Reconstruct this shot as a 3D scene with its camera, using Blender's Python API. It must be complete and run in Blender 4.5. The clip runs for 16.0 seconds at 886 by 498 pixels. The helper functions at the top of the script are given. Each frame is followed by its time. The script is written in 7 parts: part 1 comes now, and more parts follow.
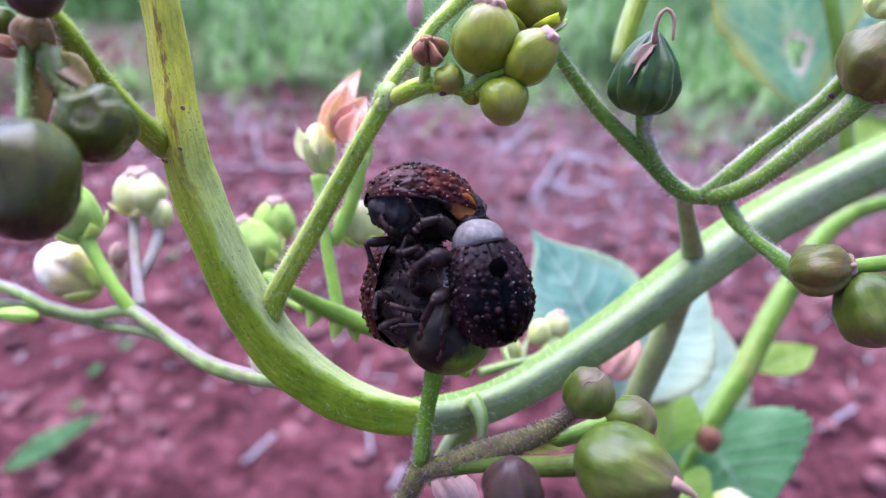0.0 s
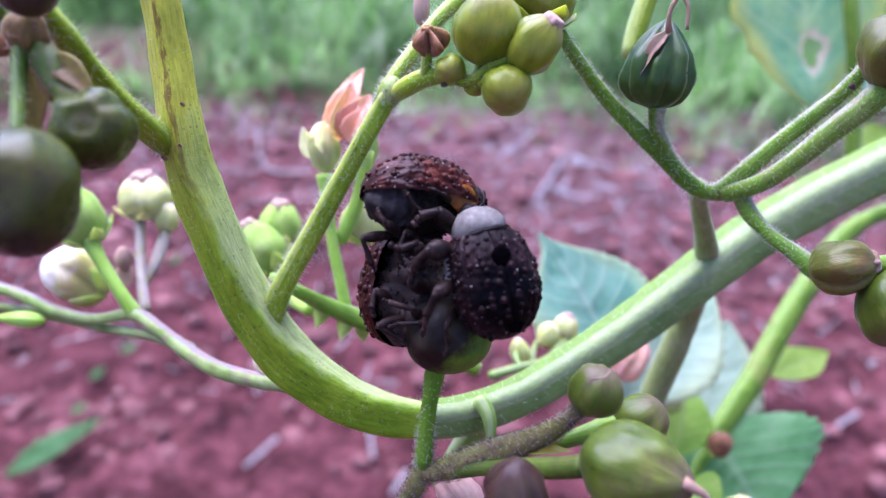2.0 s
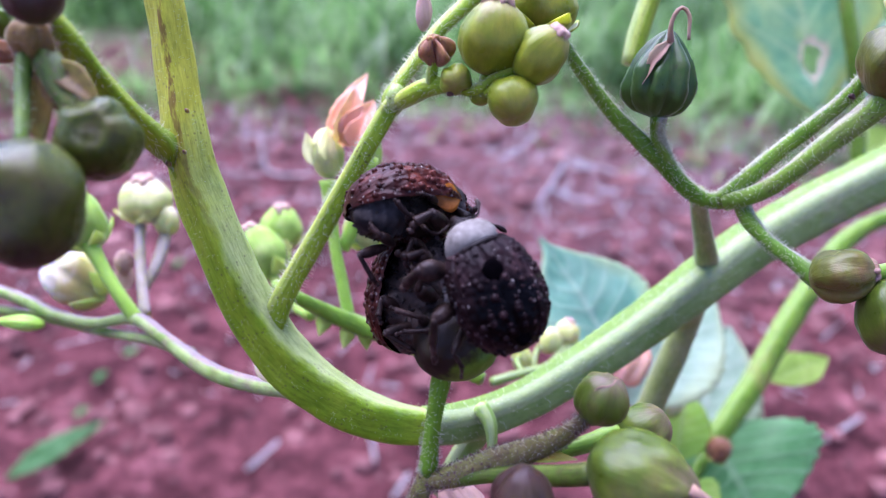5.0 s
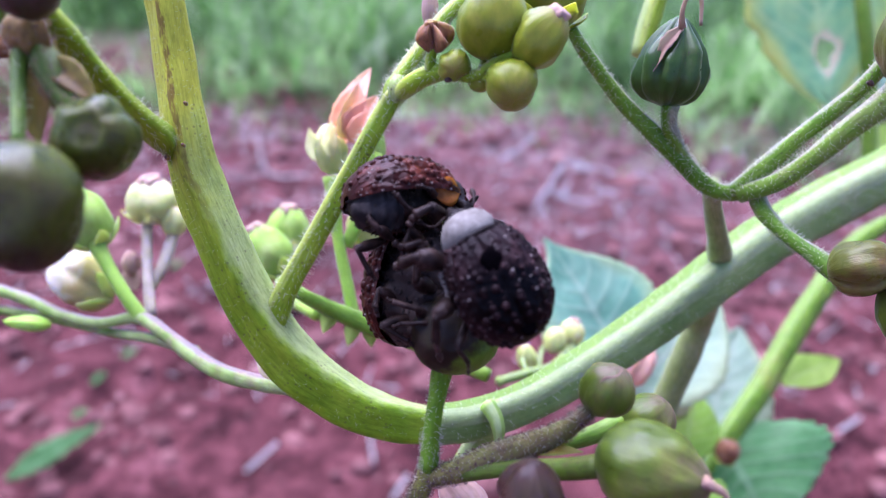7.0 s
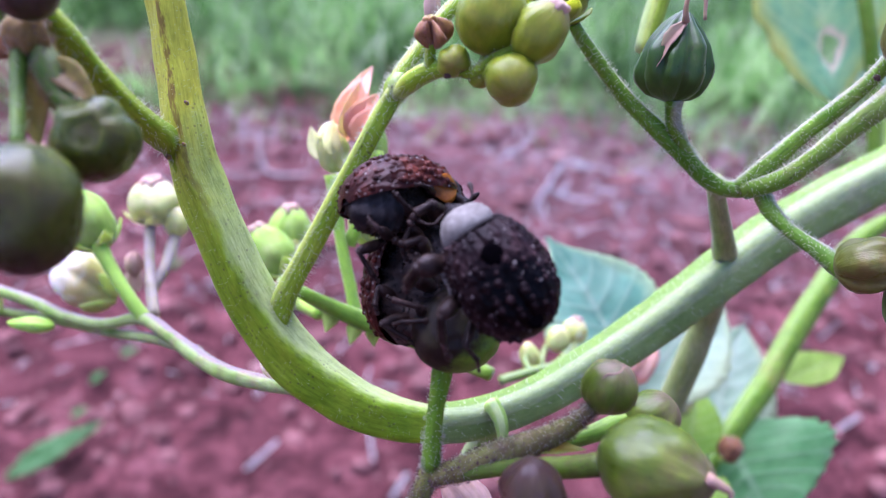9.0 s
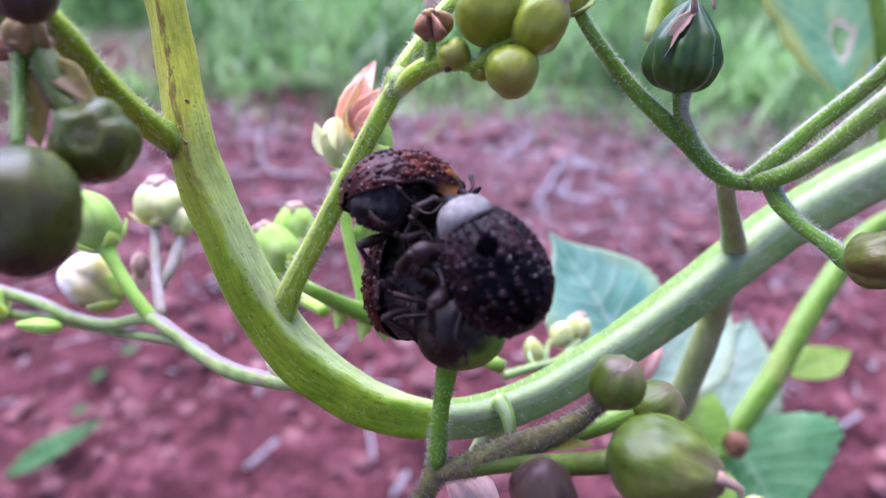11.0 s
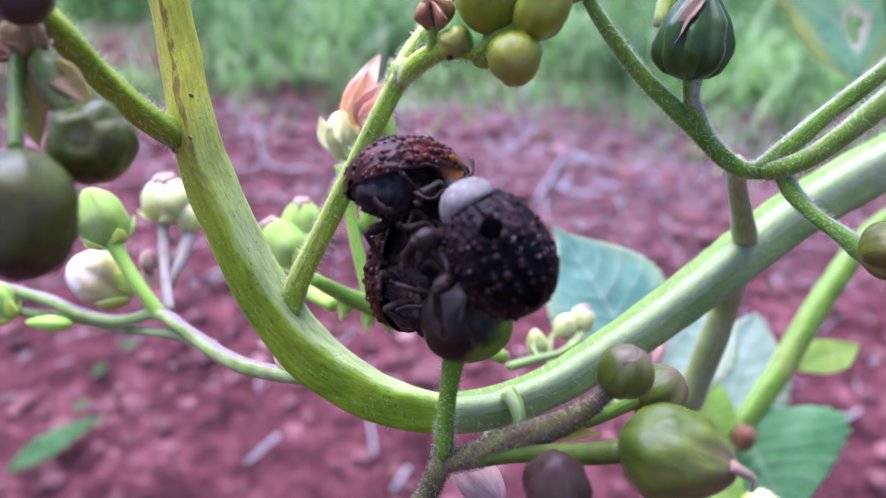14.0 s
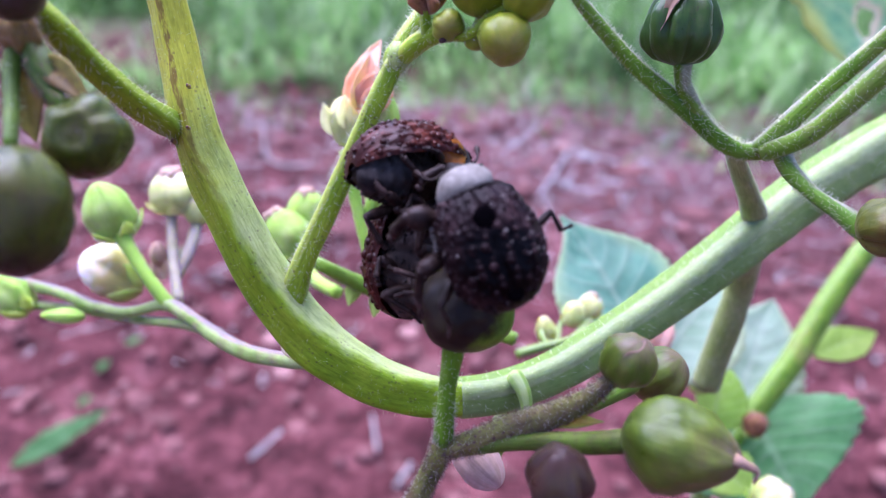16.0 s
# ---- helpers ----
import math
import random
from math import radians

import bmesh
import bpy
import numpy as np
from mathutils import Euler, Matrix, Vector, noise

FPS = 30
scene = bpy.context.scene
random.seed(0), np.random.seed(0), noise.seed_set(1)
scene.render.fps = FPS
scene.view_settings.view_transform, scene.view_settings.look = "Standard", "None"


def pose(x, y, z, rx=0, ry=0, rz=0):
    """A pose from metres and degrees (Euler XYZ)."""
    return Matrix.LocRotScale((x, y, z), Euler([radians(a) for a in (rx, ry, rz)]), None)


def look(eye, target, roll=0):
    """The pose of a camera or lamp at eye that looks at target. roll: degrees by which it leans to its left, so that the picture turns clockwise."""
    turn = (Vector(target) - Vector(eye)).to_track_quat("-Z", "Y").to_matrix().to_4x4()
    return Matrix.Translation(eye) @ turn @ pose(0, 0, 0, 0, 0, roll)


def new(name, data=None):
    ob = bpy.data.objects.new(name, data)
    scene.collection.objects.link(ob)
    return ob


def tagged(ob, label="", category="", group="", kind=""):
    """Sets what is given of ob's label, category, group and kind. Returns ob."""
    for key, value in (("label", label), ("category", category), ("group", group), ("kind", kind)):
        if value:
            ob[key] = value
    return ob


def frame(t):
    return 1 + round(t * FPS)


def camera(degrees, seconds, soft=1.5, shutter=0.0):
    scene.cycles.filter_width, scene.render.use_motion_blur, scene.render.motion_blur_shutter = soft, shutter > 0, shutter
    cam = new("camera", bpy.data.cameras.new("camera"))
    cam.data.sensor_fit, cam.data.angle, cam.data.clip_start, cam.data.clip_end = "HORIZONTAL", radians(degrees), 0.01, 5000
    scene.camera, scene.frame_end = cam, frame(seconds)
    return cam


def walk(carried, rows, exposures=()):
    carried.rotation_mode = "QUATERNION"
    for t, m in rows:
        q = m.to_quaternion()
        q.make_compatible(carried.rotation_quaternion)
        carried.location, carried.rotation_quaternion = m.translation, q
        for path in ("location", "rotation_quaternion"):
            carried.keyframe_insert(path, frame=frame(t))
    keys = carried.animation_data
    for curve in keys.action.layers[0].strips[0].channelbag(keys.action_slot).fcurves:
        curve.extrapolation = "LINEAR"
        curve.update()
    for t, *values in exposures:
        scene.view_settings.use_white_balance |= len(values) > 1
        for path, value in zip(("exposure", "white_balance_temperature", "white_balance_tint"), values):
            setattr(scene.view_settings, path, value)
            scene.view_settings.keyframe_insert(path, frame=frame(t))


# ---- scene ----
MM = 0.001
PLAN = pose(0, 0, 0.35, -30, 0, 0)   # plant plan: x right, y away, z up, tilted with the view

# ---- camera ----
cam = camera(60, 16.0, soft=1.05)
cam.data.dof.use_dof = True
cam.data.dof.focus_distance = 0.0318
cam.data.dof.aperture_fstop = 56.0
walk(cam, [
    (0.0, pose(0, 0, 0.35, 60.000, 0, 0.000)),
    (0.5, pose(0, 0, 0.35, 60.131, 0, 0.063)),
    (1.0, pose(0, 0, 0.35, 60.194, 0, 0.063)),
    (1.5, pose(0, 0, 0.35, 60.226, 0, 0.194)),
    (2.0, pose(0, 0, 0.35, 60.325, 0, 0.194)),
    (2.5, pose(0, 0, 0.35, 60.325, 0, 0.321)),
    (3.0, pose(0, 0, 0.35, 60.388, 0, 0.354)),
    (3.5, pose(0, 0, 0.35, 60.517, 0, 0.388)),
    (4.0, pose(0, 0, 0.35, 60.582, 0, 0.388)),
    (6.5, pose(0, 0, 0.35, 60.582, 0, 0.321)),
    (7.0, pose(0, 0, 0.35, 60.679, 0, 0.257)),
    (7.5, pose(0, 0, 0.35, 60.679, 0, 0.257)),
    (8.0, pose(0, 0, 0.35, 60.679, 0, 0.226)),
    (8.5, pose(0, 0, 0.35, 60.646, 0, 0.257)),
    (9.0, pose(0, 0, 0.35, 60.580, 0, 0.226)),
    (11.5, pose(0, 0, 0.35, 60.388, 0, 0.257)),
    (12.0, pose(0, 0, 0.35, 60.291, 0, 0.257)),
    (12.5, pose(0, 0, 0.35, 60.226, 0, 0.257)),
    (13.0, pose(0, 0, 0.35, 60.194, 0, 0.257)),
    (13.5, pose(0, 0, 0.35, 60.160, 0, 0.257)),
    (14.0, pose(0, 0, 0.35, 60.097, 0, 0.321)),
    (14.5, pose(0, 0, 0.35, 60.032, 0, 0.388)),
    (15.0, pose(0, 0, 0.35, 60.000, 0, 0.483)),
    (15.5, pose(0, 0, 0.35, 59.937, 0, 0.548)),
    (16.0, pose(0, 0, 0.35, 59.871, 0, 0.582)),
], [(0.0, 1.9, 5110, 42), (16.0, 1.9, 5110, 42)])

# ---- light ----
world = bpy.data.worlds.new("sky")
scene.world = world
world.use_nodes = True
wn = world.node_tree.nodes
sky = wn.new("ShaderNodeTexSky")
sky.sky_type = "NISHITA"
sky.sun_disc = False
sky.sun_elevation = radians(64)
sky.sun_rotation = radians(-26)
sky.air_density, sky.dust_density, sky.ozone_density = 1.0, 2.5, 1.6
wn["Background"].inputs["Strength"].default_value = 0.07
world.node_tree.links.new(sky.outputs[0], wn["Background"].inputs["Color"])
sun = new("sun", bpy.data.lights.new("sun", "SUN"))
sun.data.energy = 2.7
sun.data.angle = radians(70)
sun.data.color = (1.0, 0.95, 0.88)
sun.matrix_world = look((-0.6, 1.25, 2.8), (0, 0, 0))


# ---- materials ----
def material(name):
    m = bpy.data.materials.new(name)
    m.use_nodes = True
    return m, m.node_tree.nodes, m.node_tree.links, m.node_tree.nodes["Principled BSDF"]


def ramp(n, l, fac, stops):
    r = n.new("ShaderNodeValToRGB")
    while len(r.color_ramp.elements) < len(stops):
        r.color_ramp.elements.new(0.5)
    for e, (p, c) in zip(r.color_ramp.elements, stops):
        e.position, e.color = p, (*c, 1)
    l.new(fac, r.inputs[0])
    return r.outputs[0]


def mixed(n, l, fac, a, b, mode="MIX"):
    m = n.new("ShaderNodeMix")
    m.data_type, m.blend_type = "RGBA", mode
    for sock, v in ((m.inputs[0], fac), (m.inputs[6], a), (m.inputs[7], b)):
        if isinstance(v, (int, float)):
            sock.default_value = v
        elif isinstance(v, tuple):
            sock.default_value = (*v, 1)
        else:
            l.new(v, sock)
    return m.outputs[2]


def noisy(n, l, scale, detail=4.0, rough=0.6, kind="ShaderNodeTexNoise", stretch=None):
    co = n.new("ShaderNodeTexCoord").outputs["Object"]
    if stretch:
        mp = n.new("ShaderNodeMapping")
        mp.inputs["Scale"].default_value = stretch
        l.new(co, mp.inputs[0])
        co = mp.outputs[0]
    t = n.new(kind)
    t.inputs["Scale"].default_value = scale
    if kind == "ShaderNodeTexNoise":
        t.inputs["Detail"].default_value, t.inputs["Roughness"].default_value = detail, rough
    l.new(co, t.inputs["Vector"])
    return t.outputs[0]


def bumped(n, l, bsdf, height, strength, distance):
    b = n.new("ShaderNodeBump")
    b.inputs["Strength"].default_value, b.inputs["Distance"].default_value = strength, distance
    l.new(height, b.inputs["Height"])
    l.new(b.outputs[0], bsdf.inputs["Normal"])


def attribute(n, name):
    a = n.new("ShaderNodeAttribute")
    a.attribute_name = name
    return a.outputs["Vector"]


def on_attribute(n, l, name, stretch, scale, detail=4.0, rough=0.6):
    """Noise laid along a stem or a fruit, by the growth direction kept in its mesh."""
    mp = n.new("ShaderNodeMapping")
    mp.inputs["Scale"].default_value = stretch
    l.new(attribute(n, name), mp.inputs[0])
    t = n.new("ShaderNodeTexNoise")
    t.inputs["Scale"].default_value, t.inputs["Detail"].default_value, t.inputs["Roughness"].default_value = scale, detail, rough
    l.new(mp.outputs[0], t.inputs["Vector"])
    return t.outputs[0]


def spread(n, l, value, amount, rest):
    m = n.new("ShaderNodeMath")
    m.operation = "MULTIPLY_ADD"
    m.inputs[1].default_value, m.inputs[2].default_value = amount, rest
    l.new(value, m.inputs[0])
    return m.outputs[0]


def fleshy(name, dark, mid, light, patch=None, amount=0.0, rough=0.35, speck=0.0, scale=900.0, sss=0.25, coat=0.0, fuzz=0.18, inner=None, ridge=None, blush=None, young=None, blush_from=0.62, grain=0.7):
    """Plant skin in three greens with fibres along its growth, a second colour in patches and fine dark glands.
    inner: the colour of a stem's facet inside its bend, mostly paler, with sky light put into it; ridge: that of its
    crest and its bounds; young: that of its first stretch; blush: that of a fruit's end."""
    m, n, l, b = material(name)
    sep = n.new("ShaderNodeSeparateXYZ")
    l.new(attribute(n, "fibre"), sep.inputs[0])
    big = noisy(n, l, scale * 0.35, 3)
    col = ramp(n, l, big, [(0.32, dark), (0.5, mid), (0.7, light)])
    if young:
        early = mixed(n, l, 0.25, spread(n, l, sep.outputs["Z"], 0.1, 0.0), on_attribute(n, l, "fibre", (1, 1, 0.5), 1.5, 3))
        fresh = ramp(n, l, early, [(0.42, (1, 1, 1)), (0.68, (0, 0, 0))])
        col = mixed(n, l, fresh, col, young)
    # sky light on the stem's upward facet, put in as a second colour
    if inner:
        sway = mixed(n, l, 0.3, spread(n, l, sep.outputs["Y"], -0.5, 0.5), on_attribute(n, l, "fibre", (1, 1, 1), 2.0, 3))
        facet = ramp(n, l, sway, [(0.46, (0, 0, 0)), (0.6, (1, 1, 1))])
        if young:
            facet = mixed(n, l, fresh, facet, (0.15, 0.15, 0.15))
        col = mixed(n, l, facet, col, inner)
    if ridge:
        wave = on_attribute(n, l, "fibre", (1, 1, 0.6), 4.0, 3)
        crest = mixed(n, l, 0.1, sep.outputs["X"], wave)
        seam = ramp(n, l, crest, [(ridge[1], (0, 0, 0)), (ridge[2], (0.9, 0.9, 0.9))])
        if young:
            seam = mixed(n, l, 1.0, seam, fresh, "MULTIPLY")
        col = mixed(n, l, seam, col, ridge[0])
    if blush:
        end = mixed(n, l, 0.45, sep.outputs["Z"], on_attribute(n, l, "fibre", (1, 1, 3), 1.6, 4))
        col = mixed(n, l, ramp(n, l, end, [(blush_from, (0, 0, 0)), (blush_from + 0.2, (0.9, 0.9, 0.9))]), col, blush)
    if patch:
        pf = ramp(n, l, noisy(n, l, scale * 0.22, 5, 0.7), [(0.6 - amount * 0.3, (0, 0, 0)), (0.8 - amount * 0.2, (0.85, 0.85, 0.85))])
        col = mixed(n, l, pf, col, patch)
    streak = ramp(n, l, on_attribute(n, l, "fibre", (1, 1, 0.35) if not coat else (1, 1, 1.2), 6.0 if not coat else 5.0, 5, 0.65),
                  [(0.34, (0.62, 0.66, 0.58)), (0.5, (1.0, 1.0, 1.0)), (0.66, (1.28, 1.24, 1.4))])
    col = mixed(n, l, grain if not coat else 0.32, col, streak, "MULTIPLY")
    fine = ramp(n, l, noisy(n, l, scale * 3.0, 5, 0.7), [(0.34, (0.86, 0.86, 0.85)), (0.52, (1.0, 1.0, 1.0)), (0.7, (1.12, 1.1, 1.12))])
    col = mixed(n, l, 0.7, col, fine, "MULTIPLY")
    if speck:
        v = n.new("ShaderNodeTexVoronoi")
        v.inputs["Scale"].default_value = 4200.0
        l.new(n.new("ShaderNodeTexCoord").outputs["Object"], v.inputs["Vector"])
        sf = ramp(n, l, v.outputs["Distance"], [(0.16, (speck,) * 3), (0.3, (0, 0, 0))])
        gate = ramp(n, l, noisy(n, l, 700.0, 2), [(0.45, (0, 0, 0)), (0.58, (1, 1, 1))])
        sf = mixed(n, l, 1.0, sf, gate, "MULTIPLY")
        col = mixed(n, l, sf, col, (0.07, 0.025, 0.04))
    l.new(col, b.inputs["Base Color"])
    rr = ramp(n, l, noisy(n, l, scale * 1.5, 3), [(0.3, (max(0.05, rough - 0.1),) * 3), (0.7, (rough + 0.1,) * 3)])
    l.new(rr, b.inputs["Roughness"])
    b.inputs["Specular IOR Level"].default_value = 0.16 + coat * 0.3
    b.inputs["Subsurface Weight"].default_value = min(1.0, sss * (1.3 if coat else 2.2))
    b.inputs["Subsurface Radius"].default_value = (0.8, 1.0, 0.25)
    b.inputs["Subsurface Scale"].default_value = 0.0012 if coat else 0.0009
    b.inputs["Sheen Weight"].default_value = fuzz
    b.inputs["Sheen Roughness"].default_value = 0.35
    b.inputs["Coat Weight"].default_value = coat * 0.35
    b.inputs["Coat Roughness"].default_value = 0.3
    bump = mixed(n, l, 0.5, noisy(n, l, scale * 2.0, 6, 0.65), on_attribute(n, l, "fibre", (1, 1, 0.3), 10.0, 3))
    bumped(n, l, b, bump, 0.5, 0.00008 if not coat else 0.0001)
    return m


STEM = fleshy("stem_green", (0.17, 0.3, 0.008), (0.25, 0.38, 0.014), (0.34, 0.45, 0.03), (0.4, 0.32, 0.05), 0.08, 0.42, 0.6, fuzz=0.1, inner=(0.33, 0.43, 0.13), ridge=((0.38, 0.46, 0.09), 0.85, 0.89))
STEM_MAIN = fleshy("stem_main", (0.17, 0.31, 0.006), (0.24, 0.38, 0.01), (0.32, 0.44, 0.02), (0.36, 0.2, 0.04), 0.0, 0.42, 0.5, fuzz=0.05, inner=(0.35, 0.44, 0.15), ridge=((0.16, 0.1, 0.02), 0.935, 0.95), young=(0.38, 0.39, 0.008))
NODE = fleshy("node_brown", (0.06, 0.03, 0.012), (0.15, 0.09, 0.022), (0.29, 0.2, 0.045), (0.07, 0.03, 0.025), 0.2, 0.4, 0.9, 1200.0, sss=0.08)
STEM_TWIG = fleshy("stem_twig", (0.16, 0.25, 0.05), (0.22, 0.32, 0.08), (0.3, 0.38, 0.14), (0.3, 0.18, 0.16), 0.2, 0.5, 0.2, 1600.0, fuzz=0.04, inner=(0.2, 0.165, 0.16), grain=0.4)
STALK_OLIVE = fleshy("stalk_olive", (0.045, 0.095, 0.005), (0.075, 0.135, 0.01), (0.12, 0.18, 0.022), (0.11, 0.06, 0.035), 0.15, 0.4, 0.4, 1300.0, 0.3, fuzz=0.05)
STALK_PURPLE = fleshy("stalk_purple", (0.07, 0.07, 0.014), (0.14, 0.14, 0.03), (0.24, 0.25, 0.06), (0.13, 0.05, 0.06), 0.35, 0.45, 0.95, 1500.0, fuzz=0.08)
FRUIT_BLUSH = fleshy("fruit_blush", (0.06, 0.075, 0.006), (0.1, 0.11, 0.012), (0.16, 0.16, 0.03), (0.12, 0.03, 0.02), 0.3, 0.34, 0.2, 900.0, 0.4, 0.2, fuzz=0.03)
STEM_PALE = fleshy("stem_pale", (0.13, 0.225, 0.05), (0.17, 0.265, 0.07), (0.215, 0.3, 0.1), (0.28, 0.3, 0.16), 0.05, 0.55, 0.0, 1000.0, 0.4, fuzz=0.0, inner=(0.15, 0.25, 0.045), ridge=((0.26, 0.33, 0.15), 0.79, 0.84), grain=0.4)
PEDICEL_PALE = fleshy("pedicel_pale", (0.24, 0.22, 0.15), (0.32, 0.28, 0.23), (0.4, 0.34, 0.3), (0.3, 0.34, 0.12), 0.3, 0.5, 0.0, 900.0, 0.4, grain=0.3)
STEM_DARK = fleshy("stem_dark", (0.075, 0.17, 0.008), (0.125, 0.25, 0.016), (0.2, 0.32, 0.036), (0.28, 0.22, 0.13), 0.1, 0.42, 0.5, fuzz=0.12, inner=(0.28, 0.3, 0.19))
STEM_FRESH = fleshy("stem_fresh", (0.08, 0.18, 0.007), (0.13, 0.25, 0.012), (0.2, 0.32, 0.022), None, 0.0, 0.4, 0.2, fuzz=0.04)
STEM_SIDE = fleshy("stem_side", (0.15, 0.25, 0.006), (0.21, 0.31, 0.009), (0.29, 0.38, 0.018), (0.2, 0.12, 0.05), 0.1, 0.42, 0.5, 1200.0, fuzz=0.05)
STEM_GREY = fleshy("stem_grey", (0.18, 0.24, 0.06), (0.23, 0.29, 0.09), (0.29, 0.33, 0.14), (0.3, 0.26, 0.22), 0.05, 0.5, 0.2, 1200.0)
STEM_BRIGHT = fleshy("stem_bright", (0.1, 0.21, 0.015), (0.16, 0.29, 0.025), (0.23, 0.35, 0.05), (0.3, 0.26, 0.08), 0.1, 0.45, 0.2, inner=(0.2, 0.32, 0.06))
FRUIT = fleshy("fruit_green", (0.08, 0.13, 0.003), (0.155, 0.2, 0.004), (0.26, 0.28, 0.012), (0.26, 0.2, 0.03), 0.1, 0.34, 0.1, 500.0, 0.7, 0.25, fuzz=0.03, blush=(0.25, 0.2, 0.05))
FRUIT_OLIVE = fleshy("fruit_olive", (0.04, 0.07, 0.003), (0.075, 0.115, 0.006), (0.13, 0.165, 0.018), (0.11, 0.07, 0.03), 0.2, 0.36, 0.2, 700.0, 0.45, 0.25, fuzz=0.03, blush=(0.16, 0.1, 0.075))
FRUIT_DARK = fleshy("fruit_dark", (0.022, 0.034, 0.0015), (0.05, 0.07, 0.003), (0.1, 0.125, 0.008), (0.045, 0.018, 0.014), 0.3, 0.3, 0.0, 1500.0, 0.4, 0.13, fuzz=0.0)
FRUIT_RIPE = fleshy("fruit_ripening", (0.024, 0.036, 0.002), (0.055, 0.072, 0.004), (0.1, 0.125, 0.012), (0.045, 0.017, 0.018), 0.42, 0.3, 0.0, 1300.0, 0.35, 0.12, fuzz=0.0, blush=(0.02, 0.008, 0.016))
FRUIT_RIB = fleshy("fruit_ribbed", (0.012, 0.04, 0.004), (0.024, 0.065, 0.007), (0.05, 0.1, 0.014), (0.14, 0.12, 0.06), 0.0, 0.36, 0.3, 700.0, 0.3, 0.25, fuzz=0.05)
FRUIT_PURPLE = fleshy("fruit_purple", (0.026, 0.012, 0.012), (0.048, 0.024, 0.014), (0.08, 0.075, 0.016), (0.034, 0.009, 0.026), 0.45, 0.34, 0.0, 500.0, 0.25, 0.2, fuzz=0.02)
FRUIT_BROWN = fleshy("fruit_brown", (0.1, 0.04, 0.02), (0.2, 0.09, 0.04), (0.32, 0.2, 0.09), (0.26, 0.08, 0.045), 0.35, 0.36, 0.3, 1500.0, 0.2)
BUD_PALE = fleshy("bud_pale", (0.38, 0.46, 0.09), (0.5, 0.55, 0.17), (0.6, 0.61, 0.3), (0.66, 0.52, 0.32), 0.1, 0.45, 0.0, 350.0, 0.4, blush=(0.7, 0.56, 0.42), grain=0.25)
BUD_GREEN = fleshy("bud_green", (0.2, 0.38, 0.04), (0.3, 0.48, 0.07), (0.42, 0.56, 0.14), (0.5, 0.44, 0.3), 0.1, 0.42, 0.0, 350.0, 0.35, grain=0.25)
BUD_WHITE = fleshy("bud_white", (0.36, 0.44, 0.06), (0.52, 0.5, 0.14), (0.66, 0.5, 0.22), None, 0.0, 0.45, 0.0, 350.0, 0.4, blush=(0.86, 0.81, 0.72), blush_from=0.48, grain=0.25)
PETAL = fleshy("petal_orange", (0.78, 0.27, 0.13), (0.84, 0.38, 0.23), (0.87, 0.52, 0.38), (0.86, 0.6, 0.5), 0.25, 0.5, 0.0, 500.0, 0.1, grain=0.25)
PETAL_PINK = fleshy("petal_dry", (0.36, 0.2, 0.15), (0.47, 0.3, 0.23), (0.56, 0.42, 0.34), (0.3, 0.16, 0.1), 0.3, rough=0.6, sss=0.08, grain=0.3)
TIP_DRY = fleshy("dry_tip", (0.16, 0.09, 0.06), (0.3, 0.19, 0.12), (0.42, 0.3, 0.22), (0.22, 0.09, 0.09), 0.3, 0.6, sss=0.05, grain=0.4)


def gnawed():
    """A capsule that withers from one side: brown skin, darkened by painted weevil shade, that gives way to green, with
    a frayed border.
    """
    m = fleshy("gnawed_pod", (0.06, 0.1, 0.006), (0.09, 0.15, 0.01), (0.14, 0.22, 0.015), None, 0.0, 0.5, 0.1, 700.0, 0.4, 0.06, fuzz=0.0)
    n, l = m.node_tree.nodes, m.node_tree.links
    b = n["Principled BSDF"]
    green = b.inputs["Base Color"].links[0].from_socket
    # withered brown, deepened to hold the shade of the weevils above
    brown = ramp(n, l, noisy(n, l, 600.0, 5), [(0.3, (0.006, 0.004, 0.0025)), (0.5, (0.017, 0.012, 0.006)), (0.7, (0.045, 0.04, 0.014))])
    lean = n.new("ShaderNodeVectorMath")
    lean.operation = "DOT_PRODUCT"
    lean.inputs[1].default_value = (450.0, 0.0, -450.0)
    l.new(n.new("ShaderNodeTexCoord").outputs["Object"], lean.inputs[0])
    side = mixed(n, l, 0.5, lean.outputs["Value"], noisy(n, l, 900.0, 5, 0.7))
    l.new(mixed(n, l, ramp(n, l, side, [(0.42, (0, 0, 0)), (0.56, (1, 1, 1))]), brown, green), b.inputs["Base Color"])
    return m


POD = gnawed()


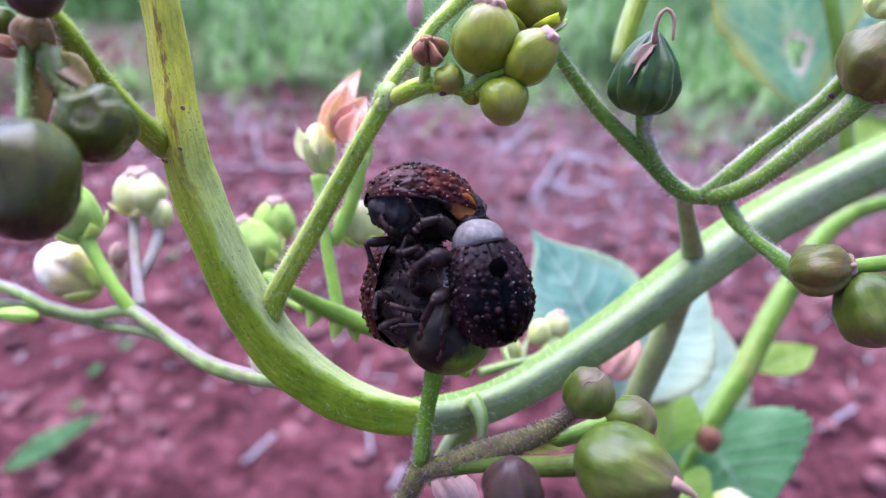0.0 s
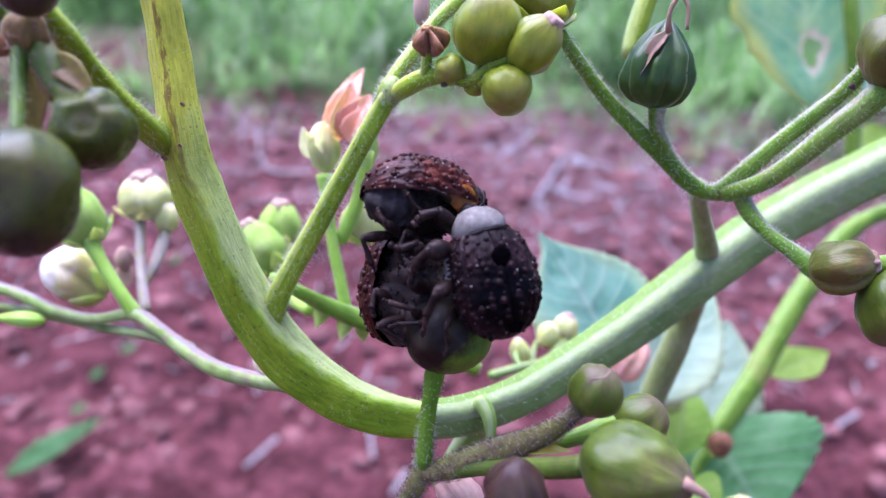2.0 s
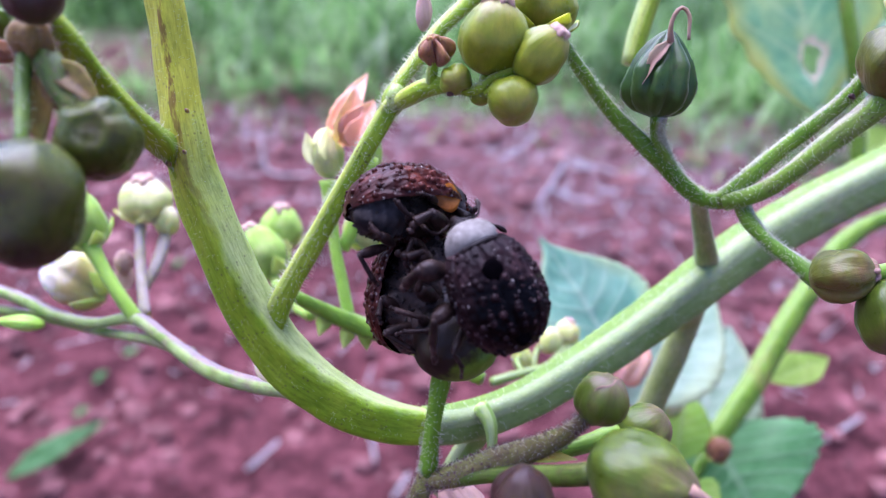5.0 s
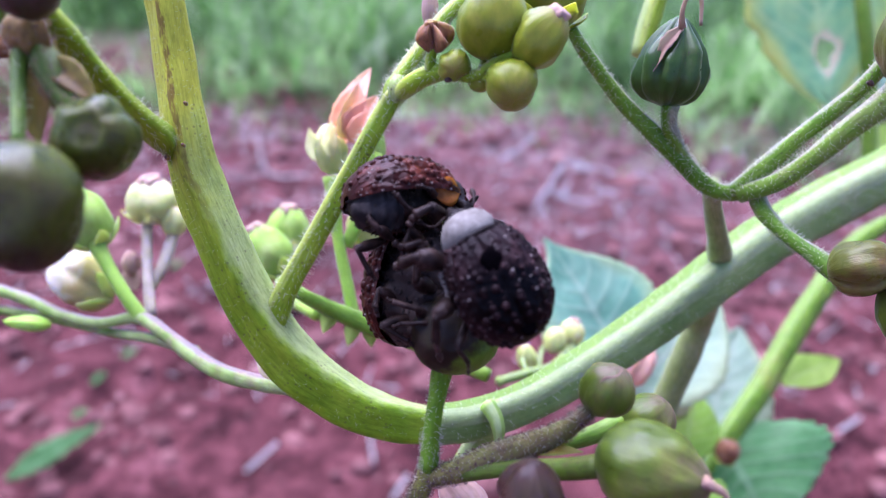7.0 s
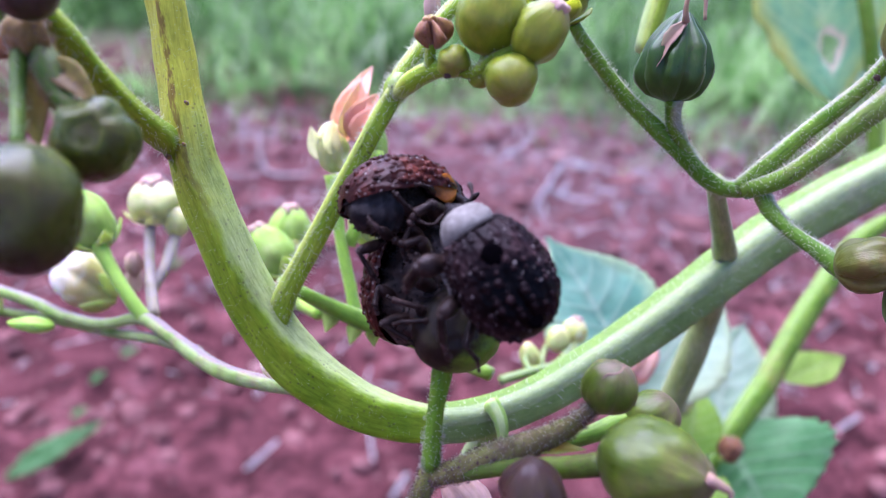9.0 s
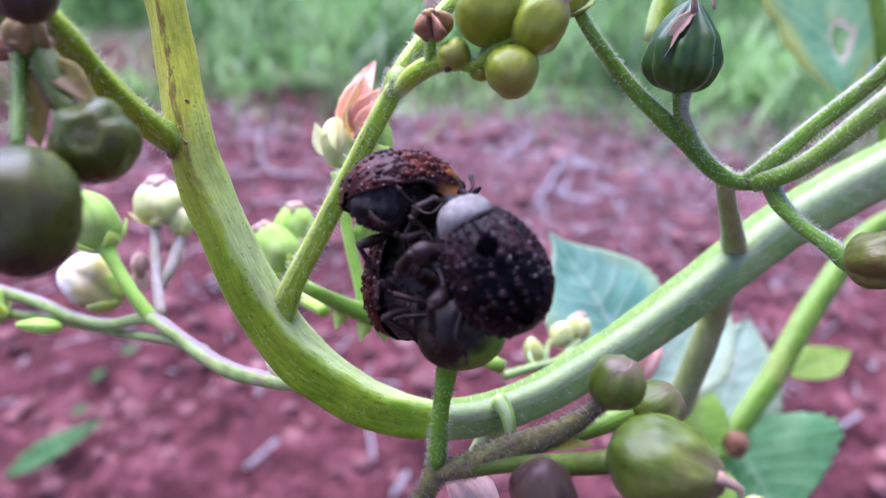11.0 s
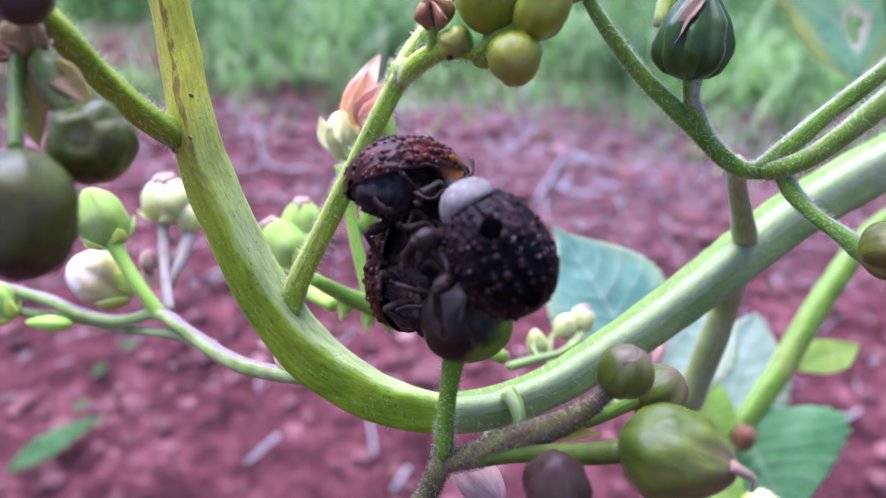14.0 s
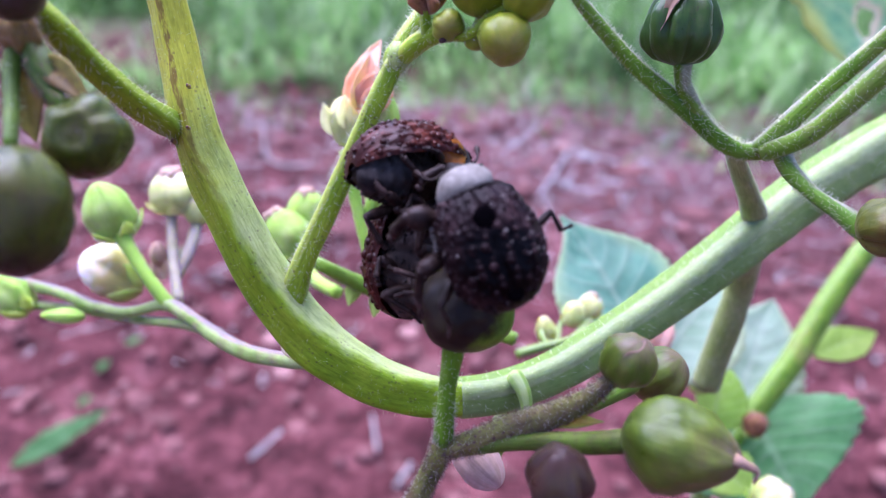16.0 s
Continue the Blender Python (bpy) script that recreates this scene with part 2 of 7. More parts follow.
def leafy(name, dark, mid, light, vein=None, edge=None, veins=8.0):
    """A thin blade that lets light through, with sunken veins and, where it has one, a faded rim."""
    m, n, l, b = material(name)
    col = ramp(n, l, noisy(n, l, 260.0, 5), [(0.32, dark), (0.5, mid), (0.7, light)])
    col = mixed(n, l, 0.5, col, ramp(n, l, noisy(n, l, 1500.0, 4), [(0.35, (0.8, 0.82, 0.8)), (0.65, (1.15, 1.12, 1.15))]), "MULTIPLY")
    height = noisy(n, l, 700.0, 4)
    if vein:
        sep = n.new("ShaderNodeSeparateXYZ")
        l.new(attribute(n, "blade"), sep.inputs[0])
        wide = n.new("ShaderNodeMath")
        wide.operation = "ABSOLUTE"
        l.new(sep.outputs["X"], wide.inputs[0])
        slant = n.new("ShaderNodeMath")
        slant.operation = "MULTIPLY_ADD"
        slant.inputs[1].default_value = -1.9
        l.new(wide.outputs[0], slant.inputs[0])
        l.new(spread(n, l, sep.outputs["Y"], veins, 0.25), slant.inputs[2])
        saw = n.new("ShaderNodeMath")
        saw.operation = "PINGPONG"
        saw.inputs[1].default_value = 0.5
        l.new(slant.outputs[0], saw.inputs[0])
        rib = ramp(n, l, wide.outputs[0], [(0.02, (1, 1, 1)), (0.07, (0, 0, 0))])
        twig = ramp(n, l, saw.outputs[0], [(0.03, (0.75, 0.75, 0.75)), (0.12, (0, 0, 0))])
        net = mixed(n, l, 1.0, rib, twig, "LIGHTEN")
        col = mixed(n, l, mixed(n, l, 1.0, net, (0.6, 0.6, 0.6), "MULTIPLY"), col, vein)
        height = mixed(n, l, 0.7, height, net)
        if edge:
            rim = mixed(n, l, 0.35, wide.outputs[0], noisy(n, l, 300.0, 3))
            col = mixed(n, l, ramp(n, l, rim, [(0.6, (0, 0, 0)), (0.84, (0.8, 0.8, 0.8))]), col, edge)
    l.new(col, b.inputs["Base Color"])
    b.inputs["Roughness"].default_value = 0.5
    b.inputs["Specular IOR Level"].default_value = 0.25
    out = n["Material Output"]
    tr = n.new("ShaderNodeBsdfTranslucent")
    thin = n.new("ShaderNodeGamma")
    thin.inputs[1].default_value = 0.5
    l.new(col, thin.inputs[0])
    l.new(thin.outputs[0], tr.inputs["Color"])
    mx = n.new("ShaderNodeMixShader")
    mx.inputs[0].default_value = 0.65
    l.new(b.outputs[0], mx.inputs[1])
    l.new(tr.outputs[0], mx.inputs[2])
    l.new(mx.outputs[0], out.inputs["Surface"])
    bumped(n, l, b, height, 0.5, 0.0002)
    return m


LEAF_TEAL = leafy("leaf_blue_green", (0.16, 0.4, 0.27), (0.25, 0.5, 0.35), (0.36, 0.6, 0.42), (0.5, 0.68, 0.5), (0.5, 0.62, 0.3))
LEAF_PALE = leafy("leaf_pale", (0.34, 0.52, 0.34), (0.45, 0.62, 0.44), (0.56, 0.72, 0.54), (0.62, 0.74, 0.58), (0.56, 0.66, 0.36))
LEAF_GREEN = leafy("leaf_green", (0.1, 0.32, 0.1), (0.18, 0.44, 0.16), (0.28, 0.54, 0.24), (0.36, 0.58, 0.32))
LEAF_FRESH = leafy("leaf_fresh", (0.12, 0.38, 0.2), (0.28, 0.56, 0.26), (0.52, 0.72, 0.28), (0.56, 0.74, 0.36), (0.66, 0.68, 0.1), 6.0)
LEAF_BRIGHT = leafy("leaf_bright", (0.26, 0.46, 0.05), (0.36, 0.58, 0.08), (0.5, 0.66, 0.16), (0.55, 0.7, 0.3))
CHAFF = leafy("chaff", (0.4, 0.4, 0.38), (0.5, 0.51, 0.5), (0.6, 0.62, 0.62))
LEAF_WEED = leafy("leaf_weed", (0.08, 0.24, 0.06), (0.13, 0.33, 0.1), (0.22, 0.42, 0.17))
LEAF_EDGE = leafy("leaf_dry_rim", (0.55, 0.5, 0.28), (0.66, 0.6, 0.38), (0.72, 0.66, 0.48))


def grassy():
    m, n, l, b = material("grass")
    r = n.new("ShaderNodeNewGeometry").outputs["Random Per Island"]
    c = ramp(n, l, r, [(0.0, (0.1, 0.3, 0.04)), (0.4, (0.28, 0.55, 0.13)), (0.8, (0.48, 0.74, 0.28)), (1.0, (0.76, 0.84, 0.6))])
    big = ramp(n, l, noisy(n, l, 7.0, 3), [(0.36, (0.3, 0.36, 0.33)), (0.6, (1.12, 1.08, 1.1))])
    c = mixed(n, l, 1.0, c, big, "MULTIPLY")
    c = mixed(n, l, 1.0, c, ramp(n, l, noisy(n, l, 26.0, 3), [(0.4, (0.42, 0.46, 0.42)), (0.6, (1.25, 1.22, 1.25))]), "MULTIPLY")
    l.new(c, b.inputs["Base Color"])
    b.inputs["Roughness"].default_value = 0.6
    b.inputs["Specular IOR Level"].default_value = 0.15
    tr = n.new("ShaderNodeBsdfTranslucent")
    l.new(c, tr.inputs["Color"])
    mx = n.new("ShaderNodeMixShader")
    mx.inputs[0].default_value = 0.45
    l.new(b.outputs[0], mx.inputs[1])
    l.new(tr.outputs[0], mx.inputs[2])
    l.new(mx.outputs[0], n["Material Output"].inputs["Surface"])
    return m


GRASS = grassy()
WEED = leafy("weed", (0.05, 0.13, 0.05), (0.09, 0.2, 0.08), (0.16, 0.3, 0.14))
STRAW = leafy("straw", (0.36, 0.34, 0.3), (0.5, 0.49, 0.46), (0.64, 0.64, 0.62))


def hairy(name, colour):
    m, n, l, b = material(name)
    b.inputs["Base Color"].default_value = (*colour, 1)
    b.inputs["Roughness"].default_value = 0.3
    tr = n.new("ShaderNodeBsdfTranslucent")
    tr.inputs["Color"].default_value = (*colour, 1)
    mx = n.new("ShaderNodeMixShader")
    mx.inputs[0].default_value = 0.6
    l.new(b.outputs[0], mx.inputs[1])
    l.new(tr.outputs[0], mx.inputs[2])
    l.new(mx.outputs[0], n["Material Output"].inputs["Surface"])
    return m


HAIR = hairy("plant_hair", (0.7, 0.72, 0.56))
HAIR_GREEN = hairy("green_hair", (0.48, 0.55, 0.26))
FROST = hairy("plant_frost", (0.6, 0.56, 0.5))
GLAND = fleshy("dark_gland", (0.03, 0.012, 0.016), (0.06, 0.03, 0.03), (0.1, 0.06, 0.05), rough=0.3)


def soily():
    m, n, l, b = material("soil")
    a = noisy(n, l, 24.0, 10, 0.75)
    c = noisy(n, l, 150.0, 6, 0.72)
    col = ramp(n, l, a, [(0.34, (0.028, 0.011, 0.011)), (0.46, (0.108, 0.037, 0.039)), (0.56, (0.21, 0.075, 0.077)), (0.7, (0.45, 0.205, 0.2))])
    col = mixed(n, l, 0.6, col, ramp(n, l, c, [(0.32, (0.2, 0.16, 0.17)), (0.66, (1.4, 1.35, 1.35))]), "MULTIPLY")
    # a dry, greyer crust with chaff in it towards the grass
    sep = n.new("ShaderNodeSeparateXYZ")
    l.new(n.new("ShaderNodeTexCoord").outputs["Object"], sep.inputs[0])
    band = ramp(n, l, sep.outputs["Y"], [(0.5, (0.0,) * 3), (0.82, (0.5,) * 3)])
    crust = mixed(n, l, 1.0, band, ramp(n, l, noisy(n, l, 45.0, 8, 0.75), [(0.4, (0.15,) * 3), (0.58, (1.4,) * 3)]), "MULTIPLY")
    # crust thinned on the left, so the colour carries the shadow over that soil
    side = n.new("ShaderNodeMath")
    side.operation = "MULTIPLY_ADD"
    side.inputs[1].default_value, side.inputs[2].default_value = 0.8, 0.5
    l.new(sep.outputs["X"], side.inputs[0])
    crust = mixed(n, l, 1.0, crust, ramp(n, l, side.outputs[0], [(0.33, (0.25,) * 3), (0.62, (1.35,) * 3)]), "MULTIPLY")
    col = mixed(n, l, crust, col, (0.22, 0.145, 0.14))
    far = n.new("ShaderNodeMath")
    far.operation = "MULTIPLY_ADD"
    far.inputs[1].default_value, far.inputs[2].default_value = 0.25, 0.1
    l.new(sep.outputs["Y"], far.inputs[0])
    turf = ramp(n, l, noisy(n, l, 9.0, 8, 0.7), [(0.35, (0.12, 0.075, 0.06)), (0.5, (0.14, 0.13, 0.07)), (0.7, (0.22, 0.24, 0.13))])
    col = mixed(n, l, ramp(n, l, far.outputs[0], [(0.39, (0.0,) * 3), (0.46, (1.0,) * 3)]), col, turf)
    l.new(col, b.inputs["Base Color"])
    b.inputs["Roughness"].default_value = 0.95
    b.inputs["Specular IOR Level"].default_value = 0.08
    bumped(n, l, b, c, 1.0, 0.008)
    return m


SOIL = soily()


def stony(name, lo, hi):
    m, n, l, b = material(name)
    r = n.new("ShaderNodeNewGeometry").outputs["Random Per Island"]
    col = mixed(n, l, 0.5, ramp(n, l, r, [(0.0, lo), (1.0, hi)]), ramp(n, l, noisy(n, l, 130.0, 5), [(0.3, lo), (0.7, hi)]))
    l.new(col, b.inputs["Base Color"])
    b.inputs["Roughness"].default_value = 0.9
    b.inputs["Specular IOR Level"].default_value = 0.1
    bumped(n, l, b, noisy(n, l, 500.0, 4), 0.6, 0.001)
    return m


CLOD = stony("clod", (0.05, 0.02, 0.019), (0.26, 0.12, 0.11))
PEBBLE = stony("pebble", (0.26, 0.12, 0.1), (0.46, 0.28, 0.25))


def chitin(name, dark, mid, light, rough, scale=1500.0, gloss=0.12, saddle=None):
    """Insect skin in three tones; saddle: the colour of a velvety patch on the back, behind the middle."""
    m, n, l, b = material(name)
    col = ramp(n, l, noisy(n, l, scale, 6, 0.7), [(0.32, dark), (0.55, mid), (0.75, light)])
    if saddle:
        mp = n.new("ShaderNodeMapping")
        mp.inputs["Location"].default_value, mp.inputs["Scale"].default_value = (0.0, -1.9, 0.0), (0.95, 3.0, 1.0)
        l.new(attribute(n, "blade"), mp.inputs[0])
        far = n.new("ShaderNodeVectorMath")
        far.operation = "LENGTH"
        l.new(mp.outputs[0], far.inputs[0])
        zone = mixed(n, l, 0.3, far.outputs["Value"], noisy(n, l, 1500.0, 4))
        col = mixed(n, l, ramp(n, l, zone, [(0.65, (1, 1, 1)), (0.95, (0, 0, 0))]), col, saddle)
    l.new(col, b.inputs["Base Color"])
    b.inputs["Roughness"].default_value = rough
    b.inputs["Specular IOR Level"].default_value = gloss
    bumped(n, l, b, noisy(n, l, scale * 2.0, 5, 0.6), 0.4, 0.00006)
    return m


SHELL_BLACK = chitin("shell_black", (0.003, 0.0016, 0.0016), (0.016, 0.008, 0.008), (0.09, 0.05, 0.046), 0.4, 900.0, 0.07, (0.001, 0.0006, 0.0007))
SHELL_RED = chitin("shell_red_brown", (0.006, 0.002, 0.0015), (0.042, 0.009, 0.005), (0.21, 0.052, 0.028), 0.36, 800.0, 0.12)
BODY_DARK = chitin("body_dark", (0.004, 0.0027, 0.002), (0.011, 0.0075, 0.006), (0.042, 0.03, 0.022), 0.5)
BODY_MIXED = chitin("body_mixed", (0.006, 0.004, 0.0025), (0.03, 0.021, 0.013), (0.2, 0.155, 0.1), 0.6, 600.0, 0.08)
# dark brown for the lower weevil, its light tone painted in for highlights
BODY_BROWN_LIT = chitin("body_brown_lit", (0.008, 0.005, 0.004), (0.055, 0.037, 0.027), (0.28, 0.21, 0.16), 0.55, 700.0, 0.12)
BODY_GREY = chitin("body_grey", (0.012, 0.01, 0.009), (0.05, 0.042, 0.036), (0.26, 0.24, 0.2), 0.7, 900.0, 0.15)
SCALES_PALE = chitin("scales_pale", (0.12, 0.11, 0.09), (0.2, 0.188, 0.155), (0.29, 0.275, 0.23), 0.8, 2600.0, 0.08)
LEG_BROWN = chitin("leg_brown", (0.006, 0.0036, 0.0028), (0.026, 0.0155, 0.0115), (0.11, 0.072, 0.056), 0.42, 1800.0)
TUFT = chitin("tuft_grey", (0.006, 0.0045, 0.004), (0.026, 0.02, 0.017), (0.2, 0.17, 0.15), 0.6, 900.0)
SCALE_DOT = chitin("pale_scales", (0.07, 0.055, 0.045), (0.22, 0.19, 0.16), (0.42, 0.37, 0.32), 0.7, 900.0, 0.1)
TUFT_BLACK = chitin("tuft_black", (0.001, 0.001, 0.001), (0.002, 0.0015, 0.002), (0.004, 0.003, 0.003), 0.95, 4000.0)
TUFT_BLACK.node_tree.nodes["Principled BSDF"].inputs["Specular IOR Level"].default_value = 0.0
MEMBRANE = chitin("wing_amber", (0.16, 0.045, 0.006), (0.32, 0.11, 0.012), (0.46, 0.19, 0.03), 0.22, 700.0)

# ---- building tools ----
ORIGIN = {}


def thing(name, label, category, anchor, group=""):
    """An empty at a place of the plant plan (mm) that carries its parts."""
    ob = tagged(new(name), label, category, group)
    ob.empty_display_size = 0.002
    ORIGIN[ob] = Vector(anchor)
    ob.matrix_world = PLAN @ Matrix.Translation(Vector(anchor) * MM)
    return ob


class Skin(list):
    """Vertices with, for each, its turn round the growth axis and its way along it."""
    fibre = ()
    blade = ()


def meshed(name, verts, faces, mats, slots=None, smooth=True):
    me = bpy.data.meshes.new(name)
    me.from_pydata(verts, [], faces)
    for m in mats if isinstance(mats, (list, tuple)) else [mats]:
        me.materials.append(m)
    if slots:
        me.polygons.foreach_set("material_index", slots)
    if smooth:
        me.polygons.foreach_set("use_smooth", [True] * len(me.polygons))
    me.update()
    return me


def part(name, geo, mats, parent, label="", at=None, kind="", smooth=True):
    """geo: (verts in mm of the plan, faces[, slots]) as ONE mesh under parent; at: its origin (mm of the plan)."""
    at = Vector(at) if at is not None else sum((Vector(v) for v in geo[0][:1]), Vector())
    verts = [tuple((Vector(v) - at) * MM) for v in geo[0]]
    me = meshed(name, verts, geo[1], mats, geo[2] if len(geo) > 2 else None, smooth)
    if isinstance(geo[0], Skin) and geo[0].blade:
        me.attributes.new("blade", "FLOAT_VECTOR", "POINT").data.foreach_set("vector", [c for f in geo[0].blade for c in f])
    if isinstance(geo[0], Skin) and geo[0].fibre:
        me.attributes.new("fibre", "FLOAT_VECTOR", "POINT").data.foreach_set("vector", [c for f in geo[0].fibre for c in f])
    ob = new(name, me)
    ob.parent = parent
    ob.location = (at - ORIGIN[parent]) * MM
    ORIGIN[ob] = at
    if label or kind:
        tagged(ob, label, kind=kind)
    return ob


def merge(*geos):
    V, Fc, S = [], [], []
    for i, g in enumerate(geos):
        o = len(V)
        V += list(g[0])
        Fc += [tuple(a + o for a in f) for f in g[1]]
        S += list(g[2]) if len(g) > 2 else [0] * len(g[1])
    return V, Fc, S


def spline(pts, step):
    """Catmull-Rom through (x, y, z, r), about step mm apart."""
    P = [np.array(p, float) for p in pts]
    P = [2 * P[0] - P[1]] + P + [2 * P[-1] - P[-2]]
    out = []
    for i in range(1, len(P) - 2):
        n = max(2, int(np.linalg.norm(P[i + 1][:3] - P[i][:3]) / step))
        for k in range(n):
            t = k / n
            a, b, c, d = P[i - 1:i + 3]
            out.append(0.5 * (2 * b + (c - a) * t + (2 * a - 5 * b + 4 * c - d) * t * t + (3 * b - a - 3 * c + d) * t ** 3))
    out.append(P[-2])
    return out


def tube(pts, seg=14, step=0.45, ridge=0.0, ridges=4, rough=0.03, caps=True, crest=(-0.1, -0.75, 0.65), flip=1):
    """A stem along (x, y, z, r) points in mm, angled by ridges along it, one of them on the crest's side, with an uneven skin."""
    C = spline(pts, step)
    V, Fc, F = Skin(), [], []
    out = Vector(crest).normalized()
    up, way = None, 0.0
    for i, c in enumerate(C):
        d = C[min(i + 1, len(C) - 1)][:3] - C[max(i - 1, 0)][:3]
        d = Vector(d).normalized()
        flat = out - d * out.dot(d)
        if up is None or flat.length > 0.35:
            up = flat if up is None else up.lerp(flat.normalized(), 0.5)
        up = (up - d * up.dot(d)).normalized()
        side = d.cross(up)
        way += np.linalg.norm(c[:3] - C[max(i - 1, 0)][:3])
        p = Vector(c[:3])
        for k in range(seg):
            a = 2 * math.pi * k / seg
            n = noise.noise(Vector((p.x * 0.7 + k * 0.13, p.y * 0.7, p.z * 0.7 + math.sin(a))))
            edge = abs(math.cos(ridges * a / 2))
            r = c[3] * (1 + ridge * (1.5 * edge ** 3 - 0.6) + rough * n * 2)
            V.append(tuple(p + (up * math.cos(a) + side * math.sin(a)) * r))
            F.append((math.cos(a), math.sin(a) * flip, way * 0.5))
    V.fibre = F
    for i in range(len(C) - 1):
        for k in range(seg):
            a, b = i * seg + k, i * seg + (k + 1) % seg
            Fc.append((a, b, b + seg, a + seg))
    if caps:
        Fc.append(tuple(reversed(range(seg))))
        Fc.append(tuple(range(len(V) - seg, len(V))))
    return V, Fc


def frame_of(axis, roll=0.0):
    z = Vector(axis).normalized()
    x = z.orthogonal().normalized()
    m = Matrix((x, z.cross(x), z)).transposed()
    return m @ Matrix.Rotation(roll, 3, "Z")


def lathe(center, axis, profile, seg=24, lobes=0, depth=0.0, roll=0.0, rough=0.015, seed=0.0):
    """A turned body: profile of (height, radius) along axis, mm; lobes cut shallow grooves."""
    M = frame_of(axis, roll)
    V, Fc, F = Skin(), [], []
    low, span = profile[0][0], max(1e-6, profile[-1][0] - profile[0][0])
    for h, r in profile:
        for k in range(seg):
            a = 2 * math.pi * k / seg
            g = 1 - depth * (abs(math.cos(lobes * a / 2)) ** (26 if lobes < 4 else 6) if lobes else 0)
            n = noise.noise(Vector((math.cos(a) * 1.6 + seed, math.sin(a) * 1.6, h * 0.8 + seed))) * rough * 3
            n += noise.noise(Vector((math.cos(a) * 5 + seed, math.sin(a) * 5, h * 3 + seed))) * rough
            rr = r * (g + n)
            V.append(tuple(Vector(center) + M @ Vector((math.cos(a) * rr, math.sin(a) * rr, h))))
            F.append((math.cos(a), math.sin(a), (h - low) / span))
    V.fibre = F
    for i in range(len(profile) - 1):
        for k in range(seg):
            a, b = i * seg + k, i * seg + (k + 1) % seg
            Fc.append((a, b, b + seg, a + seg))
    Fc.append(tuple(reversed(range(seg))))
    Fc.append(tuple(range(len(V) - seg, len(V))))
    return V, Fc


def egg(r, h, tip=0.0, flat=0.0, n=16):
    """Half-profile of a fruit: radius r, half-height h, a drawn-out tip."""
    out = []
    for i in range(n + 1):
        a = math.pi * (0.02 + 0.96 * i / n)
        z, q = -math.cos(a) * h, math.sin(a) * r
        if tip and z > 0:
            k = z / h
            q *= 1 - 0.5 * tip * k
            z *= 1 + tip * k * k
        out.append((z, q))
    return out


def dimpled(r, h):
    """Half-profile of a fruit whose end sinks into a puckered dimple."""
    return egg(r, h, n=26)[:21] + [(0.84 * h, 0.56 * r), (0.885 * h, 0.46 * r), (0.89 * h, 0.38 * r), (0.86 * h, 0.3 * r), (0.85 * h, 0.22 * r), (0.865 * h, 0.12 * r), (0.87 * h, 0.03 * r)]


def onion(r, h, n=18):
    """Half-profile of a pointed capsule, widest low down."""
    out = []
    for i in range(n + 1):
        t = i / n
        out.append((-h + 2.3 * h * t, r * max(0.03, (math.sin(math.pi * min(1.0, t ** 0.72)) ** 0.66) * (1 - 0.2 * t))))
    return out


def calyx(center, axis, r, h, lobes=5, roll=0.0):
    """A cup of pointed lobes hugging the base of a fruit."""
    M = frame_of(axis, roll)
    V, Fc = [], []
    for j in range(lobes):
        a0 = 2 * math.pi * j / lobes
        rows = []
        for i in range(6):
            t = i / 5
            ang = math.pi * (0.06 + 0.36 * t)
            w = (math.pi / lobes) * 1.05 * (1 - t ** 2.2)
            off = 1.04 + 0.06 * t + 0.05 * math.sin(j * 2.1)
            ring = []
            for s in (-1, -0.4, 0.4, 1):
                a = a0 + w * s
                ring.append(Vector((math.cos(a) * math.sin(ang) * r * off, math.sin(a) * math.sin(ang) * r * off, -math.cos(ang) * h * off)))
            rows.append(ring)
        o = len(V)
        for ring in rows:
            V += [tuple(Vector(center) + M @ v) for v in ring]
        for ring in rows:
            V += [tuple(Vector(center) + M @ (v * 1.05)) for v in ring]
        n = 24
        for i in range(5):
            for k in range(3):
                q = (o + i * 4 + k, o + i * 4 + k + 1, o + i * 4 + k + 5, o + i * 4 + k + 4)
                Fc.append(tuple(reversed(q)))
                Fc.append(tuple(v + n for v in q))
            for k in (0, 3):
                q = (o + i * 4 + k, o + i * 4 + 4 + k, o + n + i * 4 + 4 + k, o + n + i * 4 + k)
                Fc.append(q if k == 3 else tuple(reversed(q)))
    return V, Fc


def fruit(parent, center, axis, r, h, mat, name="capsule", tip=0.0, label="", cup=None, style=None, groove=2, depth=0.12, roll=0.3, dry=None, profile=None, rough=0.06):
    """A round seed capsule with its cup and, where it has one, a withered style."""
    seed = center[0] * 3.1 + center[2]
    facing = frame_of(axis).transposed() @ Vector((0, -1, 0.3))
    roll += math.atan2(facing.y, facing.x)
    ob = part(name, lathe(center, axis, profile or egg(r, h, tip), 48, groove, depth, roll, rough, seed), mat, parent, label, center)
    ax = Vector(axis).normalized()
    if cup:
        part("calyx", calyx(center, axis, r, h, 5, roll + 0.4), cup, ob, "", Vector(center) - ax * h)
    if dry:
        top = Vector(center) + ax * h * (1 + tip)
        part("dry_tip", lathe(top, axis, [(-0.3 * r, 0.46 * r), (-0.1 * r, 0.42 * r), (0.03 * r, 0.38 * r), (0.1 * r, 0.31 * r), (0.08 * r, 0.22 * r), (0.0, 0.14 * r), (-0.02 * r, 0.03 * r)], 28, 7, 0.3, 0, 0.2, seed), dry, ob, "dry brownish flower scar", top)
    if style:
        part("style", tube(style, 7, 0.2, rough=0.08), TIP_DRY, ob, "thin curled dry style", style[0][:3])
    return ob


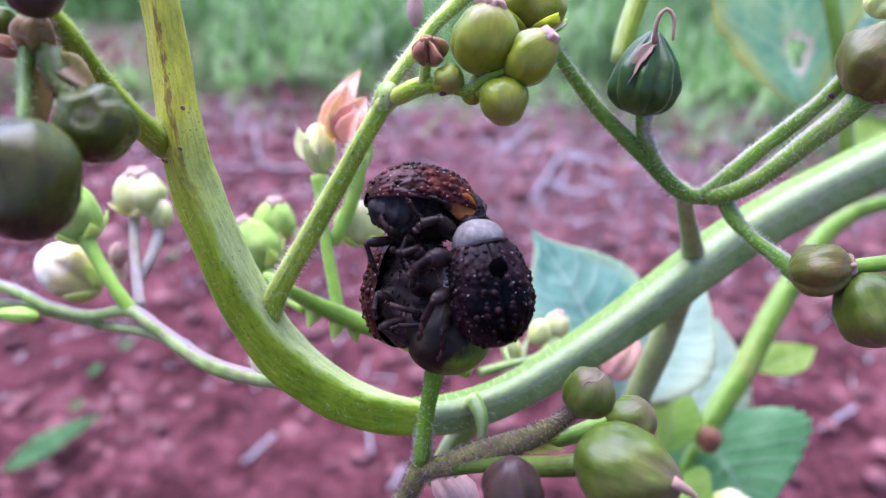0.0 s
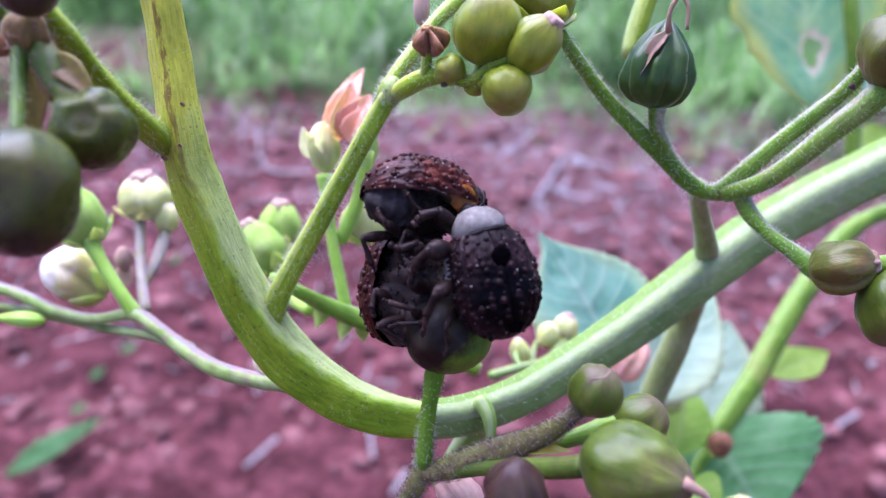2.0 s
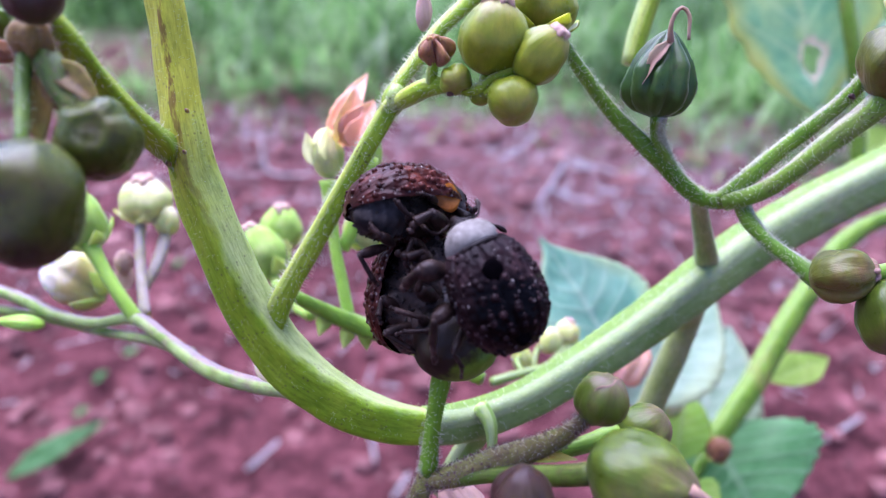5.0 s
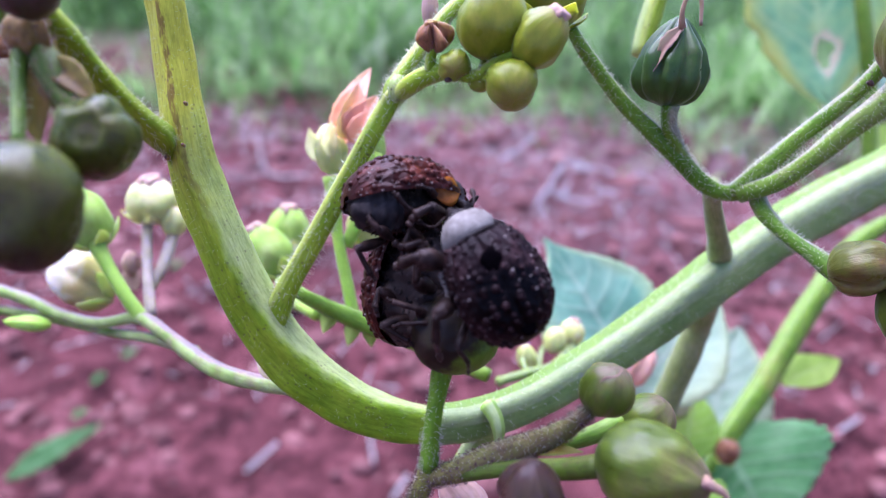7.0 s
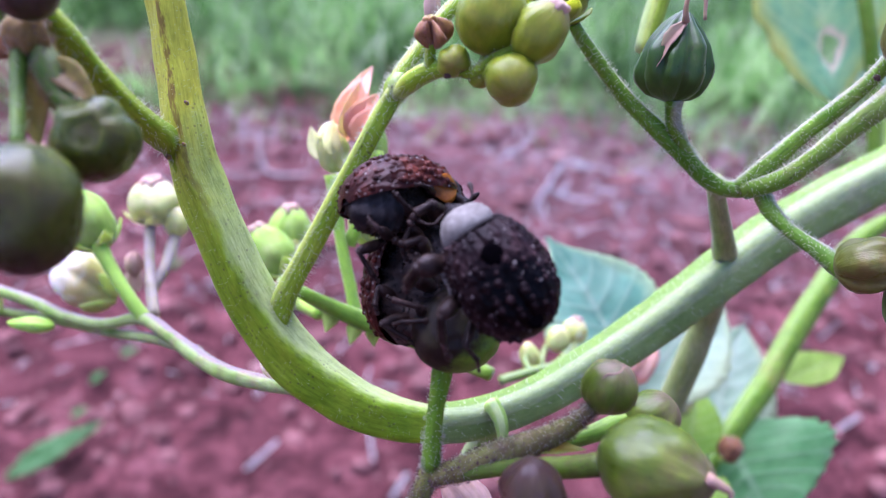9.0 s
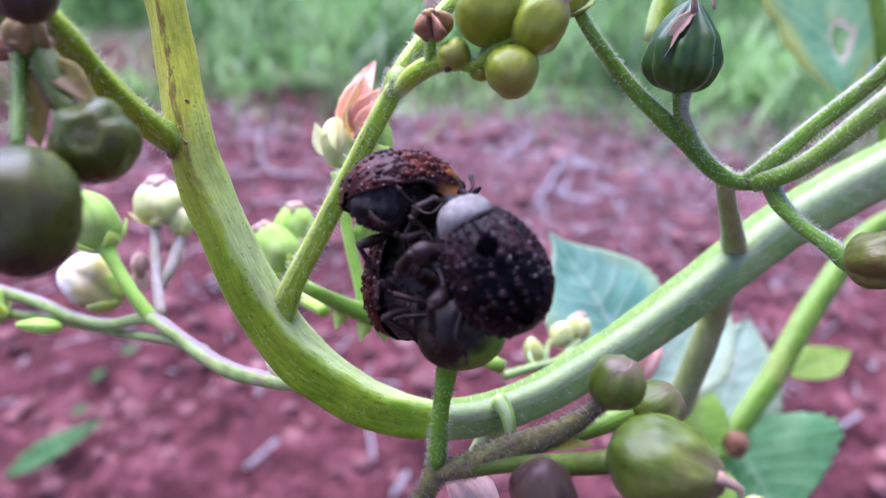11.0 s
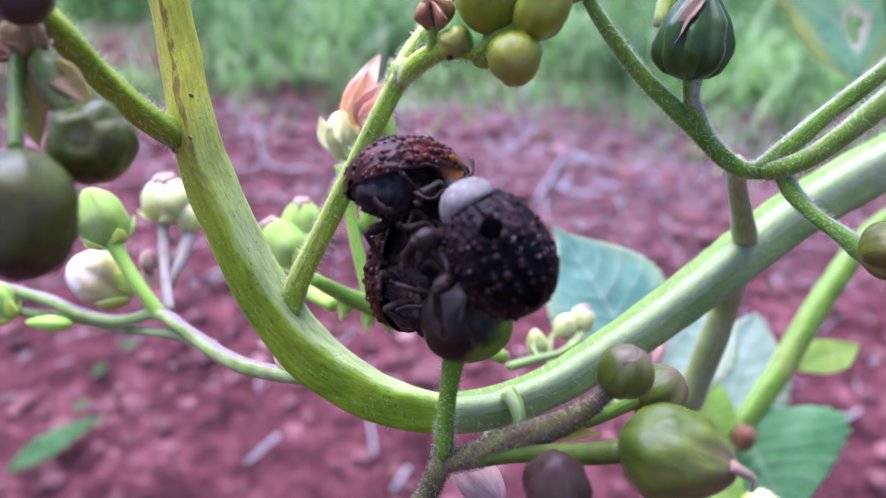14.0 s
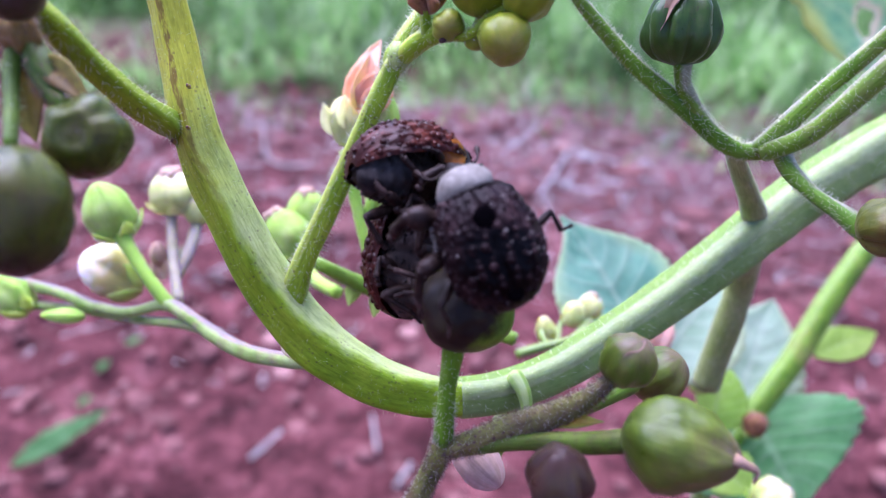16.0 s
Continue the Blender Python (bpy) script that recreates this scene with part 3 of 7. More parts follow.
def hairs(stems, per_mm, length, seed=1, gland=0.016):
    """Short glandular hairs all along stems."""
    rng = random.Random(seed)
    V, Fc = [], []
    for pts in stems:
        C = spline(pts, 0.4)
        for i in range(len(C) - 1):
            p, q = Vector(C[i][:3]), Vector(C[i + 1][:3])
            d = (q - p)
            for _ in range(max(1, int(0.9 * per_mm * d.length + rng.random()))):
                base = p + d * rng.random()
                n = frame_of(d) @ Vector((math.cos(t := rng.random() * 6.283), math.sin(t), 0))
                lean = (n + Vector((rng.uniform(-.5, .5), rng.uniform(-.5, .5), rng.uniform(-.5, .5)))).normalized()
                a = base + n * C[i][3] * 0.95
                ln = length * rng.uniform(0.5, 1.2)
                b = a + lean * ln
                s = lean.orthogonal().normalized()
                u = lean.cross(s)
                w = 0.012
                o = len(V)
                V += [tuple(a + s * w), tuple(a - s * w * .5 + u * w * .87), tuple(a - s * w * .5 - u * w * .87), tuple(b)]
                Fc += [(o, o + 1, o + 3), (o + 1, o + 2, o + 3), (o + 2, o, o + 3)]
                if gland:
                    k = gland
                    o = len(V)
                    V += [tuple(b + v * k) for v in (s, -s, u, -u, lean, -lean)]
                    Fc += [(o, o + 2, o + 4), (o + 2, o + 1, o + 4), (o + 1, o + 3, o + 4), (o + 3, o, o + 4),
                           (o + 2, o, o + 5), (o + 1, o + 2, o + 5), (o + 3, o + 1, o + 5), (o, o + 3, o + 5)]
    return V, Fc


def leaf_blade(base, tip, normal, width, bend=0.1, teeth=14, tooth=0.06, fold=0.12, n=40, m=14, hole=None, shape=0.8, power=1.05, ragged=0.0, thick=0.012):
    """A toothed leaf from base to tip (mm) with a folded midrib, thickness and veins in relief; hole: (along, across, half-sizes), eaten through."""
    B, T, N = Vector(base), Vector(tip), Vector(normal).normalized()
    d = T - B
    L = d.length
    d.normalize()
    N = (N - d * N.dot(d)).normalized()
    S = d.cross(N)
    V, Fc, Sl, F = Skin(), [], [], []
    for face in (0, 1):
        for i in range(n + 1):
            t = i / n
            w0 = width * 0.5 * (math.sin(math.pi * t ** shape) ** power + 0.02)
            for k in range(m + 1):
                s = 2 * k / m - 1
                w = w0 * (1 + tooth * (1 - abs(((t * teeth) % 1.0) - 0.3) * 1.6) * abs(s))
                w *= 1 + ragged * noise.noise(Vector((t * 11, s * 0.7 + 3, L)))
                lift = fold * abs(s) * w - bend * L * (2 * t - 1) ** 2
                lift += 0.03 * L * noise.noise(Vector((t * 4, s * 2, L)))
                lift -= 0.012 * L * abs(math.sin((t * 8 + 0.25 - abs(s) * 1.9) * math.pi)) ** 0.5 * (1 - abs(s))
                V.append(tuple(B + d * (L * t) + S * (w * s) + N * (lift - face * thick * L)))
                F.append((s, t, 0.0))
    V.blade = F
    c = (n + 1) * (m + 1)
    for i in range(n):
        for k in range(m):
            t, s = (i + .5) / n, 2 * (k + .5) / m - 1
            e = 0
            if hole:
                gap = ((t - hole[0]) / hole[2]) ** 2 + ((s - hole[1]) / hole[3]) ** 2
                gap += 0.5 * noise.noise(Vector((t * 26, s * 5, 1.7)))
                if gap < 1:
                    continue
                e = 2 if gap < 1.9 else 0
            a = i * (m + 1) + k
            q = (a, a + 1, a + m + 2, a + m + 1)
            Fc += [q, tuple(reversed([v + c for v in q]))]
            Sl += [e, e]
    for i in range(n):
        for k in (0, m):
            a = i * (m + 1) + k
            q = (a, a + m + 1, a + m + 1 + c, a + c)
            Fc.append(q if k == 0 else tuple(reversed(q)))
            Sl.append(0)
    return V, Fc, Sl


# ---- ground ----
def ground_height(x, y):
    v = Vector((x * 6, y * 6, 0))
    near = max(0.0, 1 - max(abs(x), abs(y - 0.6)) / 3.0)
    h = 0.016 * noise.noise(v) + 0.011 * noise.noise(v * 3.1) + 0.007 * noise.noise(v * 9.3) + 0.003 * noise.noise(v * 27.0)
    return h * near


def ground():
    def axis(lo, hi, step, far):
        a = list(np.arange(lo, hi, step))
        k, d = step, 0.0
        left, right = [], []
        while d < far:
            k *= 1.35
            d += k
            left.append(lo - d)
            right.append(hi + d)
        return left[::-1] + a + right
    X, Y = axis(-0.75, 0.75, 0.0075, 900), axis(0.15, 1.35, 0.0075, 900)
    V = [(x, y, ground_height(x, y)) for y in Y for x in X]
    n = len(X)
    Fc = [(j * n + i, j * n + i + 1, j * n + n + i + 1, j * n + n + i) for j in range(len(Y) - 1) for i in range(n - 1)]
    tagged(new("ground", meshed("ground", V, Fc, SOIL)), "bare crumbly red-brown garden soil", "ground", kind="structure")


ground()


def lump(rng, r):
    """A rough little stone or clod as 20-odd faces."""
    bm = bmesh.new()
    bmesh.ops.create_icosphere(bm, subdivisions=1, radius=r)
    s = Vector((rng.uniform(.7, 1.3), rng.uniform(.7, 1.3), rng.uniform(.45, .85)))
    V = []
    for v in bm.verts:
        q = v.co * rng.uniform(.75, 1.2)
        V.append(Vector((q.x * s.x, q.y * s.y, q.z * s.z)))
    Fc = [tuple(v.index for v in f.verts) for f in bm.faces]
    bm.free()
    return V, Fc


def clods():
    rng = random.Random(5)
    shapes = [lump(rng, 1.0) for _ in range(14)]
    for name, mat, count, lo, hi, label in (("soil_crumbs", CLOD, 4200, 0.002, 0.009, "scattered crumbs of red-brown soil"),
                                            ("pebbles", PEBBLE, 260, 0.0015, 0.004, "small pinkish grit on the soil")):
        V, Fc = [], []
        for _ in range(count):
            x, y = rng.uniform(-0.75, 0.75), rng.uniform(0.2, 1.3)
            r = lo + (hi - lo) * rng.random() ** 3
            sv, sf = shapes[rng.randrange(14)]
            R = Matrix.Rotation(rng.random() * 6.28, 3, "Z")
            o = len(V)
            c = Vector((x, y, ground_height(x, y) + r * 0.25))
            V += [tuple(c + R @ v * r) for v in sv]
            Fc += [tuple(i + o for i in f) for f in sf]
        tagged(new(name, meshed(name, V, Fc, mat, smooth=False)), label, "soil", kind="stuff")
    for name, mat, count, lo, hi, label, cat in (("clod", CLOD, 170, 0.007, 0.016, "rough clod of red-brown soil on the ground", "clod"),
                                                 ("stone", PEBBLE, 60, 0.004, 0.009, "small pinkish stone lying on the soil", "stone")):
        pool = [meshed(name, [tuple(v) for v in sv], sf, mat, smooth=False) for sv, sf in shapes]
        for _ in range(count):
            x, y = rng.uniform(-0.5, 0.55), 0.42 + 0.5 * rng.random()
            r = lo + (hi - lo) * rng.random() ** 2
            ob = new(name, pool[rng.randrange(14)])
            ob.matrix_world = Matrix.LocRotScale((x, y, ground_height(x, y) + r * 0.2), Euler((0, 0, rng.random() * 6.28)), (r, r, r))
            tagged(ob, label, cat, name + "s on the soil")


clods()


def blades(rng, count, place, length, width, lean, flat=0.0):
    V, Fc = [], []
    for _ in range(count):
        x, y = place(rng)
        ln = rng.uniform(*length)
        w = rng.uniform(*width)
        a = rng.random() * 6.283
        d = Vector((math.cos(a), math.sin(a), 0))
        s = Vector((-d.y, d.x, 0))
        base = Vector((x, y, ground_height(x, y) + (0.002 if flat else -0.002)))
        b = rng.uniform(*lean)
        o = len(V)
        for i in range(4):
            t = i / 3
            p = base + d * (ln * b * t * (0.4 + 0.6 * t)) + Vector((0, 0, ln * math.sqrt(max(0.0, 1 - b * b)) * t * (1 - 0.25 * t * b))) * (1 - flat)
            ww = w * (1 - t) ** 0.6 + 0.0001
            V += [tuple(p - s * ww), tuple(p + s * ww)]
        for i in range(3):
            Fc.append((o + 2 * i, o + 2 * i + 1, o + 2 * i + 3, o + 2 * i + 2))
    return V, Fc


def grass():
    rng = random.Random(11)

    def edge(x):
        return 1.08 + 0.06 * noise.noise(Vector((x * 3, 0.5, 0))) - 0.2 * min(1.0, max(0.0, x / 0.4)) - 0.10 * max(0.0, -x - 0.4)

    def bank(r):
        while True:
            x = r.gauss(0, 0.95)
            y = edge(x) + abs(r.gauss(0, 0.45)) + 0.03
            if y > edge(x) + 0.14 or r.random() < 0.35:
                if ((x + 0.66) / 0.28) ** 2 + ((y - 1.24) / 0.2) ** 2 > 0.75 + 0.5 * r.random():
                    return x, y
    g = blades(rng, 17000, bank, (0.05, 0.15), (0.0012, 0.003), (0.2, 0.95))
    tagged(new("grass", meshed("grass", *g, GRASS)), "lush soft green grass at the edge of the soil", "grass", kind="stuff")
    far = blades(rng, 16000, lambda r: (r.gauss(0, 2.2), 1.5 + abs(r.gauss(0, 1.6))), (0.1, 0.3), (0.003, 0.007), (0.1, 0.8))
    tagged(new("tall_grass", meshed("tall_grass", *far, GRASS)), "taller green grass farther off", "grass", kind="stuff")
    tuft = blades(rng, 1900, lambda r: ((x := r.uniform(-0.6, 0.7)), edge(x) + 0.02 - abs(r.gauss(0, 0.08))), (0.02, 0.06), (0.0008, 0.0018), (0.3, 0.95))
    pale = blades(rng, 420, lambda r: (r.uniform(-0.8, 0.9), 1.0 + abs(r.gauss(0, 0.16))), (0.07, 0.16), (0.0012, 0.0028), (0.6, 0.97))
    tuft = merge(tuft, pale)[:2]
    tagged(new("sparse_grass", meshed("sparse_grass", *tuft, GRASS)), "sparse grass blades creeping over the soil", "grass", kind="stuff")
    s = blades(rng, 900, lambda r: (r.uniform(-0.6, 0.7), 0.45 + 0.55 * r.random() ** 0.5), (0.02, 0.08), (0.0006, 0.0018), (0.9, 0.99), 0.9)
    bits = blades(rng, 700, lambda r: (r.uniform(-0.6, 0.7), 0.4 + 0.6 * r.random()), (0.006, 0.025), (0.0006, 0.0016), (0.8, 0.99), 0.7)
    s = merge(s, bits)[:2]
    tagged(new("straw", meshed("straw", *s, STRAW)), "pale dry straw and stalks strewn on the soil", "straw", kind="stuff")
    bush = blades(rng, 1500, lambda r: (r.gauss(0.66, 0.13), 1.5 + abs(r.gauss(0, 0.12))), (0.06, 0.22), (0.005, 0.011), (0.2, 0.9))
    tagged(new("dark_weeds", meshed("dark_weeds", *bush, WEED)), "dark green broad-leaved weeds beyond the soil", "weeds", kind="stuff")


grass()


def on_ground(px, py):
    """Kept places on the soil (m)."""
    return Vector((px, py, ground_height(px, py)))


def ground_leaf(base, tip, width, mat, label, turn=0.15):
    b, t = on_ground(*base) + Vector((0, 0, .004)), on_ground(*tip) + Vector((0, 0, .01))
    g = leaf_blade(b * 1000, t * 1000, (turn, -0.3, 1), width * 1000, 0.04, 6, 0.3, 0.1, 40, 8)
    ob = new("fallen_leaf", meshed("fallen_leaf", [tuple(Vector(v) * MM) for v in g[0]], g[1], [mat, mat, mat], g[2]))
    tagged(ob, label, "leaf")


ground_leaf((-0.266, 0.333), (-0.218, 0.37), 0.013, LEAF_WEED, "small green weed leaf lying on the soil")
for seed, (x, y) in enumerate(((-0.234, 0.443), (-0.247, 0.417), (-0.238, 0.568), (-0.251, 0.391))):
    ground_leaf((x, y), (x + 0.012, y + 0.003), 0.006, LEAF_WEED, "tiny green seedling leaf on the soil")


def dry_stalk(points, r, label):
    pts = [(*(on_ground(x, y) * 1000 + Vector((0, 0, 3 + h))), r) for x, y, h in points]
    g = tube(pts, 8, 3.0, rough=0.1)
    ob = new("dry_stalk", meshed("dry_stalk", [tuple(Vector(v) * MM) for v in g[0]], g[1], CHAFF if points[0][0] > 0.04 and points[0][1] > 0.69 else STRAW))
    tagged(ob, label, "stalk", "dry stalks on the soil")


for pts, r in ((((-0.222, 0.858, 10), (-0.207, 0.799, 4), (-0.185, 0.768, 3), (-0.152, 0.776, 3)), 1.5), (((-0.122, 0.34, 0), (-0.104, 0.355, 4)), 1.3), (((-0.05, 0.378, 0), (-0.043, 0.338, 8)), 1.1), (((-0.031, 0.316, 3), (-0.022, 0.329, 6)), 1.5), (((0.118, 0.719, 0), (0.133, 0.761, 1)), 1.3), (((0.142, 0.783, 0), (0.166, 0.796, 1), (0.189, 0.783, 1)), 1.1), (((0.155, 0.747, 0), (0.178, 0.726, 1)), 1.2), (((0.202, 0.74, 0), (0.229, 0.754, 1)), 1.1), (((0.109, 0.74, 2), (0.131, 0.706, 5), (0.161, 0.712, 3)), 1.3), (((0.145, 0.807, 2), (0.155, 0.783, 3)), 1.8), (((0.049, 0.799, 3), (0.106, 0.867, 8)), 1.3), (((0.245, 0.849, 2), (0.327, 0.924, 5)), 1.1), (((0.132, 0.799, 2), (0.104, 0.726, 3), (0.09, 0.699, 4)), 1.5), (((-0.213, 0.532, 2), (-0.186, 0.559, 4)), 1.1), (((0.234, 0.357, 3), (0.262, 0.372, 4)), 1.3)):
    dry_stalk(pts, r * (1.15 if pts[0][0] > 0.04 and pts[0][1] > 0.69 else 1.0), "pale dry bent stalk lying on the soil")


# ---- plant ----
def main_stem():
    ob = thing("wild_plant", "thick ridged pale green stem curving down and up again, finely hairy", "plant", (-1.37, 38.00, -8.23))
    a = [(-12.78, 32.50, 13.91, 0.708), (-12.06, 32.70, 10.62, 0.754), (-11.69, 33.00, 7.80, 0.804), (-11.23, 33.00, 4.88, 0.887), (-10.83, 33.50, 2.74, 0.987), (-9.87, 34.00, 0.03, 1.002), (-8.74, 35.00, -2.81, 1.077), (-7.00, 36.00, -5.41, 1.153), (-4.47, 37.00, -7.38, 1.090), (-1.79, 38.00, -8.28, 0.923), (0.17, 38.90, -8.36, 0.745)]
    b = [(-1.29, 38.20, -8.35, 0.928), (0.75, 39.00, -8.30, 0.948), (3.42, 40.00, -7.57, 0.972), (6.60, 41.50, -6.08, 1.048), (10.12, 43.50, -4.23, 1.176), (13.94, 45.50, -1.91, 1.307), (18.05, 47.50, 0.56, 1.420), (23.79, 50.00, 3.35, 1.521), (30.02, 52.00, 6.05, 1.612), (39.13, 55.00, 9.76, 1.770), (49.80, 58.00, 13.07, 1.837), (65.69, 63.00, 13.04, 1.902), (89.15, 74.00, 1.14, 1.962), (109.56, 95.00, -28.61, 2.029), (135.60, 165.00, -134.75, 1.823), (130.43, 262.00, -253.33, 1.736), (131.40, 272.00, -272.21, 1.803)]
    c = [(-8.29, 35.20, -3.47, 0.78), (-7.75, 34.85, -2.5, 0.6), (-7.22, 34.50, -1.50, 0.52), (-5.61, 34.00, 1.15, 0.493), (-3.65, 33.30, 4.44, 0.441), (-2.48, 33.00, 6.39, 0.437)]
    d = [(-2.77, 33.00, 5.98, 0.394), (-2.31, 33.30, 7.14, 0.331), (-1.55, 34.00, 8.41, 0.338), (-0.49, 35.00, 10.13, 0.348), (0.82, 36.00, 11.69, 0.382), (2.62, 37.00, 13.65, 0.392)]
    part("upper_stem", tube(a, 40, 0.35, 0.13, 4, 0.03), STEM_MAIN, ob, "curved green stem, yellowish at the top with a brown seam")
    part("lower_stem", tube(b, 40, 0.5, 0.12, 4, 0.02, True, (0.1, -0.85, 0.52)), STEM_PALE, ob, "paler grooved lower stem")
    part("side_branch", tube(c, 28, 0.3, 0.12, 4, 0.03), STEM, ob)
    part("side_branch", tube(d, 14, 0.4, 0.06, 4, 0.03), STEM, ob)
    e = [(15.16, 47.00, -1.35, 0.706), (15.44, 51.00, -4.09, 0.860), (14.68, 53.00, -7.38, 0.894), (13.61, 55.00, -11.30, 0.895)]
    part("side_branch", tube(e, 14, 0.5, 0.05, 4), STEM_GREY, ob, "greyish side branch behind the stem")
    k = [(2.27, 39.50, -7.77, 0.698), (1.43, 40.50, -9.07, 0.686), (0.34, 42.00, -11.10, 0.650), (-0.60, 43.00, -12.95, 0.570)]
    part("side_branch", tube(k, 12, 0.4, 0.05, 4), STEM_PALE, ob)
    part("bract", tube([(1.43, 38.20, -7.43, 0.422), (1.83, 37.60, -8.06, 0.360), (1.93, 37.50, -9.03, 0.249), (1.72, 37.60, -9.80, 0.055)], 10, 0.3), STEM_PALE, ob, "small pale pointed bract")
    part("joint", lathe((-2.43, 33.00, 6.49), (0.3, -0.1, 0.9), egg(0.510, 0.729, n=14), 24, 4, 0.06, 0, 0.06), STEM, ob, "swollen fuzzy joint", (-2.43, 33.00, 6.49))
    part("hairs", hairs([[(-2.62, 33.00, 5.86, 0.413), (-2.43, 33.00, 6.49, 0.510), (-2.24, 33.00, 7.07, 0.413)]], 150, 0.2, 31, 0.02), HAIR, ob, kind="stuff", at=(-1.37, 38.00, -8.23))
    part("hairs", hairs([a], 60, 0.22, 3, 0.014), HAIR_GREEN, ob, kind="stuff", at=(-1.37, 38.00, -8.23))
    part("hairs", hairs([c, d], 130, 0.23, 5, 0.013), HAIR, ob, kind="stuff", at=(-1.37, 38.00, -8.23))
    part("hairs", hairs([b], 40, 0.24, 4, 0.017), HAIR, ob, kind="stuff", at=(-1.37, 38.00, -8.23))
    for p, r in (((-10.85, 31.90, 5.90), 0.22), ((-10.91, 31.80, 4.19), 0.2), ((-11.64, 32.00, 3.72), 0.3)):
        part("scar", lathe(p, (0.1, -1, 0.1), [(-0.2, r * 0.4), (0.0, r * 0.36), (0.04, r * 0.1)], 10, rough=0.1), NODE, ob, "dark little scar")
    part("bract", leaf_blade((-8.56, 37.00, -6.02), (-9.45, 37.30, -5.14), (0.1, -0.8, 0.5), 0.6, 0.06, 3, 0.03, 0.5, 12, 6), [BUD_PALE, BUD_PALE, PETAL_PINK], ob, "small withered pale bract")
    return ob


def top_cluster():
    ob = thing("fruit_cluster", "cluster of round yellow-green seed capsules on short hairy stalks", "seed capsules", (-2.48, 33.00, 6.29))
    s = [(-2.49, 33.80, 6.45, 0.249), (-1.76, 32.30, 6.49, 0.381), (-0.91, 31.60, 6.70, 0.396), (0.02, 31.00, 6.64, 0.297), (1.04, 30.70, 6.35, 0.249), (1.74, 30.30, 6.76, 0.201), (2.67, 30.00, 7.09, 0.199)]
    part("stalk", tube(s, 12, 0.3, 0.05, 4, 0.05), STEM, ob)
    b = [(-0.74, 31.40, 6.73, 0.277), (-0.73, 31.00, 7.21, 0.228), (-0.63, 30.70, 7.53, 0.203)]
    part("pedicel", tube(b, 10, 0.3, rough=0.06), STEM, ob)
    c = [(1.37, 30.60, 6.22, 0.203), (1.92, 30.30, 6.27, 0.201), (2.25, 30.20, 6.25, 0.178)]
    part("pedicel", tube(c, 10, 0.3, rough=0.06), STEM, ob)
    d = [(1.16, 30.80, 6.42, 0.227), (1.39, 31.00, 6.99, 0.205), (1.51, 31.00, 7.56, 0.205)]
    part("pedicel", tube(d, 10, 0.3, rough=0.06), STEM, ob)
    fruit(ob, (-0.61, 30.60, 7.86), (-0.1, -0.55, 0.8), 0.631, 0.586, FRUIT_BROWN, "bud", 0, "withered reddish-brown flower bud", None, None, 5, 0.35, 0, FRUIT_BROWN, None, 0.28)
    fruit(ob, (0.23, 30.60, 6.78), (0.1, -0.8, -0.5), 0.631, 0.631, FRUIT, "bud", 0, "small round yellow-green bud", None)
    fruit(ob, (1.65, 30.20, 8.21), (0.2, -0.4, 0.9), 1.423, 1.379, FRUIT, "capsule", 0.08, "large round green seed capsule with a dry rim", None, None, 4, 0.07, 0.6, TIP_DRY)
    fruit(ob, (3.36, 29.60, 7.35), (0.55, -0.35, 0.6), 1.003, 1.133, FRUIT, "capsule", 0.1, "yellow-green capsule with a pinkish dry tip", None, None, 2, 0.05, 0.2, PETAL_PINK)
    fruit(ob, (2.40, 29.90, 5.81), (0.1, -0.6, -0.8), 0.969, 1.013, FRUIT, "capsule", 0.0, "", None, None, 3, 0.06, 0.3)
    fruit(ob, (1.16, 30.90, 6.21), (0.5, -0.3, -0.6), 0.387, 0.455, FRUIT, "bud", 0.0, "tiny green bud")
    fruit(ob, (3.89, 35.00, 11.16), (0.1, -0.2, 0.9), 1.804, 1.289, FRUIT, "capsule", 0.0, "green capsule behind the others", FRUIT)
    fruit(ob, (-1.30, 36.00, 11.29), (0, -0.2, 0.9), 0.371, 0.901, PETAL_PINK, "bud", 0.2, "pale pinkish dry bud")
    part("speck", lathe((0.0, 30.5, 6.2), (0.1, -0.6, -0.8), [(h, r) for h, r in egg(0.15, 0.12, n=8)], 12, rough=0.1), GLAND, ob, "tiny black speck", (0.0, 30.5, 6.2))
    part("hairs", hairs([s, b, c], 60, 0.16, 7, 0.02), HAIR, ob, kind="stuff", at=(-2.48, 33.00, 6.29))
    return ob


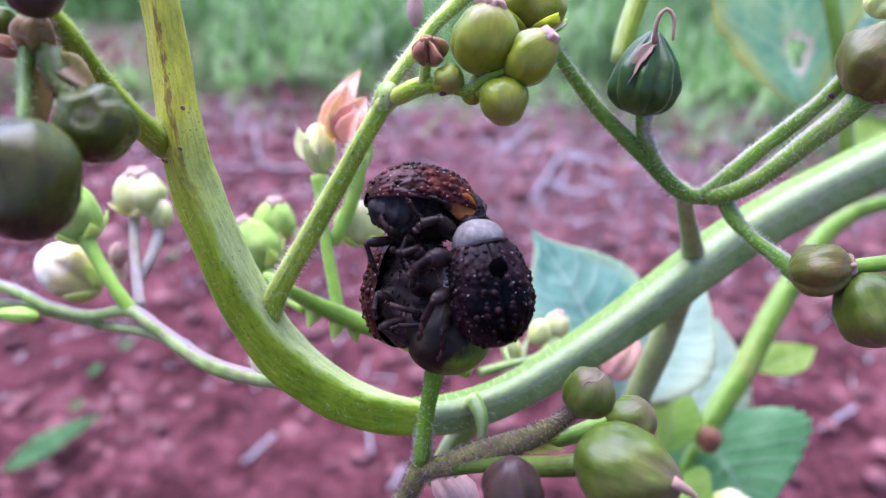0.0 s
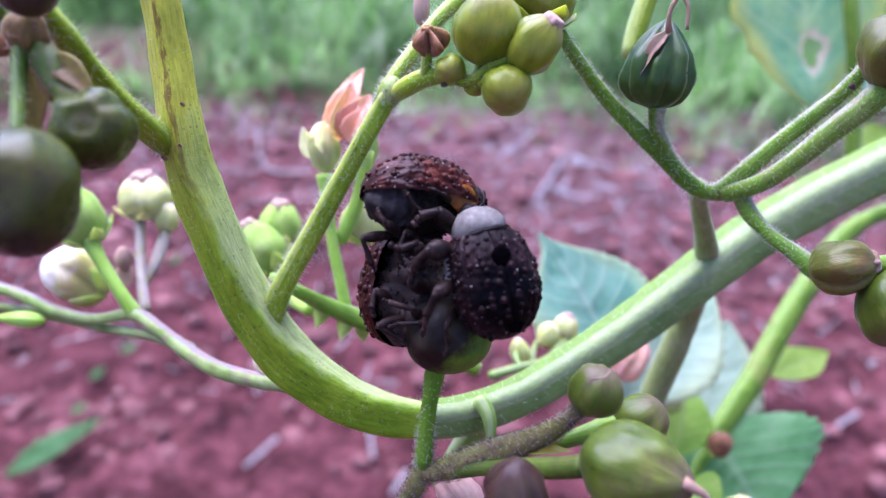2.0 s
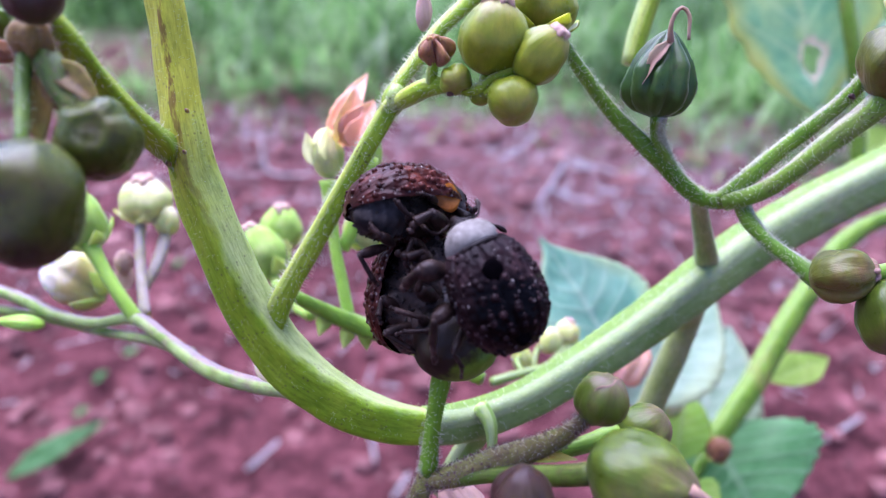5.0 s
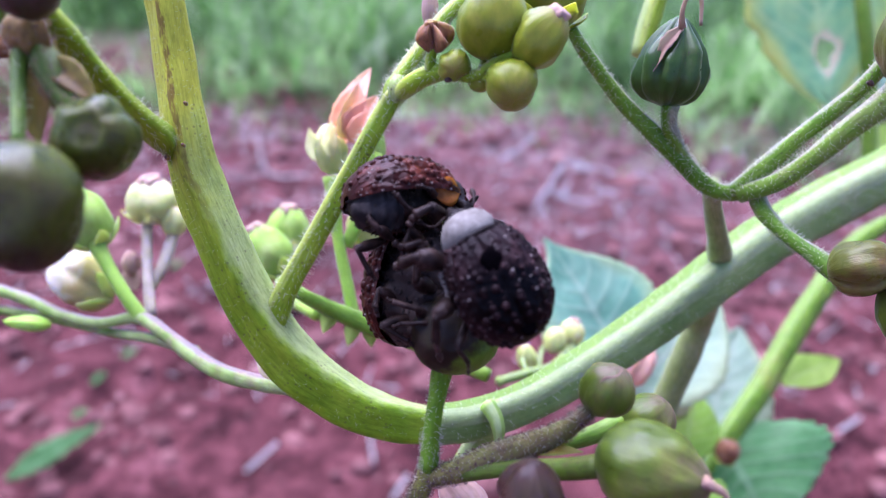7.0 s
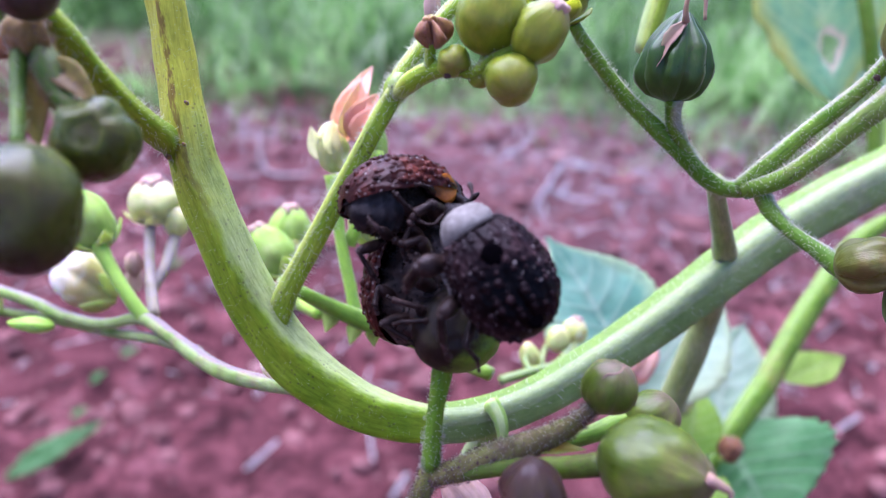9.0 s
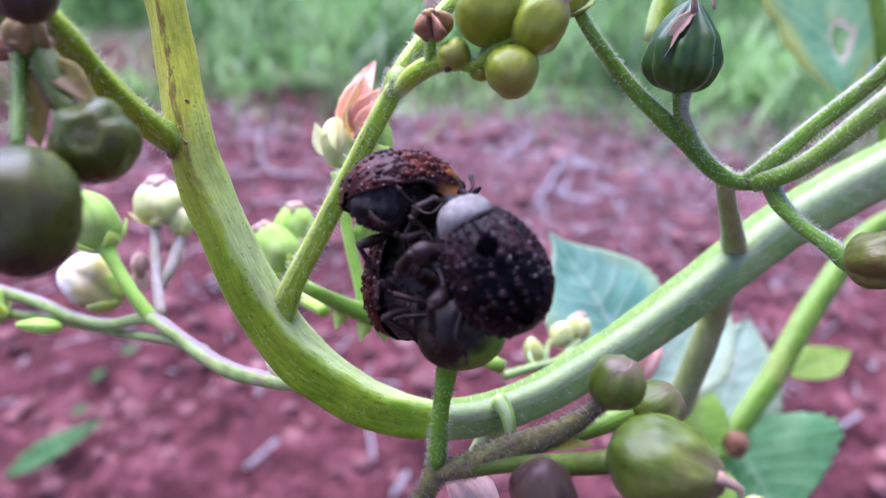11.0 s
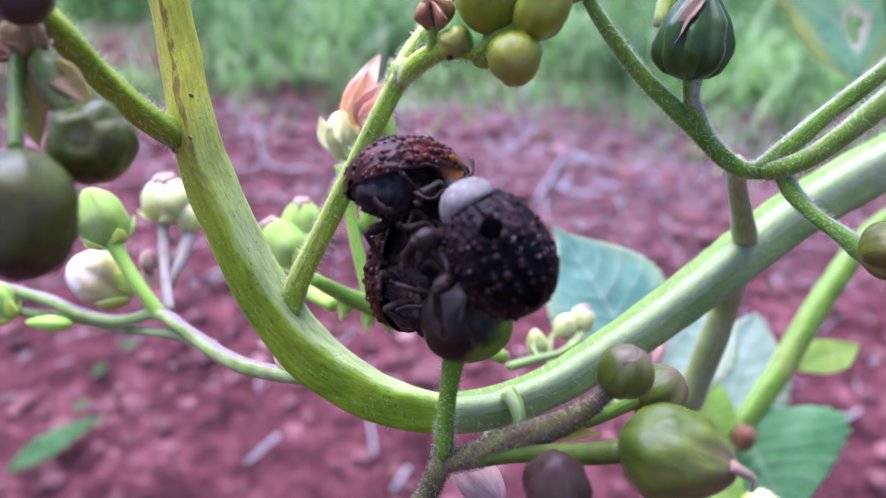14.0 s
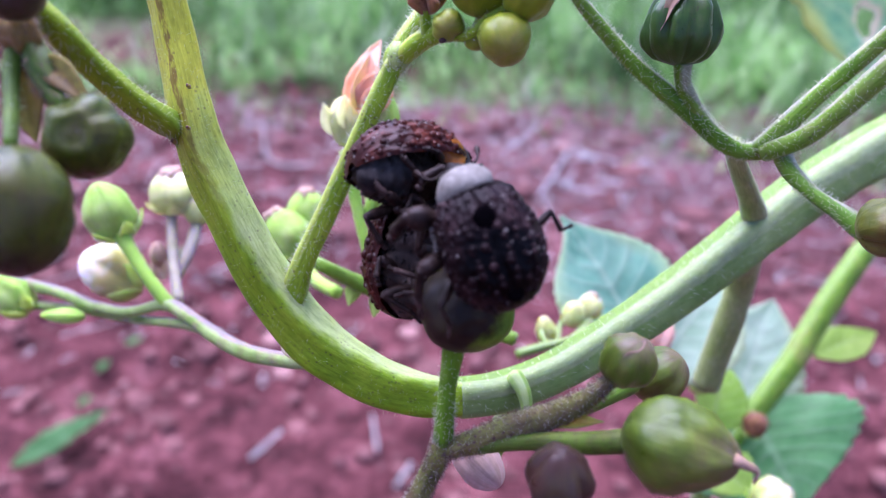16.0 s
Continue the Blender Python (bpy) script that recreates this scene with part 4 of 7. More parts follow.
def right_branch():
    ob = thing("fruiting_branch", "branching hairy green stalk bearing ripening seed capsules", "plant branch", (15.18, 46.00, -0.71))
    a = [(4.99, 35.50, 9.57, 0.272), (5.73, 36.00, 8.64, 0.313), (7.52, 37.00, 6.70, 0.362), (8.95, 37.30, 5.38, 0.426), (10.00, 37.60, 4.46, 0.451), (11.36, 38.00, 3.16, 0.434), (12.44, 38.30, 2.65, 0.417), (13.45, 38.20, 2.70, 0.459)]
    part("stalk", tube(a, 14, 0.4, 0.05, 4, 0.04), STEM_DARK, ob)
    b = [(9.52, 36.20, 6.42, 0.416), (9.54, 36.60, 5.82, 0.337), (9.81, 37.10, 5.16, 0.363), (10.58, 37.70, 4.05, 0.347), (11.64, 38.00, 2.97, 0.327)]
    part("pedicel", tube(b, 12, 0.4, 0.04, 4, 0.04), STEM_DARK, ob)
    c = [(12.86, 38.30, 2.57, 0.426), (13.87, 37.60, 3.49, 0.443), (15.15, 37.00, 4.71, 0.411), (16.47, 36.30, 5.85, 0.382), (17.64, 35.70, 6.91, 0.352), (18.71, 35.00, 8.27, 0.325), (19.72, 34.50, 9.43, 0.320)]
    part("stalk", tube(c, 14, 0.4, 0.06, 4, 0.06), STEM_DARK, ob)
    d = [(13.18, 38.00, 2.55, 0.448), (14.33, 37.00, 2.89, 0.436), (15.40, 36.00, 3.69, 0.445), (16.65, 35.00, 4.92, 0.497), (17.83, 34.30, 5.96, 0.551), (18.68, 34.00, 6.79, 0.631)]
    part("pedicel", tube(d, 14, 0.4, 0.05, 4, 0.04), STEM_DARK, ob)
    e = [(13.88, 38.00, 2.69, 0.400), (14.19, 37.70, 1.69, 0.397), (14.74, 37.00, 0.71, 0.365), (15.40, 36.00, -0.16, 0.379), (15.97, 35.20, -0.88, 0.480), (16.35, 34.90, -1.26, 0.432)]
    part("pedicel", tube(e, 14, 0.4, 0.06, 4, 0.08), STEM_DARK, ob)
    f = [(11.96, 38.30, 2.99, 0.423), (12.83, 40.60, 1.97, 0.478), (13.97, 43.40, 0.83, 0.575), (14.78, 45.40, -0.13, 0.702), (15.31, 46.60, -0.93, 0.652)]
    part("stalk", tube(f, 14, 0.4, 0.05, 4), STEM_GREY, ob, "greyish stalk rising from the main stem")
    g = [(17.78, 34.20, -0.93, 0.378), (18.68, 34.00, -0.73, 0.351), (20.43, 34.00, -0.53, 0.351)]
    part("pedicel", tube(g, 12, 0.4), STEM_BRIGHT, ob)
    h = [(10.31, 45.00, 10.97, 0.497), (10.74, 45.00, 12.63, 0.563), (11.40, 45.00, 14.61, 0.596), (12.13, 45.00, 16.60, 0.596)]
    part("stalk", tube(h, 12, 0.5, 0.06), STEM, ob, "yellowish stalk behind the branch")
    fruit(ob, (9.52, 36.00, 7.98), (0.14, -0.2, 0.95), 1.856, 1.750, FRUIT_RIB, "capsule", 0.22, "dark green ribbed capsule with a long curled style", None,
          [(9.58, 34.60, 9.33, 0.178), (9.50, 34.30, 9.83, 0.114), (9.62, 34.20, 10.35, 0.101), (9.97, 34.20, 10.70, 0.088), (10.28, 34.20, 10.35, 0.088), (10.28, 34.30, 9.32, 0.076)], 9, 0.2, 0.2, None, onion(1.856, 1.750), 0.05)
    part("sepal", leaf_blade((8.12, 34.90, 7.48), (9.58, 34.60, 9.40), (-0.5, -0.8, 0.3), 0.5, 0.1, 4, 0.25, 0.6, 16, 6, None, 0.6), [TIP_DRY, TIP_DRY, PETAL_PINK], ob, "shrivelled dry sepal clinging to the capsule")
    part("sepal", leaf_blade((8.53, 34.70, 8.20), (9.68, 34.50, 9.53), (-0.2, -0.9, 0.3), 0.5, 0.1, 4, 0.25, 0.6, 16, 6), [TIP_DRY, TIP_DRY, PETAL_PINK], ob, "shrivelled dry sepal clinging to the capsule")
    fruit(ob, (19.14, 33.50, 8.12), (0.5, -0.3, 0.85), 1.727, 1.776, FRUIT_BLUSH, "capsule", 0.1, "glossy reddish-brown ripening capsule", None, None, 3, 0.1, 0, TIP_DRY, None, 0.09)
    fruit(ob, (16.82, 34.20, -0.93), (0.9, -0.35, 0.15), 1.234, 1.310, FRUIT_BLUSH, "capsule", 0.0, "green capsule flushed with red-brown, seamed", None, None, 3, 0.14, 0.9, TIP_DRY, None, 0.07)
    fruit(ob, (19.48, 34.00, 10.99), (0.5, -0.4, 0.6), 0.851, 0.751, BUD_PALE, "bud", 0.0, "yellowish dry bud", None, None, 4, 0.2, 0, None, None, 0.08)
    fruit(ob, (18.83, 33.60, -2.65), (0.3, -0.3, -0.9), 1.584, 1.683, FRUIT_OLIVE, "capsule", 0.0, "olive green capsule", None)
    part("speck", lathe((17.85, 35.25, 7.05), (0.1, -0.9, 0.2), [(h, r) for h, r in egg(0.16, 0.12, n=8)], 12, rough=0.1), GLAND, ob, "tiny black speck", (17.85, 35.25, 7.05))
    part("hairs", hairs([a, b, c, d, e], 120, 0.17, 9, 0.017), HAIR, ob, kind="stuff", at=(15.18, 46.00, -0.71))
    return ob


def left_front():
    ob = thing("fruiting_branch", "side branch with dark glossy capsules hanging from a purple node", "plant branch", (-11.32, 33.00, 3.79))
    a = [(-11.1, 34.3, 3.2, 0.85), (-11.45, 33.9, 3.75, 0.66), (-11.85, 33.60, 4.23, 0.56), (-12.42, 31.00, 5.23, 0.536), (-13.10, 29.20, 6.47, 0.488), (-13.50, 27.40, 7.65, 0.492), (-13.88, 26.40, 8.38, 0.457), (-14.63, 26.00, 9.59, 0.417)]
    part("stalk", tube(a, 28, 0.3, 0.12, 4, 0.04), STEM_SIDE, ob)
    b = [(-13.84, 26.50, 7.73, 0.422), (-13.96, 26.00, 6.91, 0.331), (-13.82, 25.40, 6.00, 0.243), (-13.44, 24.60, 4.91, 0.221), (-12.88, 23.50, 3.65, 0.225)]
    part("pedicel", tube(b, 14, 0.35, 0.05, 4, 0.1), STALK_OLIVE, ob)
    c = [(-13.73, 26.30, 7.19, 0.387), (-13.10, 25.70, 6.26, 0.454), (-12.56, 25.30, 5.42, 0.354), (-11.86, 25.00, 4.81, 0.276)]
    part("pedicel", tube(c, 14, 0.35, 0.05, 4, 0.15), STALK_OLIVE, ob)
    part("node", lathe((-13.73, 25.90, 7.23), (0.3, -0.3, 0.8), egg(0.687, 0.763), 24, 5, 0.15, 0, 0.14), NODE, ob, "swollen purplish brown node", (-13.73, 25.90, 7.23))
    for s0, s1, wd in (((-12.99, 25.60, 6.52), (-11.21, 25.00, 5.08), 0.9), ((-13.65, 25.60, 6.24), (-13.16, 25.20, 3.82), 1.1), ((-13.19, 25.80, 6.76), (-12.71, 25.60, 4.73), 0.8)):
        part("sepal", leaf_blade(s0, s1, (0.2, -0.9, 0.2), wd, 0.06, 3, 0.03, 0.5, 14, 6), [NODE, NODE, FRUIT_OLIVE], ob, "withered brown sepal")
    fruit(ob, (-11.92, 22.00, 1.99), (0.05, -0.2, -0.95), 1.491, 1.815, FRUIT_RIPE, "capsule", 0.0, "large dark glossy green-purple capsule", None, None, 2, 0.1, 0.9)
    fruit(ob, (-11.11, 24.50, 3.95), (0.12, -0.85, 0.12), 1.263, 1.299, FRUIT_DARK, "capsule", 0.0, "shiny dark green capsule with a dimpled side", None, None, 3, 0.07, 0.5, None, dimpled(1.263, 1.299), 0.05)
    fruit(ob, (-13.03, 24.50, 8.32), (-0.1, -0.3, 0.9), 0.902, 0.938, FRUIT_PURPLE, "capsule", 0.0, "dark purple capsule at the stalk's end")
    fruit(ob, (-14.86, 26.00, 6.87), (-0.6, -0.4, 0.3), 0.383, 0.498, FRUIT_BROWN, "bud", 0.1, "small brownish bud")
    fruit(ob, (-15.26, 26.50, 7.86), (-0.6, -0.4, 0.3), 0.507, 0.468, FRUIT_OLIVE, "bud", 0.1)
    part("hairs", hairs([a], 85, 0.22, 13, 0.017), HAIR, ob, kind="stuff", at=(-11.32, 33.00, 3.79))
    part("bristles", hairs([[(-13.9, 26.2, 8.0, 0.5), (-13.73, 25.9, 7.23, 0.68), (-13.6, 25.7, 6.5, 0.5)], c], 120, 0.14, 33, 0.026), GLAND, ob, "dark gland-tipped bristles", kind="stuff", at=(-11.32, 33.00, 3.79))
    part("hairs", hairs([b], 14, 0.2, 14), HAIR, ob, kind="stuff", at=(-11.32, 33.00, 3.79))
    return ob


def bottom_cluster():
    ob = thing("fruit_cluster", "branching hairy stalk with green capsules, one of them gnawed", "seed capsules", (-0.96, 31.00, -9.34))
    a = [(-20.60, 252.00, -281.89, 0.724), (-13.70, 150.00, -128.03, 0.685), (-6.65, 70.00, -39.13, 0.521), (-4.04, 45.00, -20.51, 0.464), (-2.69, 34.50, -13.44, 0.437), (-2.18, 31.50, -11.34, 0.434), (-1.36, 31.20, -9.81, 0.395), (-0.89, 31.00, -8.65, 0.393), (-0.73, 30.80, -7.24, 0.318), (-0.54, 30.60, -5.95, 0.315), (-0.31, 30.40, -4.79, 0.385), (-0.13, 30.30, -4.44, 0.417)]
    part("stalk", tube(a[:-4], 20, 0.35, 0.06, 4, 0.08), STALK_PURPLE, ob, "brownish bristly stalk rising from the soil")
    part("stalk", tube(a[-5:], 20, 0.35, 0.06, 4, 0.05), STEM_FRESH, ob)
    b = [(-0.89, 31.00, -8.99, 0.349), (0.25, 30.60, -8.59, 0.460), (1.68, 30.10, -7.96, 0.490), (3.07, 29.60, -7.43, 0.445), (4.12, 29.30, -6.84, 0.330), (4.84, 29.10, -6.24, 0.255), (5.15, 29.00, -5.92, 0.290)]
    part("stalk", tube(b, 20, 0.3, 0.06, 4, 0.1), STALK_PURPLE, ob, "purplish bristly stalk")
    c = [(0.14, 30.60, -8.72, 0.338), (1.87, 29.60, -8.31, 0.327), (3.69, 28.50, -8.08, 0.395), (5.00, 27.60, -7.74, 0.431)]
    part("pedicel", tube(c, 12, 0.35, 0.04, 4, 0.04), STALK_OLIVE, ob)
    d = [(3.23, 30.00, -7.71, 0.265), (4.87, 30.60, -7.53, 0.338), (6.34, 31.20, -7.21, 0.414), (7.12, 31.60, -7.07, 0.419)]
    part("pedicel", tube(d, 12, 0.35, 0.04, 4, 0.04), STEM_BRIGHT, ob)
    part("bract", leaf_blade((2.84, 29.40, -7.66), (4.60, 28.90, -7.53), (0, -0.6, 0.8), 0.55, 0.05, 3, 0.02, 0.3, 12, 4), [STALK_OLIVE] * 3, ob, "small dark bract")
    part("bract", leaf_blade((3.16, 29.40, -7.23), (4.11, 29.20, -6.47), (0, -0.6, 0.8), 0.3, 0.05, 3, 0.02, 0.3, 10, 4), [STALK_OLIVE] * 3, ob)
    pod = lathe((0.18, 30.20, -3.36), (0.1, -0.1, 0.98), egg(1.690, 1.601, n=40), 80, 2, 0.05, 0.9, 0.035, 2.0)
    part("capsule", pod, POD, ob, "gnawed capsule, withered brown and shade-darkened, with a green side", (0.18, 30.20, -3.36))
    fruit(ob, (5.49, 28.90, -5.43), (0.25, -0.45, 0.8), 0.979, 1.000, FRUIT_OLIVE, "capsule", 0.0, "small round olive capsule with a seam", None, None, 2, 0.16, 0.4)
    seam = [(5.49 + x * 0.965, 28.90 + y * 0.965, -5.43 + z * 0.965, q) for x, y, z, q in ((0.6, -0.15, 0.76, 0.02), (0.45, -0.42, 0.77, 0.05), (0.26, -0.7, 0.64, 0.055), (0.02, -0.8, 0.58, 0.05), (-0.2, -0.77, 0.58, 0.045), (-0.42, -0.78, 0.43, 0.015))]
    part("seam", tube(seam, 10, 0.08, 0.1, 3, 0.25), TIP_DRY, ob, "dry puckered seam")
    fruit(ob, (6.24, 26.80, -7.64), (0.75, -0.35, -0.2), 1.539, 1.697, FRUIT_OLIVE, "capsule", 0.25, "large olive capsule drawn out to a dry tip", None,
          [(7.65, 25.60, -7.75, 0.226), (8.04, 25.50, -7.98, 0.150), (8.38, 25.50, -8.24, 0.094), (8.26, 25.50, -8.62, 0.056)], 3, 0.06, 0.5, None, None, 0.08)
    fruit(ob, (7.61, 31.50, -7.12), (0.6, -0.2, 0.5), 1.067, 1.160, FRUIT_OLIVE, "capsule", 0.0, "greyish olive capsule half hidden")
    fruit(ob, (2.41, 27.00, -8.49), (0.02, -0.3, 0.9), 1.113, 1.1, FRUIT_PURPLE, "capsule", 0.2, "dark purple-brown pointed capsule with a seam", None, None, 3, 0.14, 0.6)
    fruit(ob, (0.50, 32.50, -10.32), (0.3, -0.3, -0.3), 0.814, 1.340, PETAL_PINK, "bud", 0.0, "pale pinkish withered flower")
    part("hairs", hairs([a[-5:]], 70, 0.15, 21, 0.02), HAIR, ob, kind="stuff", at=(-0.96, 31.00, -9.34))
    part("hairs", hairs([b, a[2:-3]], 150, 0.14, 22, 0.014), FROST, ob, kind="stuff", at=(-0.96, 31.00, -9.34))
    part("bristles", hairs([b, a[4:-4]], 190, 0.12, 23, 0.032), GLAND, ob, "dark gland-tipped bristles", kind="stuff", at=(-0.96, 31.00, -9.34))
    return ob


def left_rear():
    ob = thing("flowering_twig", "thin purplish twig with pale cream flower buds", "plant twig", (-8.23, 38.00, -6.35))
    a = [(-7.81, 38.00, -6.63, 0.381), (-9.59, 39.00, -6.52, 0.414), (-11.61, 40.00, -6.22, 0.445), (-13.72, 41.50, -5.59, 0.440), (-15.96, 43.00, -4.46, 0.383), (-18.22, 44.50, -3.57, 0.374), (-20.91, 45.50, -3.92, 0.328), (-23.76, 46.50, -3.49, 0.363), (-27.01, 48.00, -2.51, 0.375), (-31.81, 50.00, -1.44, 0.390)]
    part("stalk", tube(a, 14, 0.5, 0.06, 4, 0.05, flip=-1), STEM_TWIG, ob)
    b = [(-14.04, 42.00, -5.29, 0.371), (-16.98, 44.00, -4.76, 0.324), (-20.80, 46.00, -4.44, 0.305), (-25.24, 48.00, -3.78, 0.318), (-29.73, 49.00, -3.21, 0.325)]
    part("stalk", tube(b, 10, 0.5, 0.04, flip=-1), STEM_TWIG, ob)
    c = [(-17.99, 44.50, -3.74, 0.426), (-19.14, 44.50, -2.10, 0.393), (-20.26, 44.80, -0.46, 0.396), (-21.01, 45.00, 0.70, 0.530)]
    part("pedicel", tube(c, 12, 0.4), BUD_GREEN, ob)
    d = [(-18.16, 46.00, -3.52, 0.339), (-19.23, 48.00, -1.03, 0.318), (-19.90, 49.50, 1.49, 0.328), (-19.96, 50.00, 2.61, 0.368)]
    part("pedicel", tube(d, 10, 0.4), PEDICEL_PALE, ob)
    e = [(-19.05, 48.00, -2.09, 0.318), (-18.55, 49.00, -0.32, 0.361), (-18.45, 50.00, 1.33, 0.368)]
    part("pedicel", tube(e, 10, 0.4, rough=0.12), PEDICEL_PALE, ob)
    fruit(ob, (-21.61, 45.00, 2.09), (-0.2, -0.4, 0.85), 1.524, 1.657, BUD_GREEN, "bud", 0.2, "light green cup-shaped bud", BUD_GREEN)
    fruit(ob, (-23.40, 48.00, -1.38), (-0.75, -0.3, 0.5), 1.697, 2.050, BUD_WHITE, "flower_bud", 0.0, "creamy white flower bud in a green cup", BUD_GREEN, None, 5, 0.16, 0, None, None, 0.06)
    fruit(ob, (-19.81, 50.00, 3.65), (0.1, -0.4, 0.9), 1.694, 1.399, BUD_PALE, "flower_bud", 0.05, "creamy pale green flower bud", BUD_PALE, None, 4, 0.08, 0, PETAL_PINK)
    fruit(ob, (-18.37, 50.00, 2.25), (0.2, -0.4, 0.9), 0.810, 1.031, BUD_PALE, "flower_bud", 0.0, "tiny cream bud")
    fruit(ob, (-25.47, 46.00, -3.96), (-0.9, -0.2, 0.1), 0.474, 1.220, BUD_GREEN, "bud", 0.2, "small pointed green bud")
    fruit(ob, (-30.47, 48.00, -2.51), (-0.5, -0.3, 0.7), 1.202, 1.555, BUD_GREEN, "bud", 0.1, "round light green bud", BUD_GREEN)
    fruit(ob, (-21.14, 50.00, -0.41), (0, -0.3, 0.9), 0.589, 0.810, PETAL_PINK, "bud", 0.1, "dry pink flower remnant")
    part("petal", leaf_blade((-20.95, 50.00, -2.17), (-21.14, 50.00, -0.15), (0, -1, 0.1), 1.2, 0.1, 4, 0.1, 0.4, 10, 4), [PETAL_PINK] * 3, ob, "withered pinkish petal")
    fruit(ob, (-12.22, 50.00, 0.22), (-0.45, -0.2, 0.8), 1.546, 1.694, BUD_GREEN, "capsule", 0.15, "fresh green capsule", BUD_GREEN, None, 2, 0.05, 0, PETAL_PINK)
    fruit(ob, (-11.41, 52.00, 1.88), (0.0, -0.3, 0.9), 1.379, 1.379, BUD_GREEN, "capsule", 0.1, "pale green capsule with a pink tip", BUD_PALE, None, 2, 0.05, 0, PETAL_PINK)
    f = [(-11.56, 50.00, -1.25, 0.368), (-10.04, 48.00, -2.79, 0.424), (-8.27, 46.00, -3.52, 0.407)]
    part("pedicel", tube(f, 10, 0.4), BUD_GREEN, ob)
    return ob


def orange_flower():
    ob = thing("withered_flower", "withered orange flower in a green calyx on a stalk", "flower", (-3.37, 44.00, -4.83))
    a = [(-9.6, 41.5, -1.5, 0.3), (-8.33, 41.00, -2.14, 0.36), (-7.09, 43.00, -3.13, 0.475), (-5.31, 44.00, -4.02, 0.583), (-3.05, 44.00, -4.89, 0.535), (-0.78, 44.00, -5.96, 0.486), (1.46, 43.00, -6.93, 0.380)]
    part("stalk", tube(a, 14, 0.5, 0.05, 4, 0.05), STEM_BRIGHT, ob)
    b = [(-5.96, 44.00, -3.86, 0.373), (-6.29, 44.00, -1.91, 0.350), (-6.77, 44.00, 0.68, 0.327), (-7.00, 44.00, 3.27, 0.421), (-7.10, 44.00, 4.24, 0.512)]
    part("pedicel", tube(b, 12, 0.5), BUD_GREEN, ob)
    c = [(-6.36, 44.50, 0.36, 0.393), (-5.15, 44.00, 2.95, 0.421), (-4.61, 43.50, 5.48, 0.448)]
    part("pedicel", tube(c, 12, 0.5), BUD_GREEN, ob)
    part("calyx", lathe((-7.10, 44.00, 5.70), (-0.1, -0.2, 0.95), egg(0.940, 1.361, 0.1), 30, 5, 0.3, 0, 0.08), BUD_PALE, ob, "green calyx", (-7.10, 44.00, 5.70))
    part("calyx", lathe((-4.88, 44.50, 5.77), (0.1, -0.2, 0.95), egg(0.842, 1.426, 0.1), 20, 5, 0.15), BUD_GREEN, ob, "green calyx", (-4.88, 44.50, 5.77))
    for p, q, nrm, w, fold in (((-6.75, 43.8, 6.1), (-4.95, 44.2, 10.5), (-0.25, -0.95, 0.1), 1.8, 0.3), ((-6.2, 43.3, 6.2), (-5.3, 43.2, 9.3), (0.5, -0.85, 0.1), 1.7, 0.55),
                               ((-5.9, 43.2, 6.1), (-4.35, 43.5, 8.7), (0.3, -0.9, 0.3), 1.9, 0.5), ((-5.5, 43.0, 5.9), (-4.75, 42.8, 7.9), (-0.3, -0.9, 0.2), 1.3, 0.7)):
        part("petal", leaf_blade(p, q, nrm, w, 0.1, 4, 0.03, fold, 24, 10, None, 0.62, 0.9, 0.12, 0.02), [PETAL] * 3, ob, "shrivelled orange petal")
    for p, q, w in (((-7.7, 43.4, 5.0), (-8.2, 43.2, 6.9), 0.9), ((-7.0, 43.0, 5.2), (-6.9, 42.8, 7.2), 0.9), ((-5.4, 43.8, 5.4), (-4.7, 43.6, 7.0), 0.8)):
        part("sepal", leaf_blade(p, q, (0, -1, 0.1), w, 0.08, 3, 0.03, 0.4, 16, 6, None, 0.7), [BUD_PALE] * 3, ob, "pale pointed sepal")
    fruit(ob, (-5.01, 46.00, 1.56), (0, -0.3, 0.9), 1.355, 1.287, BUD_PALE, "bud", 0.05, "pale green bud", BUD_GREEN)
    for k, (p, q) in enumerate((((-7.09, 43.00, -3.20), (-7.57, 43.00, -4.46)), ((-5.96, 44.00, -3.86), (-6.35, 44.00, -5.31)), ((-5.15, 44.00, -4.12), (-4.99, 44.00, -5.41)))):
        part("bract", leaf_blade(p, q, (0.3, -0.9, 0.2), 0.9, 0.08, 3, 0.03, 0.3, 14, 6, None, 0.6), [LEAF_BRIGHT] * 3, ob, "tiny pointed bract")
    return ob


